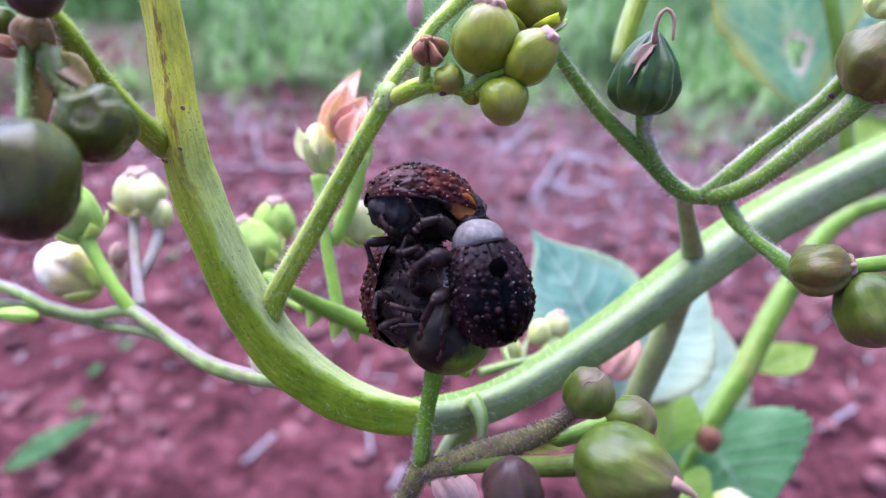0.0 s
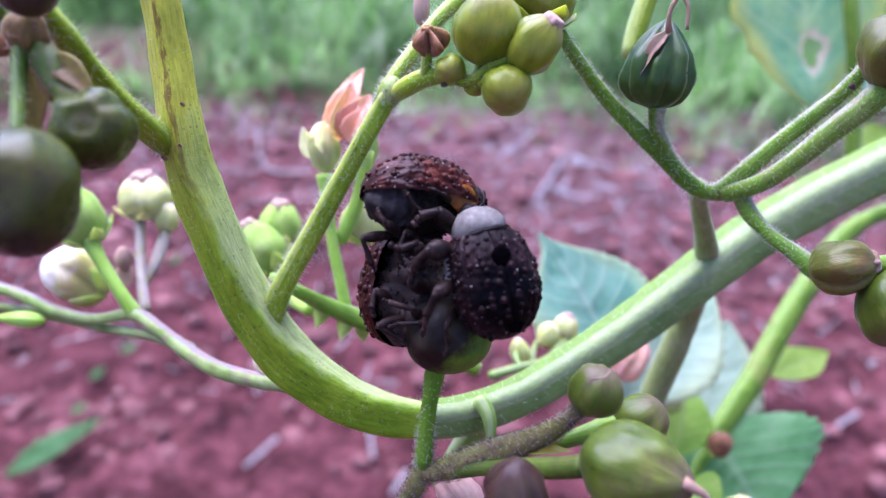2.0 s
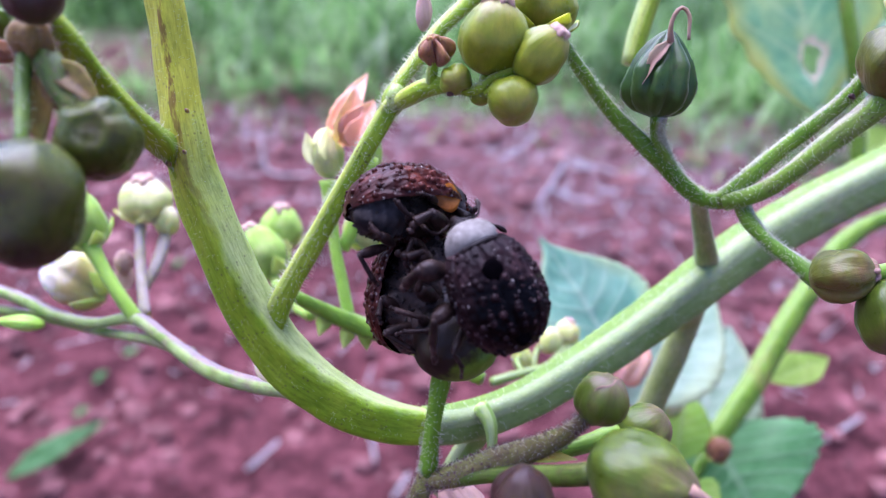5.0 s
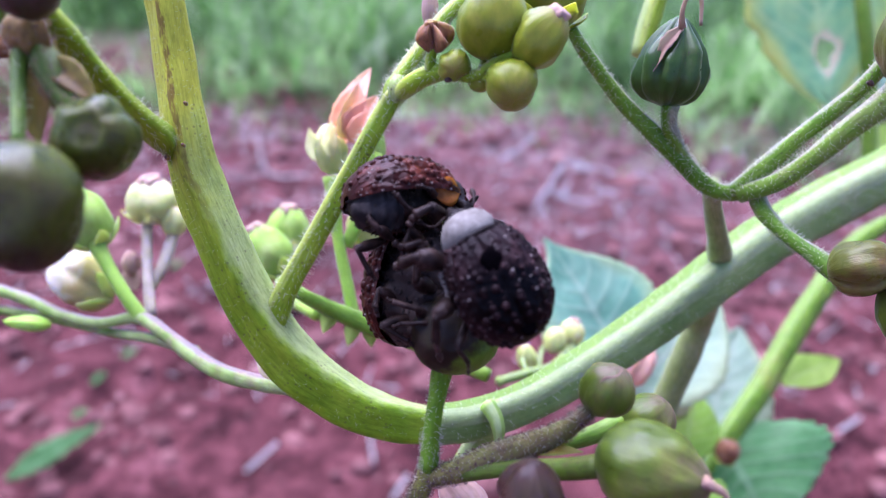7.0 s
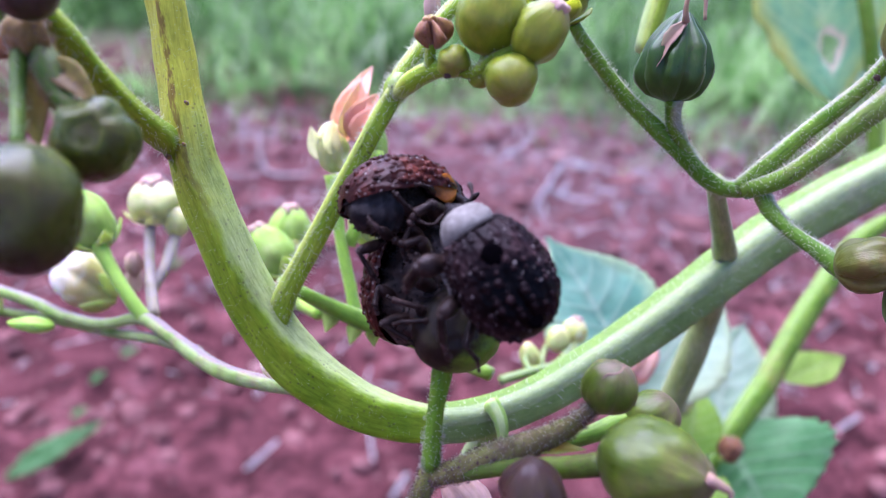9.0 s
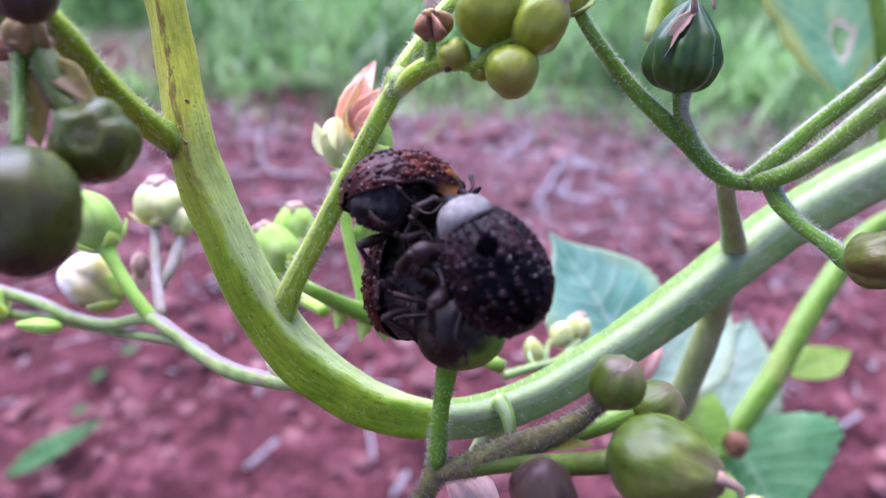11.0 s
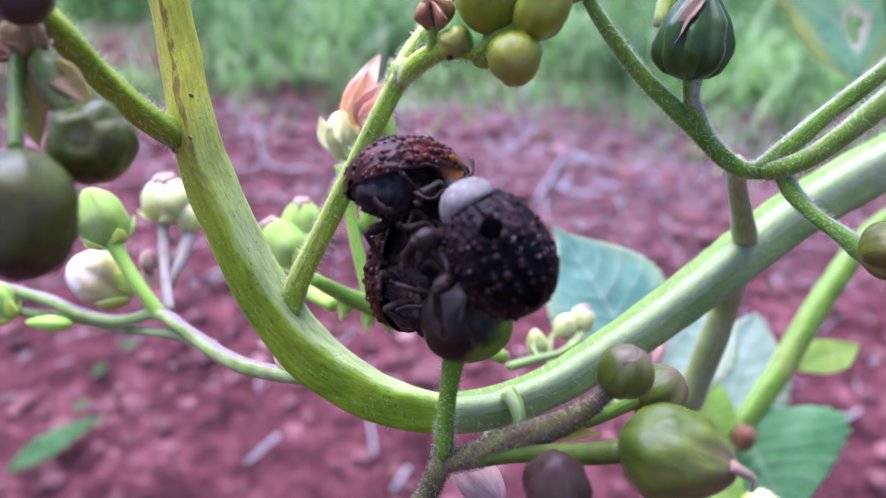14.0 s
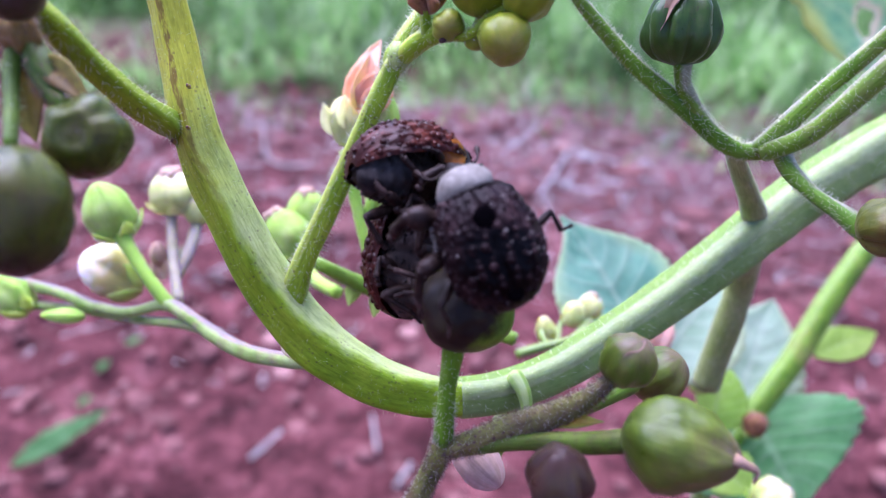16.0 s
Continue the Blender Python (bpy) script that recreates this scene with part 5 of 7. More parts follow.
def middle_leaf():
    ob = thing("leaf", "blue-green toothed leaf with pale veins behind the stem", "leaf", (13.08, 60.00, -8.79))
    part("blade", leaf_blade((13.9, 58.00, -9.5), (7.4, 62.00, 1.6), (0.3, -0.9, 0.3), 10.6, 0.03, 16, 0.05, 0.12, 64, 20, None, 0.9, 1.75), [LEAF_TEAL, LEAF_PALE, LEAF_TEAL], ob)
    part("blade", leaf_blade((13.52, 60.00, -11.44), (22.65, 66.00, -2.87), (0.1, -0.8, 0.5), 9.0, 0.04, 12, 0.06, 0.15), [LEAF_PALE, LEAF_PALE, LEAF_PALE], ob, "pale leaf blade turned to the light")
    for s in ([(5.74, 50.00, -9.54, 0.184), (5.40, 52.00, -8.39, 0.191), (5.81, 54.00, -6.72, 0.199), (6.52, 55.00, -6.12, 0.203)], [(2.43, 50.00, -8.06, 0.331), (4.54, 51.00, -7.66, 0.300), (6.36, 52.00, -7.31, 0.230), (7.79, 54.00, -6.40, 0.199)],
              [(4.54, 51.00, -7.66, 0.188), (4.25, 52.00, -7.05, 0.191), (4.61, 53.00, -6.67, 0.195)], [(6.74, 52.00, -7.16, 0.191), (7.99, 54.00, -6.52, 0.159), (8.14, 55.00, -5.83, 0.203)]):
        part("pedicel", tube(s, 10, 0.5), STEM_PALE, ob)
    fruit(ob, (6.80, 54.00, -5.93), (0.2, -0.3, 0.9), 0.795, 0.954, BUD_PALE, "flower_bud", 0.1, "tiny pale yellow flower bud")
    fruit(ob, (4.72, 53.00, -6.99), (-0.2, -0.3, 0.9), 0.703, 1.015, BUD_PALE, "flower_bud", 0.2, "tiny pale yellow flower bud", None, None, 4, 0.2)
    fruit(ob, (8.14, 55.00, -5.43), (0.2, -0.3, 0.9), 0.891, 0.891, BUD_PALE, "flower_bud", 0.1, "tiny pinkish flower bud", BUD_GREEN, None, 2, 0.05, 0, PETAL_PINK)
    fruit(ob, (12.95, 56.00, -7.88), (0.4, -0.3, 0.8), 1.402, 1.815, PETAL, "flower_bud", 0.0, "withered pinkish orange flower", None, None, 4, 0.2)
    part("petal", leaf_blade((12.51, 55.50, -7.32), (13.38, 55.40, -6.16), (0.3, -0.9, 0), 1.0, 0.1, 4, 0.05, 0.3, 10, 4), [PETAL] * 3, ob, "orange petal")
    return ob


def lower_leaves():
    ob = thing("leafy_shoot", "leafy shoot with a bright green stem and toothed leaves", "plant shoot", (22.22, 70.00, -20.57))
    s = [(61.28, 285.00, -255.84, 1.469), (41.22, 180.00, -113.86, 1.193), (28.46, 115.00, -54.96, 1.016), (22.28, 85.00, -34.05, 0.939), (19.61, 69.00, -23.32, 0.869), (23.51, 70.00, -17.22, 1.016), (27.50, 71.00, -11.71, 1.098), (30.54, 72.00, -6.84, 1.113), (33.38, 73.00, -2.90, 1.059), (37.34, 75.00, 1.44, 0.944), (42.30, 77.00, 4.03, 0.817), (49.80, 79.00, 5.58, 0.838)]
    part("stem", tube(s, 14, 0.7, 0.06), STEM_BRIGHT, ob)
    part("blade", leaf_blade((23.25, 70.00, -15.41), (27.27, 66.00, -23.52), (-0.15, -0.75, 0.65), 16.0, 0.04, 12, 0.09, 0.12), [LEAF_GREEN, LEAF_PALE, LEAF_GREEN], ob, "green toothed leaf blade")
    part("blade", leaf_blade((22.59, 72.00, -17.97), (27.92, 78.00, -6.84), (0.1, -0.8, 0.5), 9.5, 0.03, 10, 0.07, 0.15), [LEAF_PALE, LEAF_PALE, LEAF_PALE], ob, "pale leaf blade")
    part("blade", leaf_blade((30.57, 74.00, -11.66), (36.99, 76.00, -9.57), (0.1, -0.5, 0.85), 4.2, 0.03, 6, 0.03, 0.1), [LEAF_BRIGHT, LEAF_BRIGHT, LEAF_BRIGHT], ob, "small bright green leaf")
    part("blade", leaf_blade((19.25, 66.00, -17.45), (21.44, 70.00, -11.29), (0.3, -0.8, 0.3), 5.0, 0.05, 6, 0.05, 0.3), [LEAF_BRIGHT, LEAF_PALE, LEAF_BRIGHT], ob, "young bright green leaf")
    part("blade", leaf_blade((19.14, 64.00, -19.28), (21.73, 62.00, -20.96), (0.0, -0.7, 0.6), 4.5, 0.05, 6, 0.05, 0.3), [LEAF_BRIGHT, LEAF_PALE, LEAF_BRIGHT], ob, "young bright green leaf")
    fruit(ob, (23.24, 67.00, -16.63), (0.2, -0.5, 0.8), 1.085, 1.184, FRUIT_BROWN, "bud", 0.0, "small pinkish brown bud", BUD_GREEN)
    fruit(ob, (22.71, 60.00, -20.50), (0.3, -0.4, 0.8), 1.856, 1.502, BUD_PALE, "flower_bud", 0.0, "pale yellow-pink flower bud", BUD_GREEN, None, 5, 0.15)
    fruit(ob, (17.68, 63.00, -11.55), (0.1, -0.4, 0.9), 1.206, 1.392, BUD_PALE, "flower_bud", 0.1, "pale yellow bud", BUD_GREEN)
    return ob


def top_leaf():
    ob = thing("leaf", "large fresh green leaf with yellowed edge and an eaten hole", "leaf", (41.13, 78.00, 6.38))
    part("blade", leaf_blade((37.11, 78.00, 14.53), (28.95, 72.00, 40.88), (0.05, -0.9, 0.4), 17.0, 0.02, 9, 0.03, 0.1, 110, 44, (0.19, 0.02, 0.06, 0.22), 0.8, 1.25, 0.12), [LEAF_FRESH, LEAF_PALE, LEAF_EDGE], ob)
    part("stem", tube([(38.11, 76.00, 26.92, 0.784), (38.84, 76.00, 22.44, 0.784), (40.15, 77.00, 17.07, 0.794), (41.13, 78.00, 8.10, 0.804)], 12, 0.7), STEM_BRIGHT, ob)
    part("blade", leaf_blade((42.63, 82.00, 16.36), (52.95, 86.00, 26.66), (-0.1, -0.9, 0.4), 12.0, 0.02, 10, 0.05, 0.1), [LEAF_TEAL, LEAF_PALE, LEAF_TEAL], ob)
    part("blade", leaf_blade((42.18, 80.00, 10.66), (49.28, 82.00, 13.65), (0.1, -0.7, 0.7), 5.0, 0.02, 8, 0.05, 0.1), [LEAF_BRIGHT, LEAF_PALE, LEAF_BRIGHT], ob, "small bright leaf")
    return ob


main = main_stem()
top = top_cluster()
right = right_branch()
leftfront = left_front()
bottom = bottom_cluster()
leftrear = left_rear()
orange = orange_flower()
leafmid = middle_leaf()
leaflow = lower_leaves()
leaftop = top_leaf()


# ---- weevils ----
def weevil(label, center, forward, up, size, shell, thorax, amber=False, seed=1):
    """A broad weevil: wing cases with rows of scale tufts, thorax, head with snout and feelers."""
    ob = thing("weevil", label, "weevil", center, "weevils on the capsule")
    X = Vector(forward).normalized()
    Z = Vector(up)
    Z = (Z - X * Z.dot(X)).normalized()
    M = Matrix((X, Z.cross(X), Z)).transposed()
    C = Vector(center)

    def w(p):
        return tuple(C + M @ (Vector(p) * size))

    def wing(u, v, lift=1.0):
        q = max(0.0, 1 - abs((u - 0.45) / 0.552) ** 2.6) ** 0.5
        g = 1 - 0.045 * (0.5 + 0.5 * math.cos(v * 22)) ** 2 * (0.5 + 0.5 * math.cos(u * 84 + round(v * 3.5) * 2)) * (0.6 + noise.noise(Vector((u * 6, v * 3, seed + 2))))
        g -= 0.05 * math.exp(-(v / 0.05) ** 2)
        g += 0.045 * noise.noise(Vector((u * 9, v * 4, seed))) + 0.035 * noise.noise(Vector((u * 24, v * 11, seed)))
        a, b = 1.74 * q * g * lift, 1.5 * q * g * lift
        return w((1.75 - 4.15 * u, a * math.sin(v), b * math.cos(v) - 0.35 + 0.12 * math.sin(u * 3)))
    n, m = 44, 132
    V = [wing(0.002 + 0.996 * i / n, radians(-98 + 196 * k / m)) for i in range(n + 1) for k in range(m + 1)]
    Fc = [(i * (m + 1) + k, i * (m + 1) + k + 1, (i + 1) * (m + 1) + k + 1, (i + 1) * (m + 1) + k) for i in range(n) for k in range(m)]
    half = m // 2
    Lf = [f for f in Fc if (f[0] % (m + 1)) < half]
    Rf = [f for f in Fc if (f[0] % (m + 1)) >= half]
    for fs in (Lf, Rf):
        used = sorted({i for f in fs for i in f})
        idx = {a: b for b, a in enumerate(used)}
        case = Skin(V[i] for i in used)
        case.blade = [(radians(-98 + 196 * (i % (m + 1)) / m), (i // (m + 1)) / n, 0.0) for i in used]
        part("wing_case", (case, [tuple(idx[i] for i in f) for f in fs]), shell, ob, "", center)
    rng = random.Random(seed)
    holes = [(Vector(wing(u0, 0.0)), 0.42 * size) for u0 in (0.27, 0.88)]
    for name, mat, pale in (("wing_relief", shell, False), ("scale_fuzz", SCALE_DOT, True)):
        geo = []
        for j, deg in enumerate((10, 26, 42, 57, 72, 86)):
            for s in (-1, 1):
                for i in range(15):
                    u = 0.03 + 0.945 * (i + 0.5 * (j % 2) + 0.5 * pale + rng.uniform(-.35, .35)) / 15 if i else rng.uniform(0.008, 0.03)
                    v = radians(deg + 7 * pale + rng.uniform(-2.5, 2.5)) * s
                    if pale and (v * 0.95) ** 2 + (u * 3.0 - 1.9) ** 2 < 0.7 and rng.random() < 0.7:
                        continue
                    if u > 0.985 or rng.random() < (0.62 if pale else 0.2):
                        continue
                    p = Vector(wing(u, v))
                    if any((p - h).length < r0 for h, r0 in holes):
                        continue
                    nrm = (Vector(wing(u, v, 1.1)) - p).normalized()
                    r = size * (rng.uniform(0.025, 0.06) if pale else rng.uniform(0.06, 0.16)) * (0.65 + 0.35 * math.sin(math.pi * u))
                    top = 0.35 if pale else 0.6
                    geo.append(lathe(p, nrm, [(-r, r * 1.15), (r * 0.1, r), (r * top * 0.7, r * 0.75), (r * top, r * 0.35), (r * (top + 0.08), r * 0.05)], 8, rough=0.05))
        part(name, merge(*geo)[:2], mat, ob, "pale scales between the bumps" if pale else "", center, "stuff")
    if thorax is SCALES_PALE:
        geo = []
        for i in range(60):
            u, v = rng.uniform(0.1, 0.5), radians(rng.uniform(82, 97))
            pp = Vector(wing(u, v))
            rr = size * rng.uniform(0.05, 0.09)
            geo.append(lathe(pp, (Vector(wing(u, v, 1.1)) - pp), [(-rr, rr), (rr * 0.4, rr * 0.8), (rr * 0.7, rr * 0.3)], 6, rough=0.0))
        part("side_scales", merge(*geo)[:2], SCALES_PALE, ob, "pale scales along the flank", center, "stuff")
    spot = []
    for u0, rr in ((0.27, 0.4), (0.88, 0.3)) if shell is SHELL_BLACK else ((0.27, 0.34),):
        P = Vector(wing(u0, 0.0, 1.0))
        nrm = (Vector(wing(u0, 0.0, 1.2)) - Vector(wing(u0, 0.0, 1.0))).normalized()
        spot.append(lathe(P, nrm, [(-0.25 * size, rr * size), (0.1 * size, rr * size * 0.95), (0.13 * size, rr * size * 0.6), (0.14 * size, 0.02)], 18, rough=0.05))
    for g in spot:
        part("velvet_spot", g, TUFT_BLACK, ob, "round velvety black spot", center)
    prof = []
    for i in range(34):
        h = -2.25 + 4.15 * i / 33
        prof.append((h * size, size * (0.06 + (0.9 if amber is True else 1.24 if amber else 1.06) * max(0.0, 1 - abs((h + 0.1) / 2.2) ** 2.6) ** 0.5) * (1 + 0.05 * math.sin(h * 9.5))))
    belly = lathe(w((0, 0, -0.7 if amber == "dark" else -0.55)), X, prof, 36, 0, 0, 0, 0.1, seed)
    part("belly", belly, BODY_MIXED if amber is True else BODY_BROWN_LIT if amber else BODY_DARK, ob, "", center)
    fuzz = []
    for i in range(520):
        k = rng.randrange(len(belly[0]))
        pp = Vector(belly[0][k])
        nrm = (pp - Vector(w((0, 0, -0.55)))).normalized()
        rr = size * rng.uniform(0.03, 0.09)
        fuzz.append(lathe(pp, (nrm + Vector((rng.uniform(-.6, .6), rng.uniform(-.6, .6), rng.uniform(-.6, .6)))), [(-rr, rr * 0.8), (rr * 0.5, rr * 0.7), (rr * 1.6, rr * 0.2)], 5, rough=0.0))
    if amber:
        part("flank", lathe(w((-1.2, -0.22, -0.72)), X, [(h * size, r * size * (1 + 0.07 * math.sin(h * 14))) for h, r in egg(0.8, 1.15, n=34)], 30, 0, 0, 0, 0.07, seed), BODY_GREY if amber is True else BODY_BROWN_LIT, ob, "grey scaly flank", center)
    part("belly_fuzz", merge(*fuzz)[:2], TUFT, ob, "", center, "stuff")
    big = 1.14 if thorax is SCALES_PALE else 1.0
    part("collar", lathe(w((1.42, 0, -0.33)), M @ Vector((1, 0, -0.22)), [(-0.1 * size, 0.5 * size), (0.0, 0.97 * big * size), (0.1 * size, 1.0 * big * size), (0.19 * size, 0.9 * big * size)], 30, 0, 0, 0, 0.04, seed), BODY_DARK, ob, "", center)
    part("thorax", lathe(w((1.5, 0, -0.35)), M @ Vector((1, 0, -0.22)), [(h * big * size, q * big * size) for h, q in ((0, 0.8), (0.14, 0.9), (0.4, 0.89), (0.7, 0.78), (0.93, 0.58), (1.05, 0.34), (1.08, 0.05))], 30, 0, 0, 0, 0.055, seed), thorax, ob, "pale grey scaly thorax" if thorax is SCALES_PALE else "", center)
    if thorax is not SCALES_PALE:
        knobs = []
        for i in range(70):
            h, a = rng.uniform(0.05, 0.85), rng.uniform(0, 6.283)
            r0 = 0.88 - 0.35 * max(0.0, h - 0.3)
            p = Vector(w((1.5 + h, r0 * math.sin(a), -0.35 - 0.22 * h + r0 * math.cos(a))))
            rr = size * rng.uniform(0.06, 0.13)
            knobs.append(lathe(p, p - Vector(w((1.5 + h, 0, -0.35 - 0.22 * h))), [(-rr, rr), (rr * 0.3, rr * 0.85), (rr * 0.7, rr * 0.4), (rr * 0.8, rr * 0.05)], 7, rough=0.05))
        part("thorax_relief", merge(*knobs)[:2], shell, ob, "", center, "stuff")
    part("head", lathe(w((2.5, 0, -0.75)), M @ Vector((0.8, 0, -0.6)), [(h * size, r * size) for h, r in egg(0.48, 0.5)], 16), BODY_DARK, ob, "", center)
    part("snout", tube([(*w((2.75, 0, -0.95)), 0.22 * size), (*w((3.05, 0, -1.5)), 0.19 * size), (*w((2.95, 0, -2.15)), 0.17 * size), (*w((2.75, 0, -2.6)), 0.2 * size)], 10, 0.2), BODY_DARK, ob, "", center)
    for s in (-1, 1):
        part("eye", lathe(w((2.62, 0.4 * s, -0.72)), M @ Vector((0.2, s, 0.1)), [(h * size, r * size) for h, r in egg(0.15, 0.12, n=6)], 10), SHELL_BLACK, ob, "", center)
        part("feeler", tube([(*w((3.0, 0.2 * s, -1.6)), 0.05 * size), (*w((2.85, 0.8 * s, -1.35)), 0.05 * size), (*w((3.1, 1.05 * s, -1.5)), 0.05 * size), (*w((3.35, 1.15 * s, -1.7)), 0.12 * size), (*w((3.5, 1.2 * s, -1.85)), 0.04 * size)], 7, 0.15), LEG_BROWN, ob, "", center)
    if amber is True:
        part("hind_wing", leaf_blade(w((0.35, -1.55, -0.55)), w((1.75, -1.3, -0.4)), M @ Vector((0.2, -0.9, -0.2)), 1.05 * size, 0.1, 3, 0.02, 0.2, 12, 6), [MEMBRANE] * 3, ob, "folded amber hind wing showing under the wing case", center)
    return ob


def leg(ob, hip, knee, ankle, foot, r=0.2, mat=None):
    """Thigh and shin in one mesh, and the jointed foot under it."""
    mat = mat or LEG_BROWN
    h, k, a, f = (Vector(p) for p in (hip, knee, ankle, foot))
    thigh = tube([(*h, r * 0.6), (*(h.lerp(k, 0.35)), r * 1.05), (*(h.lerp(k, 0.7)), r * 1.15), (*k, r * 0.7)], 10, 0.15, rough=0.06)
    shin = tube([(*(k + (k - a).normalized() * r * 0.3), r * 0.45), (*(k.lerp(a, 0.3)), r * 0.55), (*(k.lerp(a, 0.75)), r * 0.6), (*a, r * 0.7)], 9, 0.15, rough=0.06)
    o = part("leg", merge(thigh, shin)[:2], mat, ob, "", h)
    mid = a.lerp(f, 0.5)
    toe = merge(tube([(*a, r * 0.35), (*(a.lerp(f, 0.25)), r * 0.5), (*mid, r * 0.38)], 8, 0.1), tube([(*mid, r * 0.3), (*(a.lerp(f, 0.7)), r * 0.52), (*(a.lerp(f, 0.85)), r * 0.45), (*f, r * 0.12)], 8, 0.1))
    part("foot", toe[:2], mat, o, "", a)
    return o


black = weevil("black weevil with a pale grey thorax clinging to the capsule", (1.73, 28.60, -1.28), (-0.2, 0.05, 0.97), (0.3, -0.94, 0.1), 0.95, SHELL_BLACK, SCALES_PALE, False, 3)
brown = weevil("reddish-brown weevil lying across the other weevils", (-0.95, 30.60, 2.01), (0.9, 0.42, -0.12), (0.0, 0.16, 0.98), 1.02, SHELL_RED, BODY_GREY, True, 4)
lower = weevil("dark weevil seen from its side, clutched between the others", (-1.68, 31.60, -1.49), (0.16, 0.1, 0.97), (-0.68, 0.7, 0.15), 1.06, SHELL_RED, SHELL_RED, "dark", 5)

front_leg = leg(black, (0.25, 28.60, -0.23), (-0.53, 27.80, -0.18), (-1.02, 28.20, -0.60), (-1.31, 28.60, -0.91), 0.34)
leg(black, (0.34, 28.60, -1.41), (-0.37, 27.60, -1.73), (-0.74, 28.00, -2.49), (-0.97, 28.60, -3.31), 0.25)
leg(black, (0.34, 29.00, -2.22), (-0.12, 28.00, -2.97), (-0.04, 28.40, -3.58), (-0.25, 28.70, -4.04), 0.14)
far_leg = leg(black, (2.96, 29.60, -1.29), (3.67, 30.00, -0.77), (3.83, 30.20, -1.45), (4.28, 30.30, -1.36), 0.13)
leg(brown, (0.36, 30.20, 0.36), (-0.40, 28.40, 1.11), (-1.02, 28.40, 0.96), (-1.31, 28.60, 0.61), 0.3)
leg(brown, (-1.00, 29.40, 0.93), (-1.18, 28.60, 1.24), (-1.51, 28.40, 1.78), (-1.59, 28.40, 1.90), 0.17)
leg(brown, (-1.83, 29.60, 0.35), (-2.29, 28.80, 0.76), (-2.59, 28.80, 1.17), (-2.48, 29.00, 1.35), 0.19)
leg(brown, (0.13, 29.80, 1.51), (-0.25, 28.80, 1.76), (-0.55, 28.60, 1.92), (-0.76, 28.60, 1.96), 0.13)
leg(brown, (-2.08, 30.00, 0.35), (-3.18, 29.20, 0.24), (-2.86, 29.40, -0.76), (-2.70, 29.60, -1.02), 0.18)
leg(lower, (-0.86, 29.80, -0.86), (-0.98, 28.80, 0.02), (-1.53, 28.80, -0.19), (-2.01, 29.00, 0.02), 0.3)
leg(lower, (-0.86, 30.00, -2.85), (-1.05, 29.00, -2.39), (-2.01, 29.00, -2.11), (-2.22, 29.00, -1.99), 0.19)
leg(lower, (-0.98, 30.20, -2.65), (-2.42, 29.40, -3.01), (-1.44, 29.60, -3.60), (-1.01, 29.80, -4.04), 0.2)
leg(lower, (-0.71, 30.00, -3.07), (-0.83, 29.00, -2.86), (-1.70, 29.20, -2.92), (-2.04, 29.40, -3.05), 0.16)
leg(lower, (-0.93, 30.00, 0.02), (-1.38, 29.20, 0.45), (-1.67, 29.00, -0.30), (-1.46, 29.20, -0.80), 0.2)
leg(lower, (-0.53, 30.00, -1.75), (-1.15, 28.90, -1.36), (-1.04, 28.80, -0.62), (-1.37, 29.00, -0.30), 0.28)
leg(lower, (-1.87, 30.20, -2.20), (-2.53, 29.60, -1.72), (-2.64, 29.40, -2.36), (-2.53, 29.60, -2.72), 0.19)


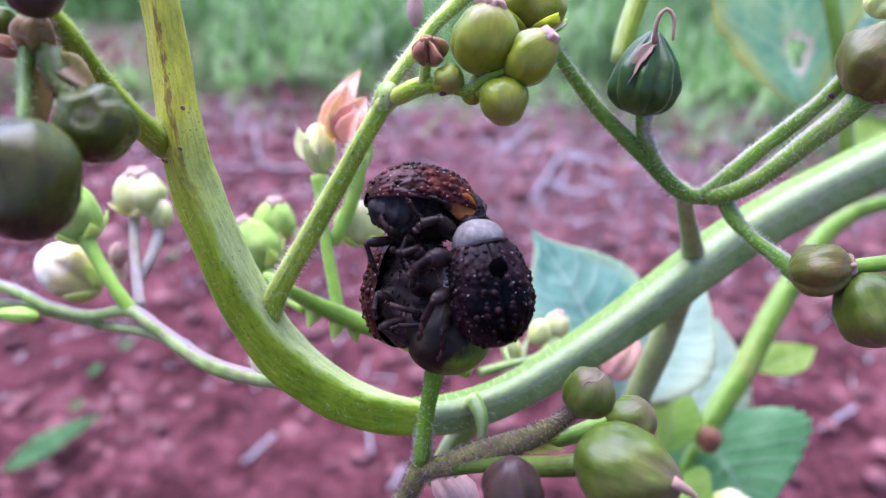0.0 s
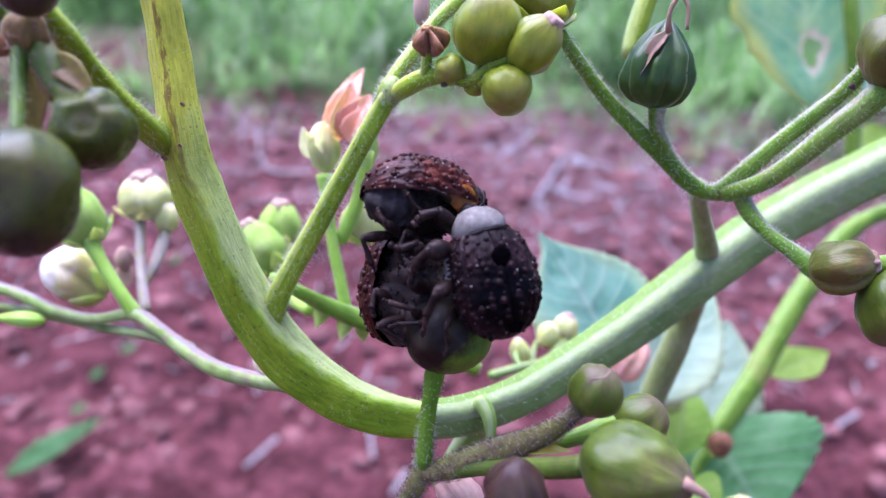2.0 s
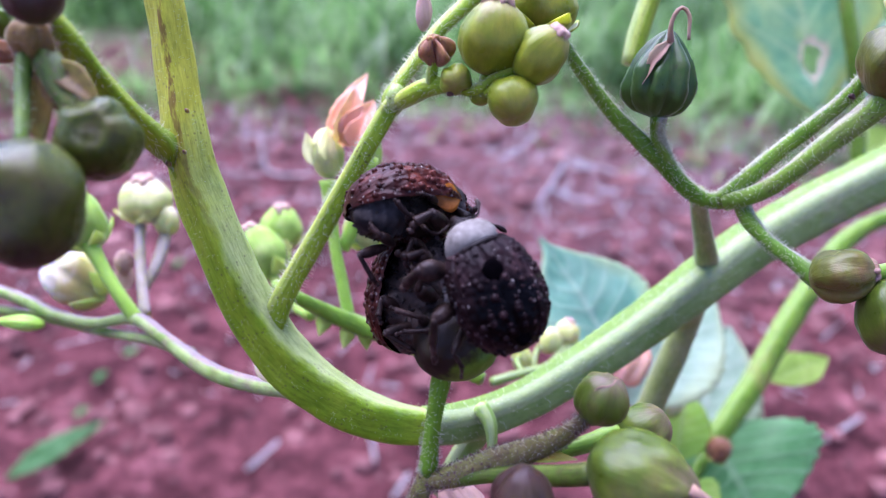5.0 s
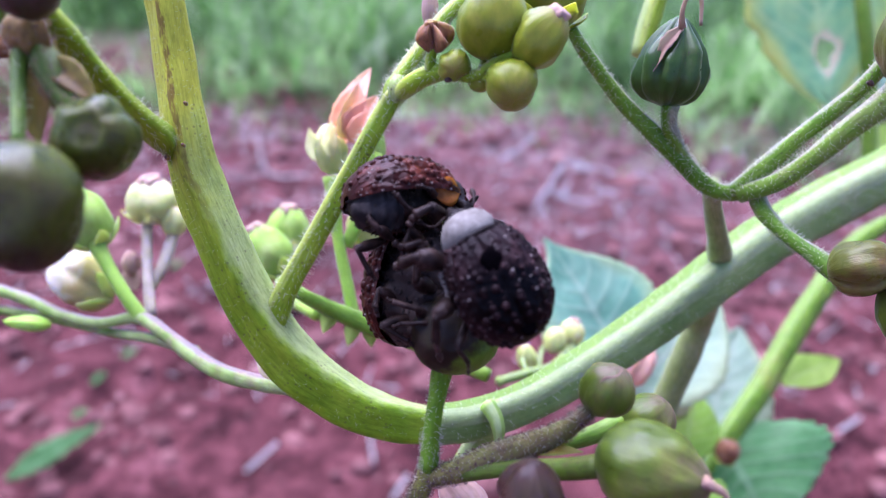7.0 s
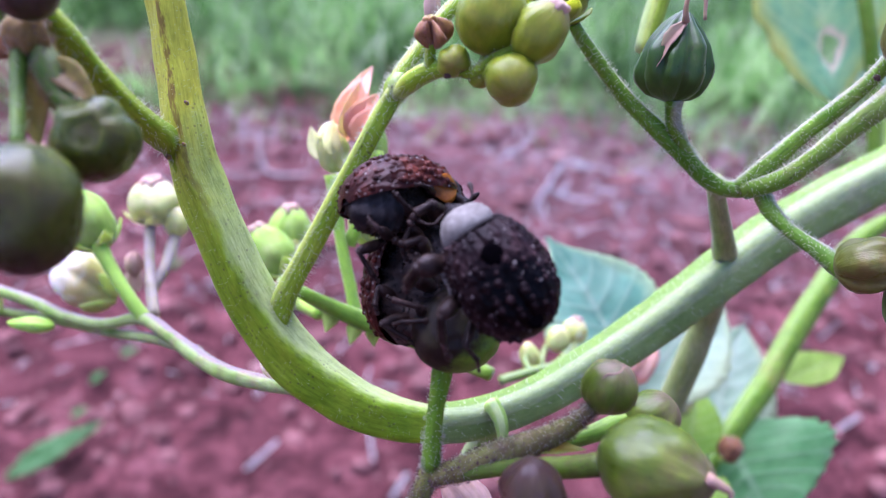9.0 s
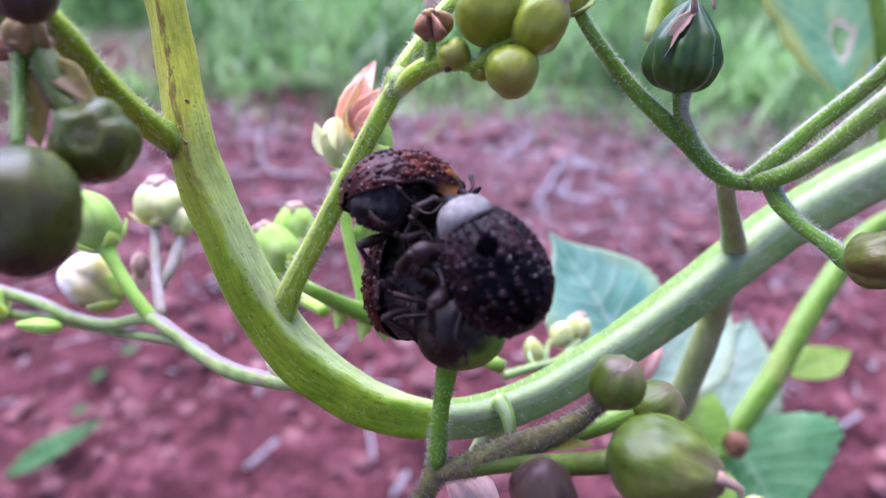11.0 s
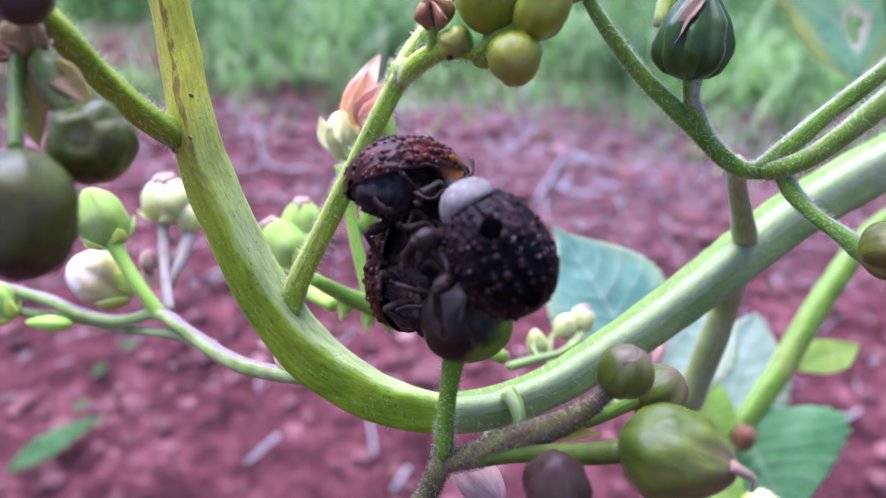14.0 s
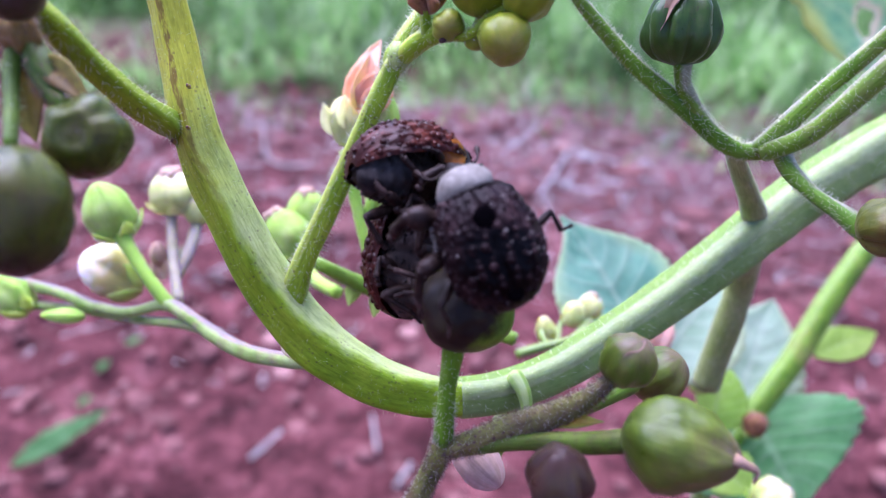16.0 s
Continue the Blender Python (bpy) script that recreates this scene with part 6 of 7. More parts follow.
def motions():
    walk(main, [
        (0, pose(-0.00137, 0.02879, 0.32387, -30.00, -0.00, -0.00)), (0.5, pose(-0.00131, 0.02871, 0.32398, -29.98, -0.28, -0.04)),
        (1, pose(-0.00106, 0.02819, 0.32479, -30.14, -0.75, -0.58)), (1.5, pose(-0.00131, 0.02851, 0.32427, -29.92, -0.09, -0.24)),
        (2, pose(-0.00111, 0.02824, 0.32449, -30.15, -0.78, -0.56)), (2.5, pose(-0.00118, 0.02839, 0.32437, -29.99, -0.39, -0.27)),
        (3, pose(-0.00128, 0.02858, 0.32403, -29.78, -0.19, -0.13)), (3.5, pose(-0.00109, 0.02832, 0.32422, -30.17, -0.64, -0.32)),
        (4, pose(-0.00116, 0.02836, 0.32419, -30.21, -0.38, -0.20)), (6.5, pose(-0.00094, 0.02784, 0.32478, -30.48, -0.95, -0.76)),
        (7, pose(-0.00079, 0.02777, 0.32491, -30.48, -1.28, -1.23)), (7.5, pose(-0.00074, 0.02781, 0.32491, -30.47, -1.42, -1.21)),
        (8, pose(-0.00043, 0.02768, 0.32510, -30.52, -2.27, -1.59)), (8.5, pose(-0.00041, 0.02759, 0.32516, -30.80, -2.51, -1.89)),
        (9, pose(-0.00061, 0.02766, 0.32499, -30.65, -1.87, -1.61)), (11.5, pose(-0.00010, 0.02750, 0.32531, -30.93, -3.54, -2.11)),
        (12, pose(0.00006, 0.02744, 0.32540, -30.93, -3.85, -2.33)), (12.5, pose(-0.00006, 0.02750, 0.32528, -30.95, -3.35, -1.83)),
        (13, pose(-0.00008, 0.02748, 0.32528, -30.89, -3.31, -1.91)), (13.5, pose(-0.00010, 0.02750, 0.32529, -30.85, -3.20, -1.80)),
        (14, pose(0.00010, 0.02743, 0.32543, -30.94, -4.08, -2.16)), (14.5, pose(0.00009, 0.02734, 0.32548, -31.06, -4.22, -2.12)),
        (15, pose(0.00004, 0.02732, 0.32548, -31.08, -4.15, -2.11)), (15.5, pose(0.00012, 0.02734, 0.32558, -31.05, -4.69, -2.52)),
        (16, pose(0.00030, 0.02765, 0.32597, -30.27, -6.19, -3.07)),
    ])
    walk(top, [
        (0, pose(-0.00248, 0.03172, 0.33895, -30.00, -0.00, 0.00)), (0.5, pose(-0.00251, 0.03170, 0.33904, -30.21, -0.50, -0.28)),
        (1, pose(-0.00242, 0.03121, 0.33984, -33.18, -1.25, -1.72)), (1.5, pose(-0.00244, 0.03136, 0.33936, -31.26, -0.56, -1.21)),
        (2, pose(-0.00242, 0.03108, 0.33958, -32.27, -1.37, -1.97)), (2.5, pose(-0.00237, 0.03109, 0.33951, -31.54, -0.73, -1.15)),
        (3, pose(-0.00242, 0.03131, 0.33917, -30.16, -0.19, -0.74)), (3.5, pose(-0.00236, 0.03122, 0.33931, -30.92, -0.89, -1.06)),
        (4, pose(-0.00235, 0.03112, 0.33932, -30.79, -0.53, -0.78)), (6.5, pose(-0.00231, 0.03069, 0.33987, -33.34, -1.80, -2.43)),
        (7, pose(-0.00221, 0.03060, 0.34001, -34.04, -2.18, -3.85)), (7.5, pose(-0.00219, 0.03055, 0.34004, -34.05, -2.57, -3.98)),
        (8, pose(-0.00208, 0.03025, 0.34027, -34.24, -3.59, -5.47)), (8.5, pose(-0.00208, 0.03016, 0.34031, -34.53, -3.96, -5.61)),
        (9, pose(-0.00215, 0.03025, 0.34016, -34.56, -3.24, -5.07)), (11.5, pose(-0.00204, 0.02999, 0.34047, -34.80, -5.38, -6.00)),
        (12, pose(-0.00193, 0.02971, 0.34062, -34.91, -6.22, -7.30)), (12.5, pose(-0.00196, 0.02999, 0.34045, -35.13, -5.17, -6.04)),
        (13, pose(-0.00196, 0.02999, 0.34045, -34.51, -5.47, -6.21)), (13.5, pose(-0.00196, 0.02992, 0.34047, -34.72, -5.31, -6.19)),
        (14, pose(-0.00195, 0.02982, 0.34061, -34.08, -6.53, -6.97)), (14.5, pose(-0.00202, 0.02990, 0.34060, -34.58, -6.45, -6.67)),
        (15, pose(-0.00203, 0.02970, 0.34064, -34.22, -6.49, -7.15)), (15.5, pose(-0.00206, 0.02972, 0.34074, -34.04, -7.31, -7.62)),
        (16, pose(-0.00233, 0.03104, 0.34074, -34.06, -7.63, -6.49)),
    ])
    walk(right, [
        (0, pose(0.01518, 0.03948, 0.32638, -30.00, 0.00, -0.00)), (0.5, pose(0.01521, 0.03932, 0.32659, -30.14, -0.22, 0.17)),
        (1, pose(0.01548, 0.03855, 0.32752, -31.20, -0.36, 0.27)), (1.5, pose(0.01524, 0.03906, 0.32687, -30.29, -0.01, 0.03)),
        (2, pose(0.01541, 0.03849, 0.32730, -30.28, -0.28, -0.25)), (2.5, pose(0.01532, 0.03880, 0.32709, -30.26, -0.19, 0.29)),
        (3, pose(0.01521, 0.03910, 0.32669, -29.97, -0.09, 0.08)), (3.5, pose(0.01540, 0.03871, 0.32696, -30.17, -0.27, 0.22)),
        (4, pose(0.01534, 0.03885, 0.32683, -30.17, -0.05, 0.27)), (6.5, pose(0.01558, 0.03803, 0.32762, -30.42, -0.28, -0.14)),
        (7, pose(0.01582, 0.03783, 0.32782, -30.64, -0.56, -0.43)), (7.5, pose(0.01582, 0.03779, 0.32789, -30.77, -0.56, -0.27)),
        (8, pose(0.01616, 0.03757, 0.32829, -30.70, -1.30, -0.24)), (8.5, pose(0.01618, 0.03730, 0.32842, -30.59, -1.19, -0.91)),
        (9, pose(0.01598, 0.03750, 0.32807, -30.72, -0.82, -0.74)), (11.5, pose(0.01638, 0.03690, 0.32897, -29.45, -1.27, -1.90)),
        (12, pose(0.01646, 0.03658, 0.32924, -29.10, -1.36, -2.12)), (12.5, pose(0.01631, 0.03684, 0.32898, -28.98, -0.97, -1.86)),
        (13, pose(0.01631, 0.03678, 0.32898, -28.96, -1.04, -1.99)), (13.5, pose(0.01634, 0.03698, 0.32887, -29.25, -0.83, -2.06)),
        (14, pose(0.01655, 0.03679, 0.32923, -29.27, -1.52, -1.80)), (14.5, pose(0.01648, 0.03668, 0.32932, -28.95, -1.44, -1.88)),
        (15, pose(0.01644, 0.03667, 0.32928, -29.07, -1.42, -2.19)), (15.5, pose(0.01661, 0.03673, 0.32945, -29.32, -2.15, -2.45)),
        (16, pose(0.01689, 0.03718, 0.33016, -28.17, -5.45, -3.64)),
    ])
    walk(leftfront, [
        (0, pose(-0.01132, 0.03047, 0.33678, -30.00, -0.00, 0.00)), (0.5, pose(-0.01130, 0.03029, 0.33686, -29.94, -0.22, 0.11)),
        (1, pose(-0.01106, 0.02962, 0.33776, -26.78, 0.90, 0.63)), (1.5, pose(-0.01121, 0.02997, 0.33731, -27.85, 0.27, 0.37)),
        (2, pose(-0.01111, 0.02968, 0.33748, -27.24, 0.37, 0.50)), (2.5, pose(-0.01112, 0.02969, 0.33745, -26.85, 0.43, 0.40)),
        (3, pose(-0.01110, 0.02963, 0.33718, -28.14, -0.01, 0.25)), (3.5, pose(-0.01096, 0.02941, 0.33734, -27.78, -0.24, 0.28)),
        (4, pose(-0.01098, 0.02940, 0.33737, -27.50, 0.26, 0.61)), (6.5, pose(-0.01090, 0.02915, 0.33784, -25.27, 1.46, 0.67)),
        (7, pose(-0.01081, 0.02915, 0.33793, -24.91, 1.28, 0.41)), (7.5, pose(-0.01077, 0.02912, 0.33791, -24.94, 1.25, 0.25)),
        (8, pose(-0.01071, 0.02918, 0.33791, -24.27, 0.82, -0.28)), (8.5, pose(-0.01071, 0.02913, 0.33792, -24.39, 0.62, -0.13)),
        (9, pose(-0.01072, 0.02903, 0.33793, -24.62, 1.24, 0.20)), (11.5, pose(-0.01063, 0.02919, 0.33785, -23.49, 0.41, -1.11)),
        (12, pose(-0.01056, 0.02922, 0.33789, -22.98, 0.13, -1.54)), (12.5, pose(-0.01062, 0.02926, 0.33783, -23.32, 0.36, -1.15)),
        (13, pose(-0.01058, 0.02915, 0.33786, -23.48, 0.23, -1.07)), (13.5, pose(-0.01062, 0.02927, 0.33782, -23.30, 0.26, -1.47)),
        (14, pose(-0.01063, 0.02930, 0.33780, -22.76, -0.09, -1.88)), (14.5, pose(-0.01066, 0.02929, 0.33781, -22.68, -0.13, -1.93)),
        (15, pose(-0.01065, 0.02909, 0.33787, -22.77, -0.18, -1.66)), (15.5, pose(-0.01072, 0.02921, 0.33789, -22.40, -0.50, -1.73)),
        (16, pose(-0.01080, 0.02944, 0.33797, -21.69, -1.39, -2.23)),
    ])
    walk(bottom, [
        (0, pose(-0.00096, 0.02218, 0.32641, -30.00, -0.00, 0.00)), (0.5, pose(-0.00094, 0.02202, 0.32659, -30.14, -0.54, -0.12)),
        (1, pose(-0.00081, 0.02146, 0.32757, -30.65, -1.35, 0.34)), (1.5, pose(-0.00096, 0.02170, 0.32700, -31.07, -0.73, -0.92)),
        (2, pose(-0.00091, 0.02143, 0.32726, -30.23, -1.59, -0.71)), (2.5, pose(-0.00083, 0.02162, 0.32709, -30.45, -0.85, -0.26)),
        (3, pose(-0.00088, 0.02184, 0.32663, -29.54, -0.54, 0.14)), (3.5, pose(-0.00075, 0.02173, 0.32676, -29.22, -0.83, 0.47)),
        (4, pose(-0.00082, 0.02166, 0.32683, -30.30, -0.41, -0.23)), (6.5, pose(-0.00082, 0.02098, 0.32768, -31.28, -0.09, 1.46)),
        (7, pose(-0.00071, 0.02095, 0.32782, -30.54, -0.14, 1.95)), (7.5, pose(-0.00067, 0.02091, 0.32790, -30.43, -0.45, 1.49)),
        (8, pose(-0.00047, 0.02091, 0.32801, -28.43, -1.66, 1.80)), (8.5, pose(-0.00053, 0.02082, 0.32809, -28.15, -0.97, 3.14)),
        (9, pose(-0.00061, 0.02075, 0.32799, -30.57, -1.05, 1.60)), (11.5, pose(-0.00029, 0.02066, 0.32833, -25.69, -1.08, 5.06)),
        (12, pose(-0.00020, 0.02055, 0.32848, -24.34, -0.87, 6.67)), (12.5, pose(-0.00015, 0.02067, 0.32831, -27.38, -0.10, 5.25)),
        (13, pose(-0.00022, 0.02057, 0.32837, -27.34, 0.36, 6.05)), (13.5, pose(-0.00019, 0.02074, 0.32824, -27.55, -0.23, 5.01)),
        (14, pose(-0.00014, 0.02068, 0.32841, -24.27, -1.03, 6.52)), (14.5, pose(-0.00019, 0.02059, 0.32847, -23.61, -0.27, 8.37)),
        (15, pose(-0.00021, 0.02053, 0.32851, -24.53, 0.24, 8.46)), (15.5, pose(-0.00025, 0.02046, 0.32867, -22.98, 0.53, 9.99)),
        (16, pose(-0.00023, 0.02077, 0.32888, -19.60, -1.27, 8.01)),
    ])
    walk(leftrear, [
        (0, pose(-0.00823, 0.02973, 0.32550, -30.00, 0.00, 0.00)), (0.5, pose(-0.00823, 0.02974, 0.32550, -29.98, -0.39, 0.08)),
        (1, pose(-0.00797, 0.02920, 0.32634, -30.32, -1.18, -0.91)), (1.5, pose(-0.00819, 0.02948, 0.32588, -30.08, -0.29, -0.22)),
        (2, pose(-0.00810, 0.02943, 0.32585, -30.15, -1.01, -0.63)), (2.5, pose(-0.00812, 0.02946, 0.32587, -30.09, -0.47, -0.23)),
        (3, pose(-0.00821, 0.02957, 0.32561, -30.02, -0.46, -0.22)), (3.5, pose(-0.00809, 0.02955, 0.32556, -30.01, -0.74, -0.30)),
        (4, pose(-0.00810, 0.02950, 0.32560, -29.87, -0.48, -0.36)), (6.5, pose(-0.00787, 0.02888, 0.32632, -30.71, -1.31, -0.98)),
        (7, pose(-0.00773, 0.02891, 0.32639, -30.94, -1.57, -1.44)), (7.5, pose(-0.00778, 0.02914, 0.32620, -30.72, -1.65, -1.26)),
        (8, pose(-0.00744, 0.02903, 0.32635, -30.90, -2.53, -1.53)), (8.5, pose(-0.00741, 0.02877, 0.32655, -31.09, -2.78, -2.06)),
        (9, pose(-0.00763, 0.02898, 0.32629, -30.91, -2.10, -1.51)), (11.5, pose(-0.00719, 0.02906, 0.32630, -30.91, -3.53, -1.84)),
        (12, pose(-0.00704, 0.02891, 0.32648, -31.32, -3.90, -2.30)), (12.5, pose(-0.00707, 0.02876, 0.32656, -31.14, -3.68, -1.92)),
        (13, pose(-0.00714, 0.02897, 0.32639, -31.23, -3.46, -1.76)), (13.5, pose(-0.00722, 0.02912, 0.32629, -30.80, -3.49, -1.73)),
        (14, pose(-0.00700, 0.02911, 0.32638, -31.36, -3.96, -1.71)), (14.5, pose(-0.00693, 0.02867, 0.32667, -31.37, -4.28, -2.25)),
        (15, pose(-0.00708, 0.02883, 0.32655, -31.30, -4.21, -2.13)), (15.5, pose(-0.00707, 0.02903, 0.32650, -30.92, -4.72, -2.34)),
        (16, pose(-0.00717, 0.02993, 0.32640, -30.61, -5.92, -2.35)),
    ])
    walk(orange, [
        (0, pose(-0.00337, 0.03569, 0.32382, -30.00, -0.00, 0.00)), (0.5, pose(-0.00322, 0.03560, 0.32392, -29.71, -0.59, 0.26)),
        (1, pose(-0.00297, 0.03552, 0.32455, -29.51, -0.73, 0.24)), (1.5, pose(-0.00320, 0.03544, 0.32419, -29.58, -0.39, 0.26)),
        (2, pose(-0.00300, 0.03571, 0.32420, -29.44, -0.88, 0.51)), (2.5, pose(-0.00305, 0.03564, 0.32416, -29.48, -0.67, 0.57)),
        (3, pose(-0.00305, 0.03561, 0.32392, -29.40, -0.88, 0.70)), (3.5, pose(-0.00289, 0.03547, 0.32404, -29.28, -0.84, 0.70)),
        (4, pose(-0.00291, 0.03522, 0.32414, -29.17, -0.73, 0.61)), (6.5, pose(-0.00282, 0.03529, 0.32442, -29.14, -0.69, 0.50)),
        (7, pose(-0.00253, 0.03510, 0.32461, -28.91, -1.02, 0.51)), (7.5, pose(-0.00251, 0.03502, 0.32464, -28.87, -1.05, 0.50)),
        (8, pose(-0.00207, 0.03499, 0.32479, -28.68, -1.91, 0.80)), (8.5, pose(-0.00194, 0.03506, 0.32481, -28.66, -2.26, 0.95)),
        (9, pose(-0.00236, 0.03498, 0.32469, -28.91, -1.17, 0.48)), (11.5, pose(-0.00168, 0.03497, 0.32497, -28.76, -2.77, 1.14)),
        (12, pose(-0.00166, 0.03528, 0.32491, -28.97, -2.38, 1.05)), (12.5, pose(-0.00172, 0.03523, 0.32485, -29.00, -2.52, 1.10)),
        (13, pose(-0.00181, 0.03544, 0.32475, -29.16, -2.23, 1.03)), (13.5, pose(-0.00183, 0.03553, 0.32474, -29.22, -2.19, 1.03)),
        (14, pose(-0.00163, 0.03537, 0.32490, -29.12, -2.52, 1.16)), (14.5, pose(-0.00156, 0.03506, 0.32501, -29.01, -2.85, 1.27)),
        (15, pose(-0.00166, 0.03521, 0.32498, -29.14, -2.55, 1.28)), (15.5, pose(-0.00154, 0.03548, 0.32503, -29.19, -3.06, 1.62)),
        (16, pose(-0.00135, 0.03575, 0.32553, -29.06, -3.92, 1.97)),
    ])
    walk(leafmid, [
        (0, pose(0.01308, 0.04757, 0.31239, -30.00, -0.00, 0.00)), (0.5, pose(0.01318, 0.04773, 0.31250, -29.84, -0.25, 0.24)),
        (1, pose(0.01356, 0.04781, 0.31255, -29.76, -0.42, 0.37)), (1.5, pose(0.01329, 0.04781, 0.31250, -29.74, -0.48, 0.52)),
        (2, pose(0.01357, 0.04783, 0.31253, -29.66, -0.56, 0.54)), (2.5, pose(0.01345, 0.04788, 0.31249, -29.64, -0.63, 0.74)),
        (3, pose(0.01337, 0.04788, 0.31242, -29.56, -0.68, 0.83)), (3.5, pose(0.01362, 0.04789, 0.31234, -29.41, -0.71, 0.90)),
        (4, pose(0.01351, 0.04790, 0.31238, -29.37, -0.70, 0.86)), (6.5, pose(0.01382, 0.04793, 0.31238, -29.33, -0.56, 0.78)),
        (7, pose(0.01399, 0.04799, 0.31246, -29.23, -0.63, 0.76)), (7.5, pose(0.01400, 0.04800, 0.31246, -29.22, -0.68, 0.79)),
        (8, pose(0.01435, 0.04808, 0.31254, -29.19, -0.75, 0.85)), (8.5, pose(0.01438, 0.04805, 0.31259, -29.26, -0.72, 0.81)),
        (9, pose(0.01422, 0.04802, 0.31246, -29.30, -0.77, 0.85)), (11.5, pose(0.01463, 0.04811, 0.31269, -29.50, -0.77, 0.88)),
        (12, pose(0.01476, 0.04810, 0.31273, -29.60, -0.76, 0.87)), (12.5, pose(0.01457, 0.04807, 0.31265, -29.64, -0.59, 0.80)),
        (13, pose(0.01450, 0.04804, 0.31265, -29.68, -0.43, 0.70)), (13.5, pose(0.01448, 0.04803, 0.31268, -29.72, -0.34, 0.63)),
        (14, pose(0.01466, 0.04810, 0.31279, -29.80, -0.48, 0.76)), (14.5, pose(0.01470, 0.04805, 0.31279, -29.90, -0.55, 0.82)),
        (15, pose(0.01469, 0.04807, 0.31283, -29.95, -0.59, 0.90)), (15.5, pose(0.01489, 0.04812, 0.31286, -30.00, -0.64, 1.01)),
        (16, pose(0.01502, 0.04846, 0.31337, -30.03, -0.52, 1.03)),
    ])
    walk(leaflow, [
        (0, pose(0.02222, 0.05034, 0.29719, -30.00, -0.00, 0.00)), (0.5, pose(0.02227, 0.05051, 0.29727, -29.73, 0.32, -0.26)),
        (1, pose(0.02309, 0.05069, 0.29718, -28.93, -0.54, -1.43)), (1.5, pose(0.02246, 0.05058, 0.29705, -29.07, 0.24, -0.61)),
        (2, pose(0.02300, 0.05065, 0.29709, -28.64, 0.20, -0.75)), (2.5, pose(0.02265, 0.05065, 0.29708, -29.07, 0.21, -0.79)),
        (3, pose(0.02253, 0.05060, 0.29704, -29.19, 0.28, -0.37)), (3.5, pose(0.02283, 0.05069, 0.29691, -28.70, 0.14, -0.96)),
        (4, pose(0.02270, 0.05075, 0.29689, -28.31, 0.52, -0.80)), (6.5, pose(0.02326, 0.05078, 0.29683, -28.14, 0.21, -1.93)),
        (7, pose(0.02369, 0.05083, 0.29677, -27.74, -0.28, -2.37)), (7.5, pose(0.02373, 0.05089, 0.29682, -27.68, -0.52, -2.33)),
        (8, pose(0.02425, 0.05097, 0.29701, -28.02, -0.72, -2.76)), (8.5, pose(0.02442, 0.05097, 0.29689, -27.67, -1.03, -3.23)),
        (9, pose(0.02402, 0.05081, 0.29688, -28.13, -0.79, -2.65)), (11.5, pose(0.02495, 0.05103, 0.29715, -27.60, -1.58, -3.24)),
        (12, pose(0.02526, 0.05105, 0.29717, -27.63, -1.53, -3.40)), (12.5, pose(0.02483, 0.05093, 0.29725, -27.89, -0.81, -2.31)),
        (13, pose(0.02488, 0.05093, 0.29710, -27.86, -1.62, -3.41)), (13.5, pose(0.02473, 0.05094, 0.29723, -28.00, -1.15, -2.93)),
        (14, pose(0.02521, 0.05113, 0.29724, -27.38, -1.53, -3.46)), (14.5, pose(0.02527, 0.05111, 0.29727, -27.39, -1.44, -3.28)),
        (15, pose(0.02524, 0.05110, 0.29726, -27.58, -1.85, -3.29)), (15.5, pose(0.02562, 0.05128, 0.29728, -26.94, -2.11, -3.99)),
        (16, pose(0.02620, 0.05195, 0.29790, -25.72, -2.43, -5.12)),
    ])
    walk(leaftop, [
        (0, pose(0.04113, 0.07074, 0.31653, -30.00, 0.00, -0.00)), (0.5, pose(0.04139, 0.07090, 0.31676, -29.87, 0.00, 0.06)),
        (1, pose(0.04160, 0.07092, 0.31696, -29.86, 3.31, -1.83)), (1.5, pose(0.04094, 0.07074, 0.31654, -29.70, 2.39, -1.55)),
        (2, pose(0.04108, 0.07075, 0.31667, -29.68, 4.37, -2.62)), (2.5, pose(0.04039, 0.07065, 0.31637, -29.72, 5.30, -3.06)),
        (3, pose(0.04095, 0.07074, 0.31644, -29.46, 1.73, -1.23)), (3.5, pose(0.04167, 0.07092, 0.31660, -29.46, 1.61, -0.65)),
        (4, pose(0.04167, 0.07093, 0.31658, -29.39, 0.77, -0.15)), (6.5, pose(0.04233, 0.07103, 0.31686, -29.50, 2.83, -1.12)),
        (7, pose(0.04288, 0.07115, 0.31708, -29.53, 2.98, -0.83)), (7.5, pose(0.04288, 0.07122, 0.31714, -29.61, 3.07, -0.61)),
        (8, pose(0.04390, 0.07165, 0.31764, -30.02, 3.24, 0.72)), (8.5, pose(0.04452, 0.07193, 0.31778, -30.39, 2.52, 2.41)),
        (9, pose(0.04379, 0.07165, 0.31738, -30.41, 3.03, 1.83)), (11.5, pose(0.04550, 0.07214, 0.31840, -30.32, 2.13, 1.38)),
        (12, pose(0.04602, 0.07225, 0.31872, -30.21, 1.49, 1.05)), (12.5, pose(0.04567, 0.07198, 0.31832, -30.13, 1.05, 0.82)),
        (13, pose(0.04572, 0.07198, 0.31839, -30.06, 0.73, 0.65)), (13.5, pose(0.04567, 0.07195, 0.31837, -30.02, 0.52, 0.54)),
        (14, pose(0.04637, 0.07224, 0.31882, -30.03, 0.37, 0.52)), (14.5, pose(0.04655, 0.07233, 0.31890, -30.06, 0.26, 0.53)),
        (15, pose(0.04627, 0.07243, 0.31894, -30.07, 0.19, 0.59)), (15.5, pose(0.04720, 0.07260, 0.31917, -30.11, 0.14, 0.63)),
        (16, pose(0.04715, 0.07260, 0.31908, -30.18, 0.14, 0.66)),
    ])
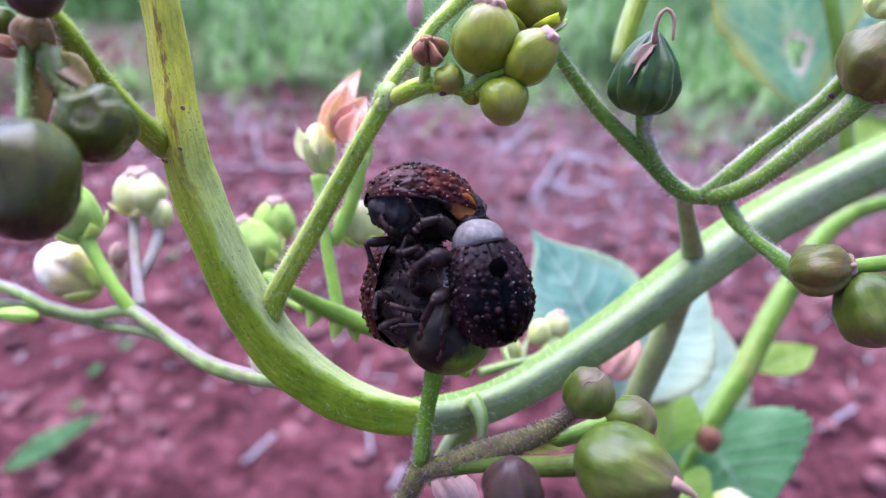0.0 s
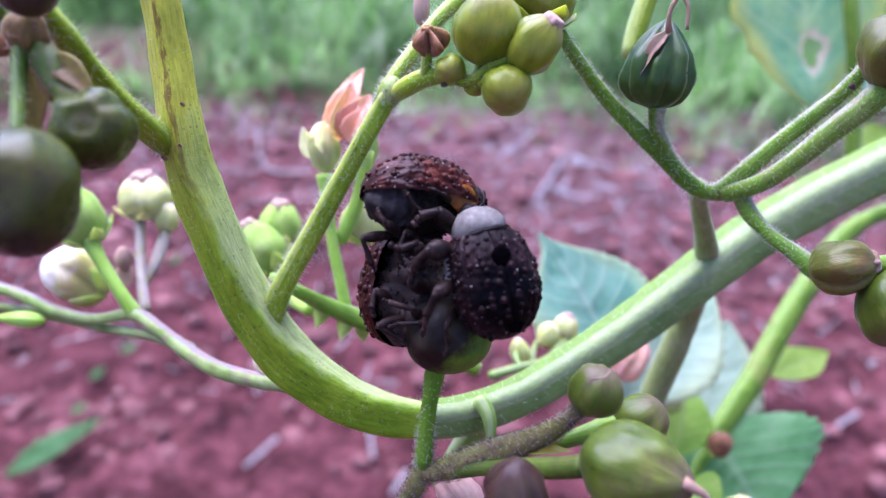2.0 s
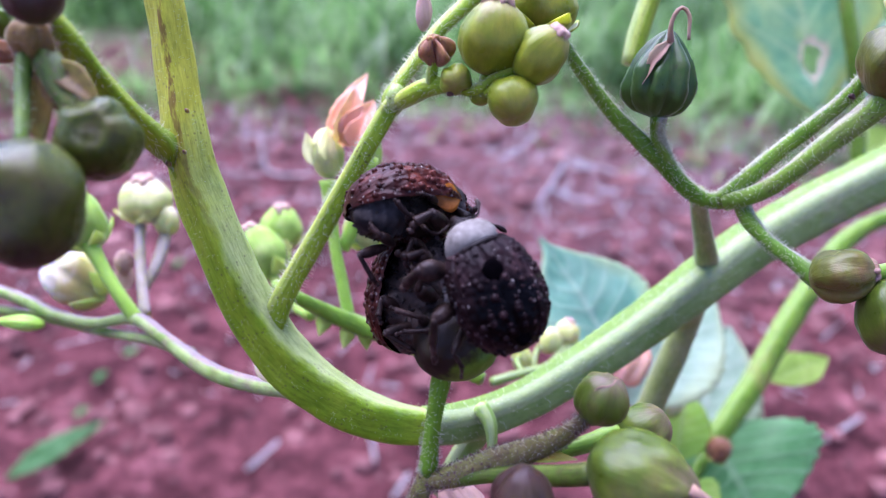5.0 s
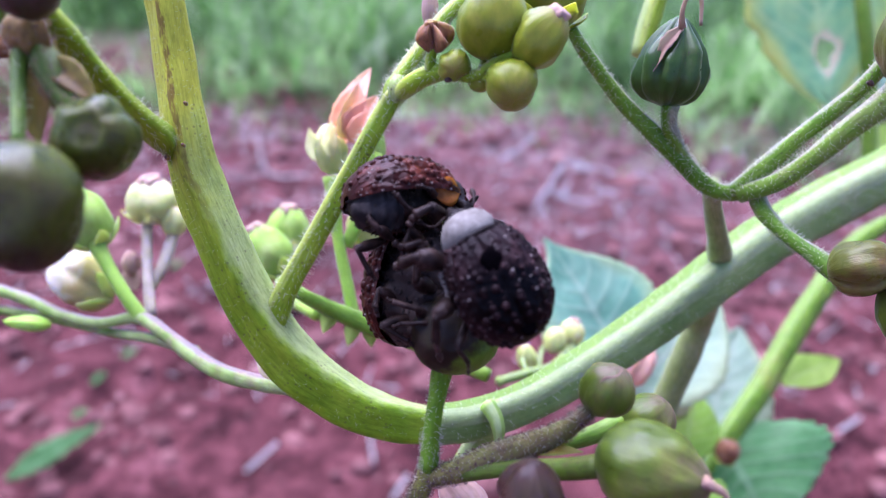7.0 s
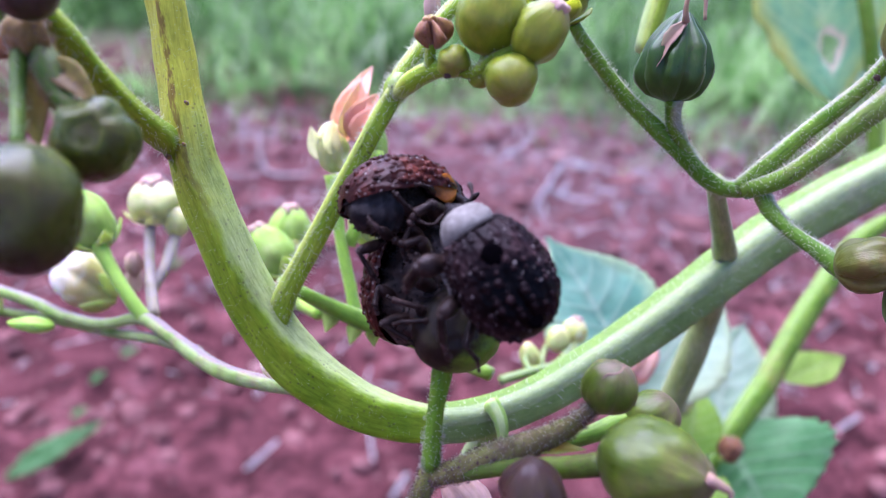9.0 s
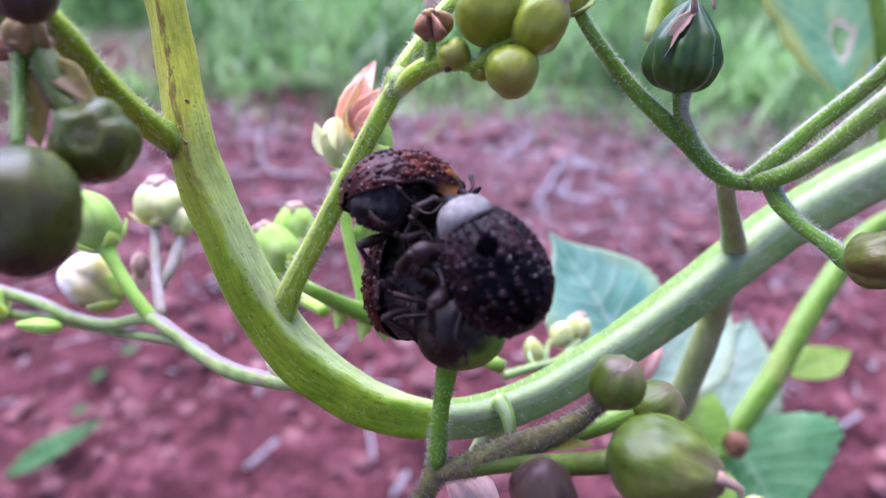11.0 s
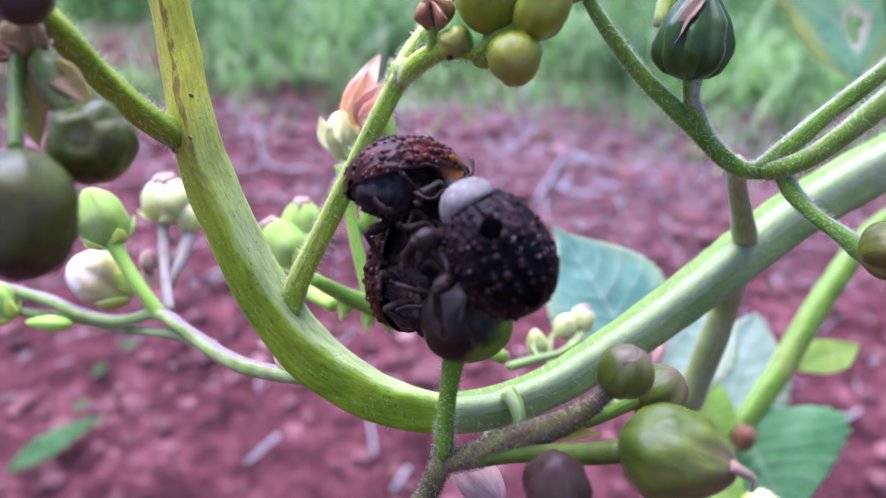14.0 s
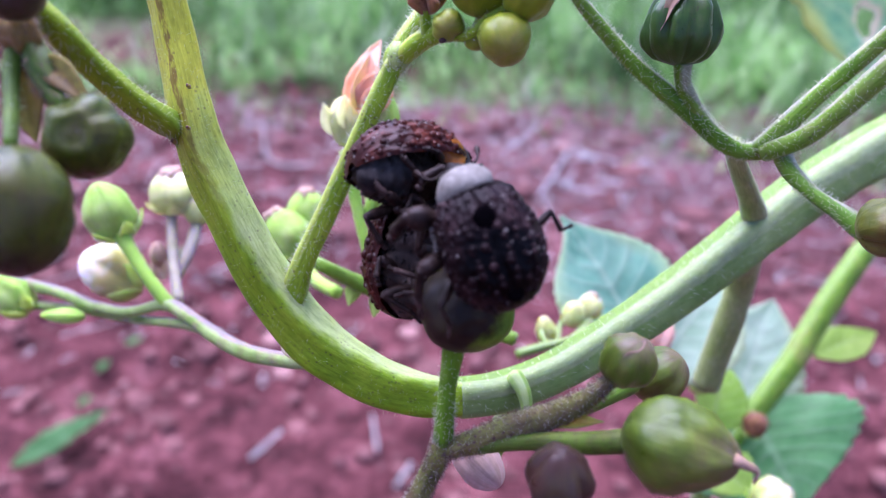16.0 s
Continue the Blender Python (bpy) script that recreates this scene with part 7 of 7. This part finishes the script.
    walk(black, [
        (0, pose(0.00177, 0.02406, 0.33448, -30.00, -0.00, 0.00)), (0.5, pose(0.00173, 0.02390, 0.33470, -29.88, 1.47, -0.78)),
        (1, pose(0.00177, 0.02345, 0.33583, -29.81, -0.51, 0.35)), (1.5, pose(0.00174, 0.02360, 0.33517, -29.78, -1.61, 1.11)),
        (2, pose(0.00175, 0.02333, 0.33559, -29.72, -2.99, 1.89)), (2.5, pose(0.00201, 0.02357, 0.33537, -29.72, -2.99, 2.02)),
        (3, pose(0.00180, 0.02358, 0.33519, -29.61, -0.99, -2.53)), (3.5, pose(0.00188, 0.02293, 0.33541, -28.48, -16.46, 0.41)),
        (4, pose(0.00154, 0.02237, 0.33540, -28.01, -14.40, -3.11)), (6.5, pose(0.00184, 0.02185, 0.33698, -27.06, -24.42, -0.03)),
        (7, pose(0.00167, 0.02156, 0.33672, -27.00, -22.30, -1.31)), (7.5, pose(0.00198, 0.02150, 0.33684, -26.55, -24.72, -1.20)),
        (8, pose(0.00211, 0.02141, 0.33727, -26.52, -26.52, -0.23)), (8.5, pose(0.00162, 0.02112, 0.33702, -26.18, -24.92, -2.31)),
        (9, pose(0.00175, 0.02113, 0.33716, -26.17, -27.06, -1.14)), (11.5, pose(0.00152, 0.02090, 0.33755, -26.58, -22.98, -3.25)),
        (12, pose(0.00153, 0.02084, 0.33769, -26.78, -21.64, -3.95)), (12.5, pose(0.00136, 0.02090, 0.33719, -27.27, -17.40, -6.21)),
        (13, pose(0.00147, 0.02101, 0.33749, -27.01, -20.17, -4.71)), (13.5, pose(0.00159, 0.02118, 0.33750, -26.93, -21.55, -3.95)),
        (14, pose(0.00164, 0.02109, 0.33783, -26.78, -25.16, -1.87)), (14.5, pose(0.00127, 0.02090, 0.33751, -26.98, -22.68, -3.15)),
        (15, pose(0.00150, 0.02102, 0.33772, -26.94, -23.92, -2.35)), (15.5, pose(0.00137, 0.02095, 0.33780, -27.24, -20.65, -4.07)),
        (16, pose(0.00123, 0.02092, 0.33816, -27.62, -17.59, -5.70)),
    ])
    walk(brown, [
        (0, pose(-0.00072, 0.02750, 0.33644, -30.00, -0.00, 0.00)), (0.5, pose(-0.00045, 0.02731, 0.33662, -29.91, 2.98, -1.65)),
        (1, pose(-0.00048, 0.02678, 0.33763, -29.84, 2.26, -1.24)), (1.5, pose(-0.00070, 0.02698, 0.33708, -29.78, 1.22, -0.51)),
        (2, pose(-0.00084, 0.02664, 0.33737, -29.68, -0.70, 0.59)), (2.5, pose(-0.00048, 0.02689, 0.33720, -29.71, 2.58, -1.15)),
        (3, pose(-0.00057, 0.02710, 0.33675, -29.62, 1.01, -0.22)), (3.5, pose(-0.00136, 0.02692, 0.33693, -30.15, -3.47, 9.29)),
        (4, pose(-0.00173, 0.02677, 0.33690, -30.69, -5.05, 12.52)), (6.5, pose(-0.00152, 0.02639, 0.33775, -31.69, -7.26, 16.15)),
        (7, pose(-0.00163, 0.02624, 0.33772, -31.06, -5.36, 14.90)), (7.5, pose(-0.00152, 0.02615, 0.33779, -31.26, -6.11, 15.36)),
        (8, pose(-0.00137, 0.02611, 0.33811, -31.40, -6.60, 15.63)), (8.5, pose(-0.00168, 0.02596, 0.33791, -31.65, -5.66, 17.45)),
        (9, pose(-0.00172, 0.02595, 0.33781, -32.18, -7.13, 18.35)), (11.5, pose(-0.00155, 0.02582, 0.33813, -31.92, -5.67, 17.52)),
        (12, pose(-0.00144, 0.02576, 0.33827, -32.04, -5.72, 17.58)), (12.5, pose(-0.00149, 0.02595, 0.33798, -31.30, -3.00, 15.92)),
        (13, pose(-0.00146, 0.02596, 0.33811, -31.97, -5.18, 17.27)), (13.5, pose(-0.00146, 0.02611, 0.33807, -32.33, -6.17, 17.90)),
        (14, pose(-0.00151, 0.02594, 0.33829, -32.73, -7.21, 18.65)), (14.5, pose(-0.00174, 0.02585, 0.33810, -32.24, -5.48, 17.63)),
        (15, pose(-0.00160, 0.02591, 0.33823, -32.69, -6.79, 18.57)), (15.5, pose(-0.00154, 0.02589, 0.33839, -32.43, -5.78, 18.01)),
        (16, pose(-0.00156, 0.02588, 0.33879, -32.80, -6.72, 18.67)),
    ])
    walk(lower, [
        (0, pose(-0.00168, 0.02662, 0.33291, -30.00, -0.00, 0.00)), (0.5, pose(-0.00171, 0.02643, 0.33311, -29.87, -0.00, 0.06)),
        (1, pose(-0.00171, 0.02588, 0.33405, -29.81, -0.00, 0.06)), (1.5, pose(-0.00167, 0.02609, 0.33352, -29.77, -0.00, 0.19)),
        (2, pose(-0.00175, 0.02576, 0.33381, -29.68, -0.00, 0.19)), (2.5, pose(-0.00162, 0.02600, 0.33362, -29.68, -0.00, 0.32)),
        (3, pose(-0.00167, 0.02621, 0.33317, -29.61, -0.00, 0.35)), (3.5, pose(-0.00160, 0.02608, 0.33331, -29.48, -0.00, 0.39)),
        (4, pose(-0.00156, 0.02603, 0.33337, -29.42, -0.00, 0.39)), (6.5, pose(-0.00166, 0.02549, 0.33411, -29.42, -0.00, 0.32)),
        (7, pose(-0.00160, 0.02545, 0.33426, -29.32, -0.00, 0.26)), (7.5, pose(-0.00156, 0.02537, 0.33437, -29.32, -0.00, 0.26)),
        (8, pose(-0.00152, 0.02525, 0.33454, -29.32, -0.00, 0.23)), (8.5, pose(-0.00160, 0.02523, 0.33457, -29.35, -0.00, 0.26)),
        (9, pose(-0.00157, 0.02521, 0.33445, -29.42, -0.00, 0.23)), (11.5, pose(-0.00152, 0.02507, 0.33479, -29.61, -0.00, 0.26)),
        (12, pose(-0.00151, 0.02499, 0.33490, -29.71, -0.00, 0.26)), (12.5, pose(-0.00129, 0.02522, 0.33470, -29.77, -0.00, 0.26)),
        (13, pose(-0.00136, 0.02518, 0.33473, -29.81, -0.00, 0.26)), (13.5, pose(-0.00132, 0.02529, 0.33463, -29.84, -0.00, 0.26)),
        (14, pose(-0.00146, 0.02511, 0.33484, -29.90, -0.00, 0.32)), (14.5, pose(-0.00153, 0.02511, 0.33483, -29.97, -0.00, 0.39)),
        (15, pose(-0.00151, 0.02511, 0.33484, -30.00, -0.00, 0.48)), (15.5, pose(-0.00160, 0.02507, 0.33497, -30.06, -0.00, 0.55)),
        (16, pose(-0.00162, 0.02503, 0.33534, -30.13, -0.00, 0.58)),
    ])
    for limb, turns in ((far_leg, ((0, 165), (14.7, 165), (15.0, 100), (15.3, 50), (15.6, 12), (16, 0))),
                        (front_leg, ((0, 0), (1.6, 0), (2.1, -6), (2.5, -28), (2.9, -14), (3.4, 6), (6.5, 22), (7.0, 38), (7.6, 26), (8.5, 10), (11.5, 14), (13, 6), (16, 12)))):
        x, y, z = limb.location
        walk(limb, [(t, pose(x, y, z, 0, a, 0)) for t, a in turns])


motions()
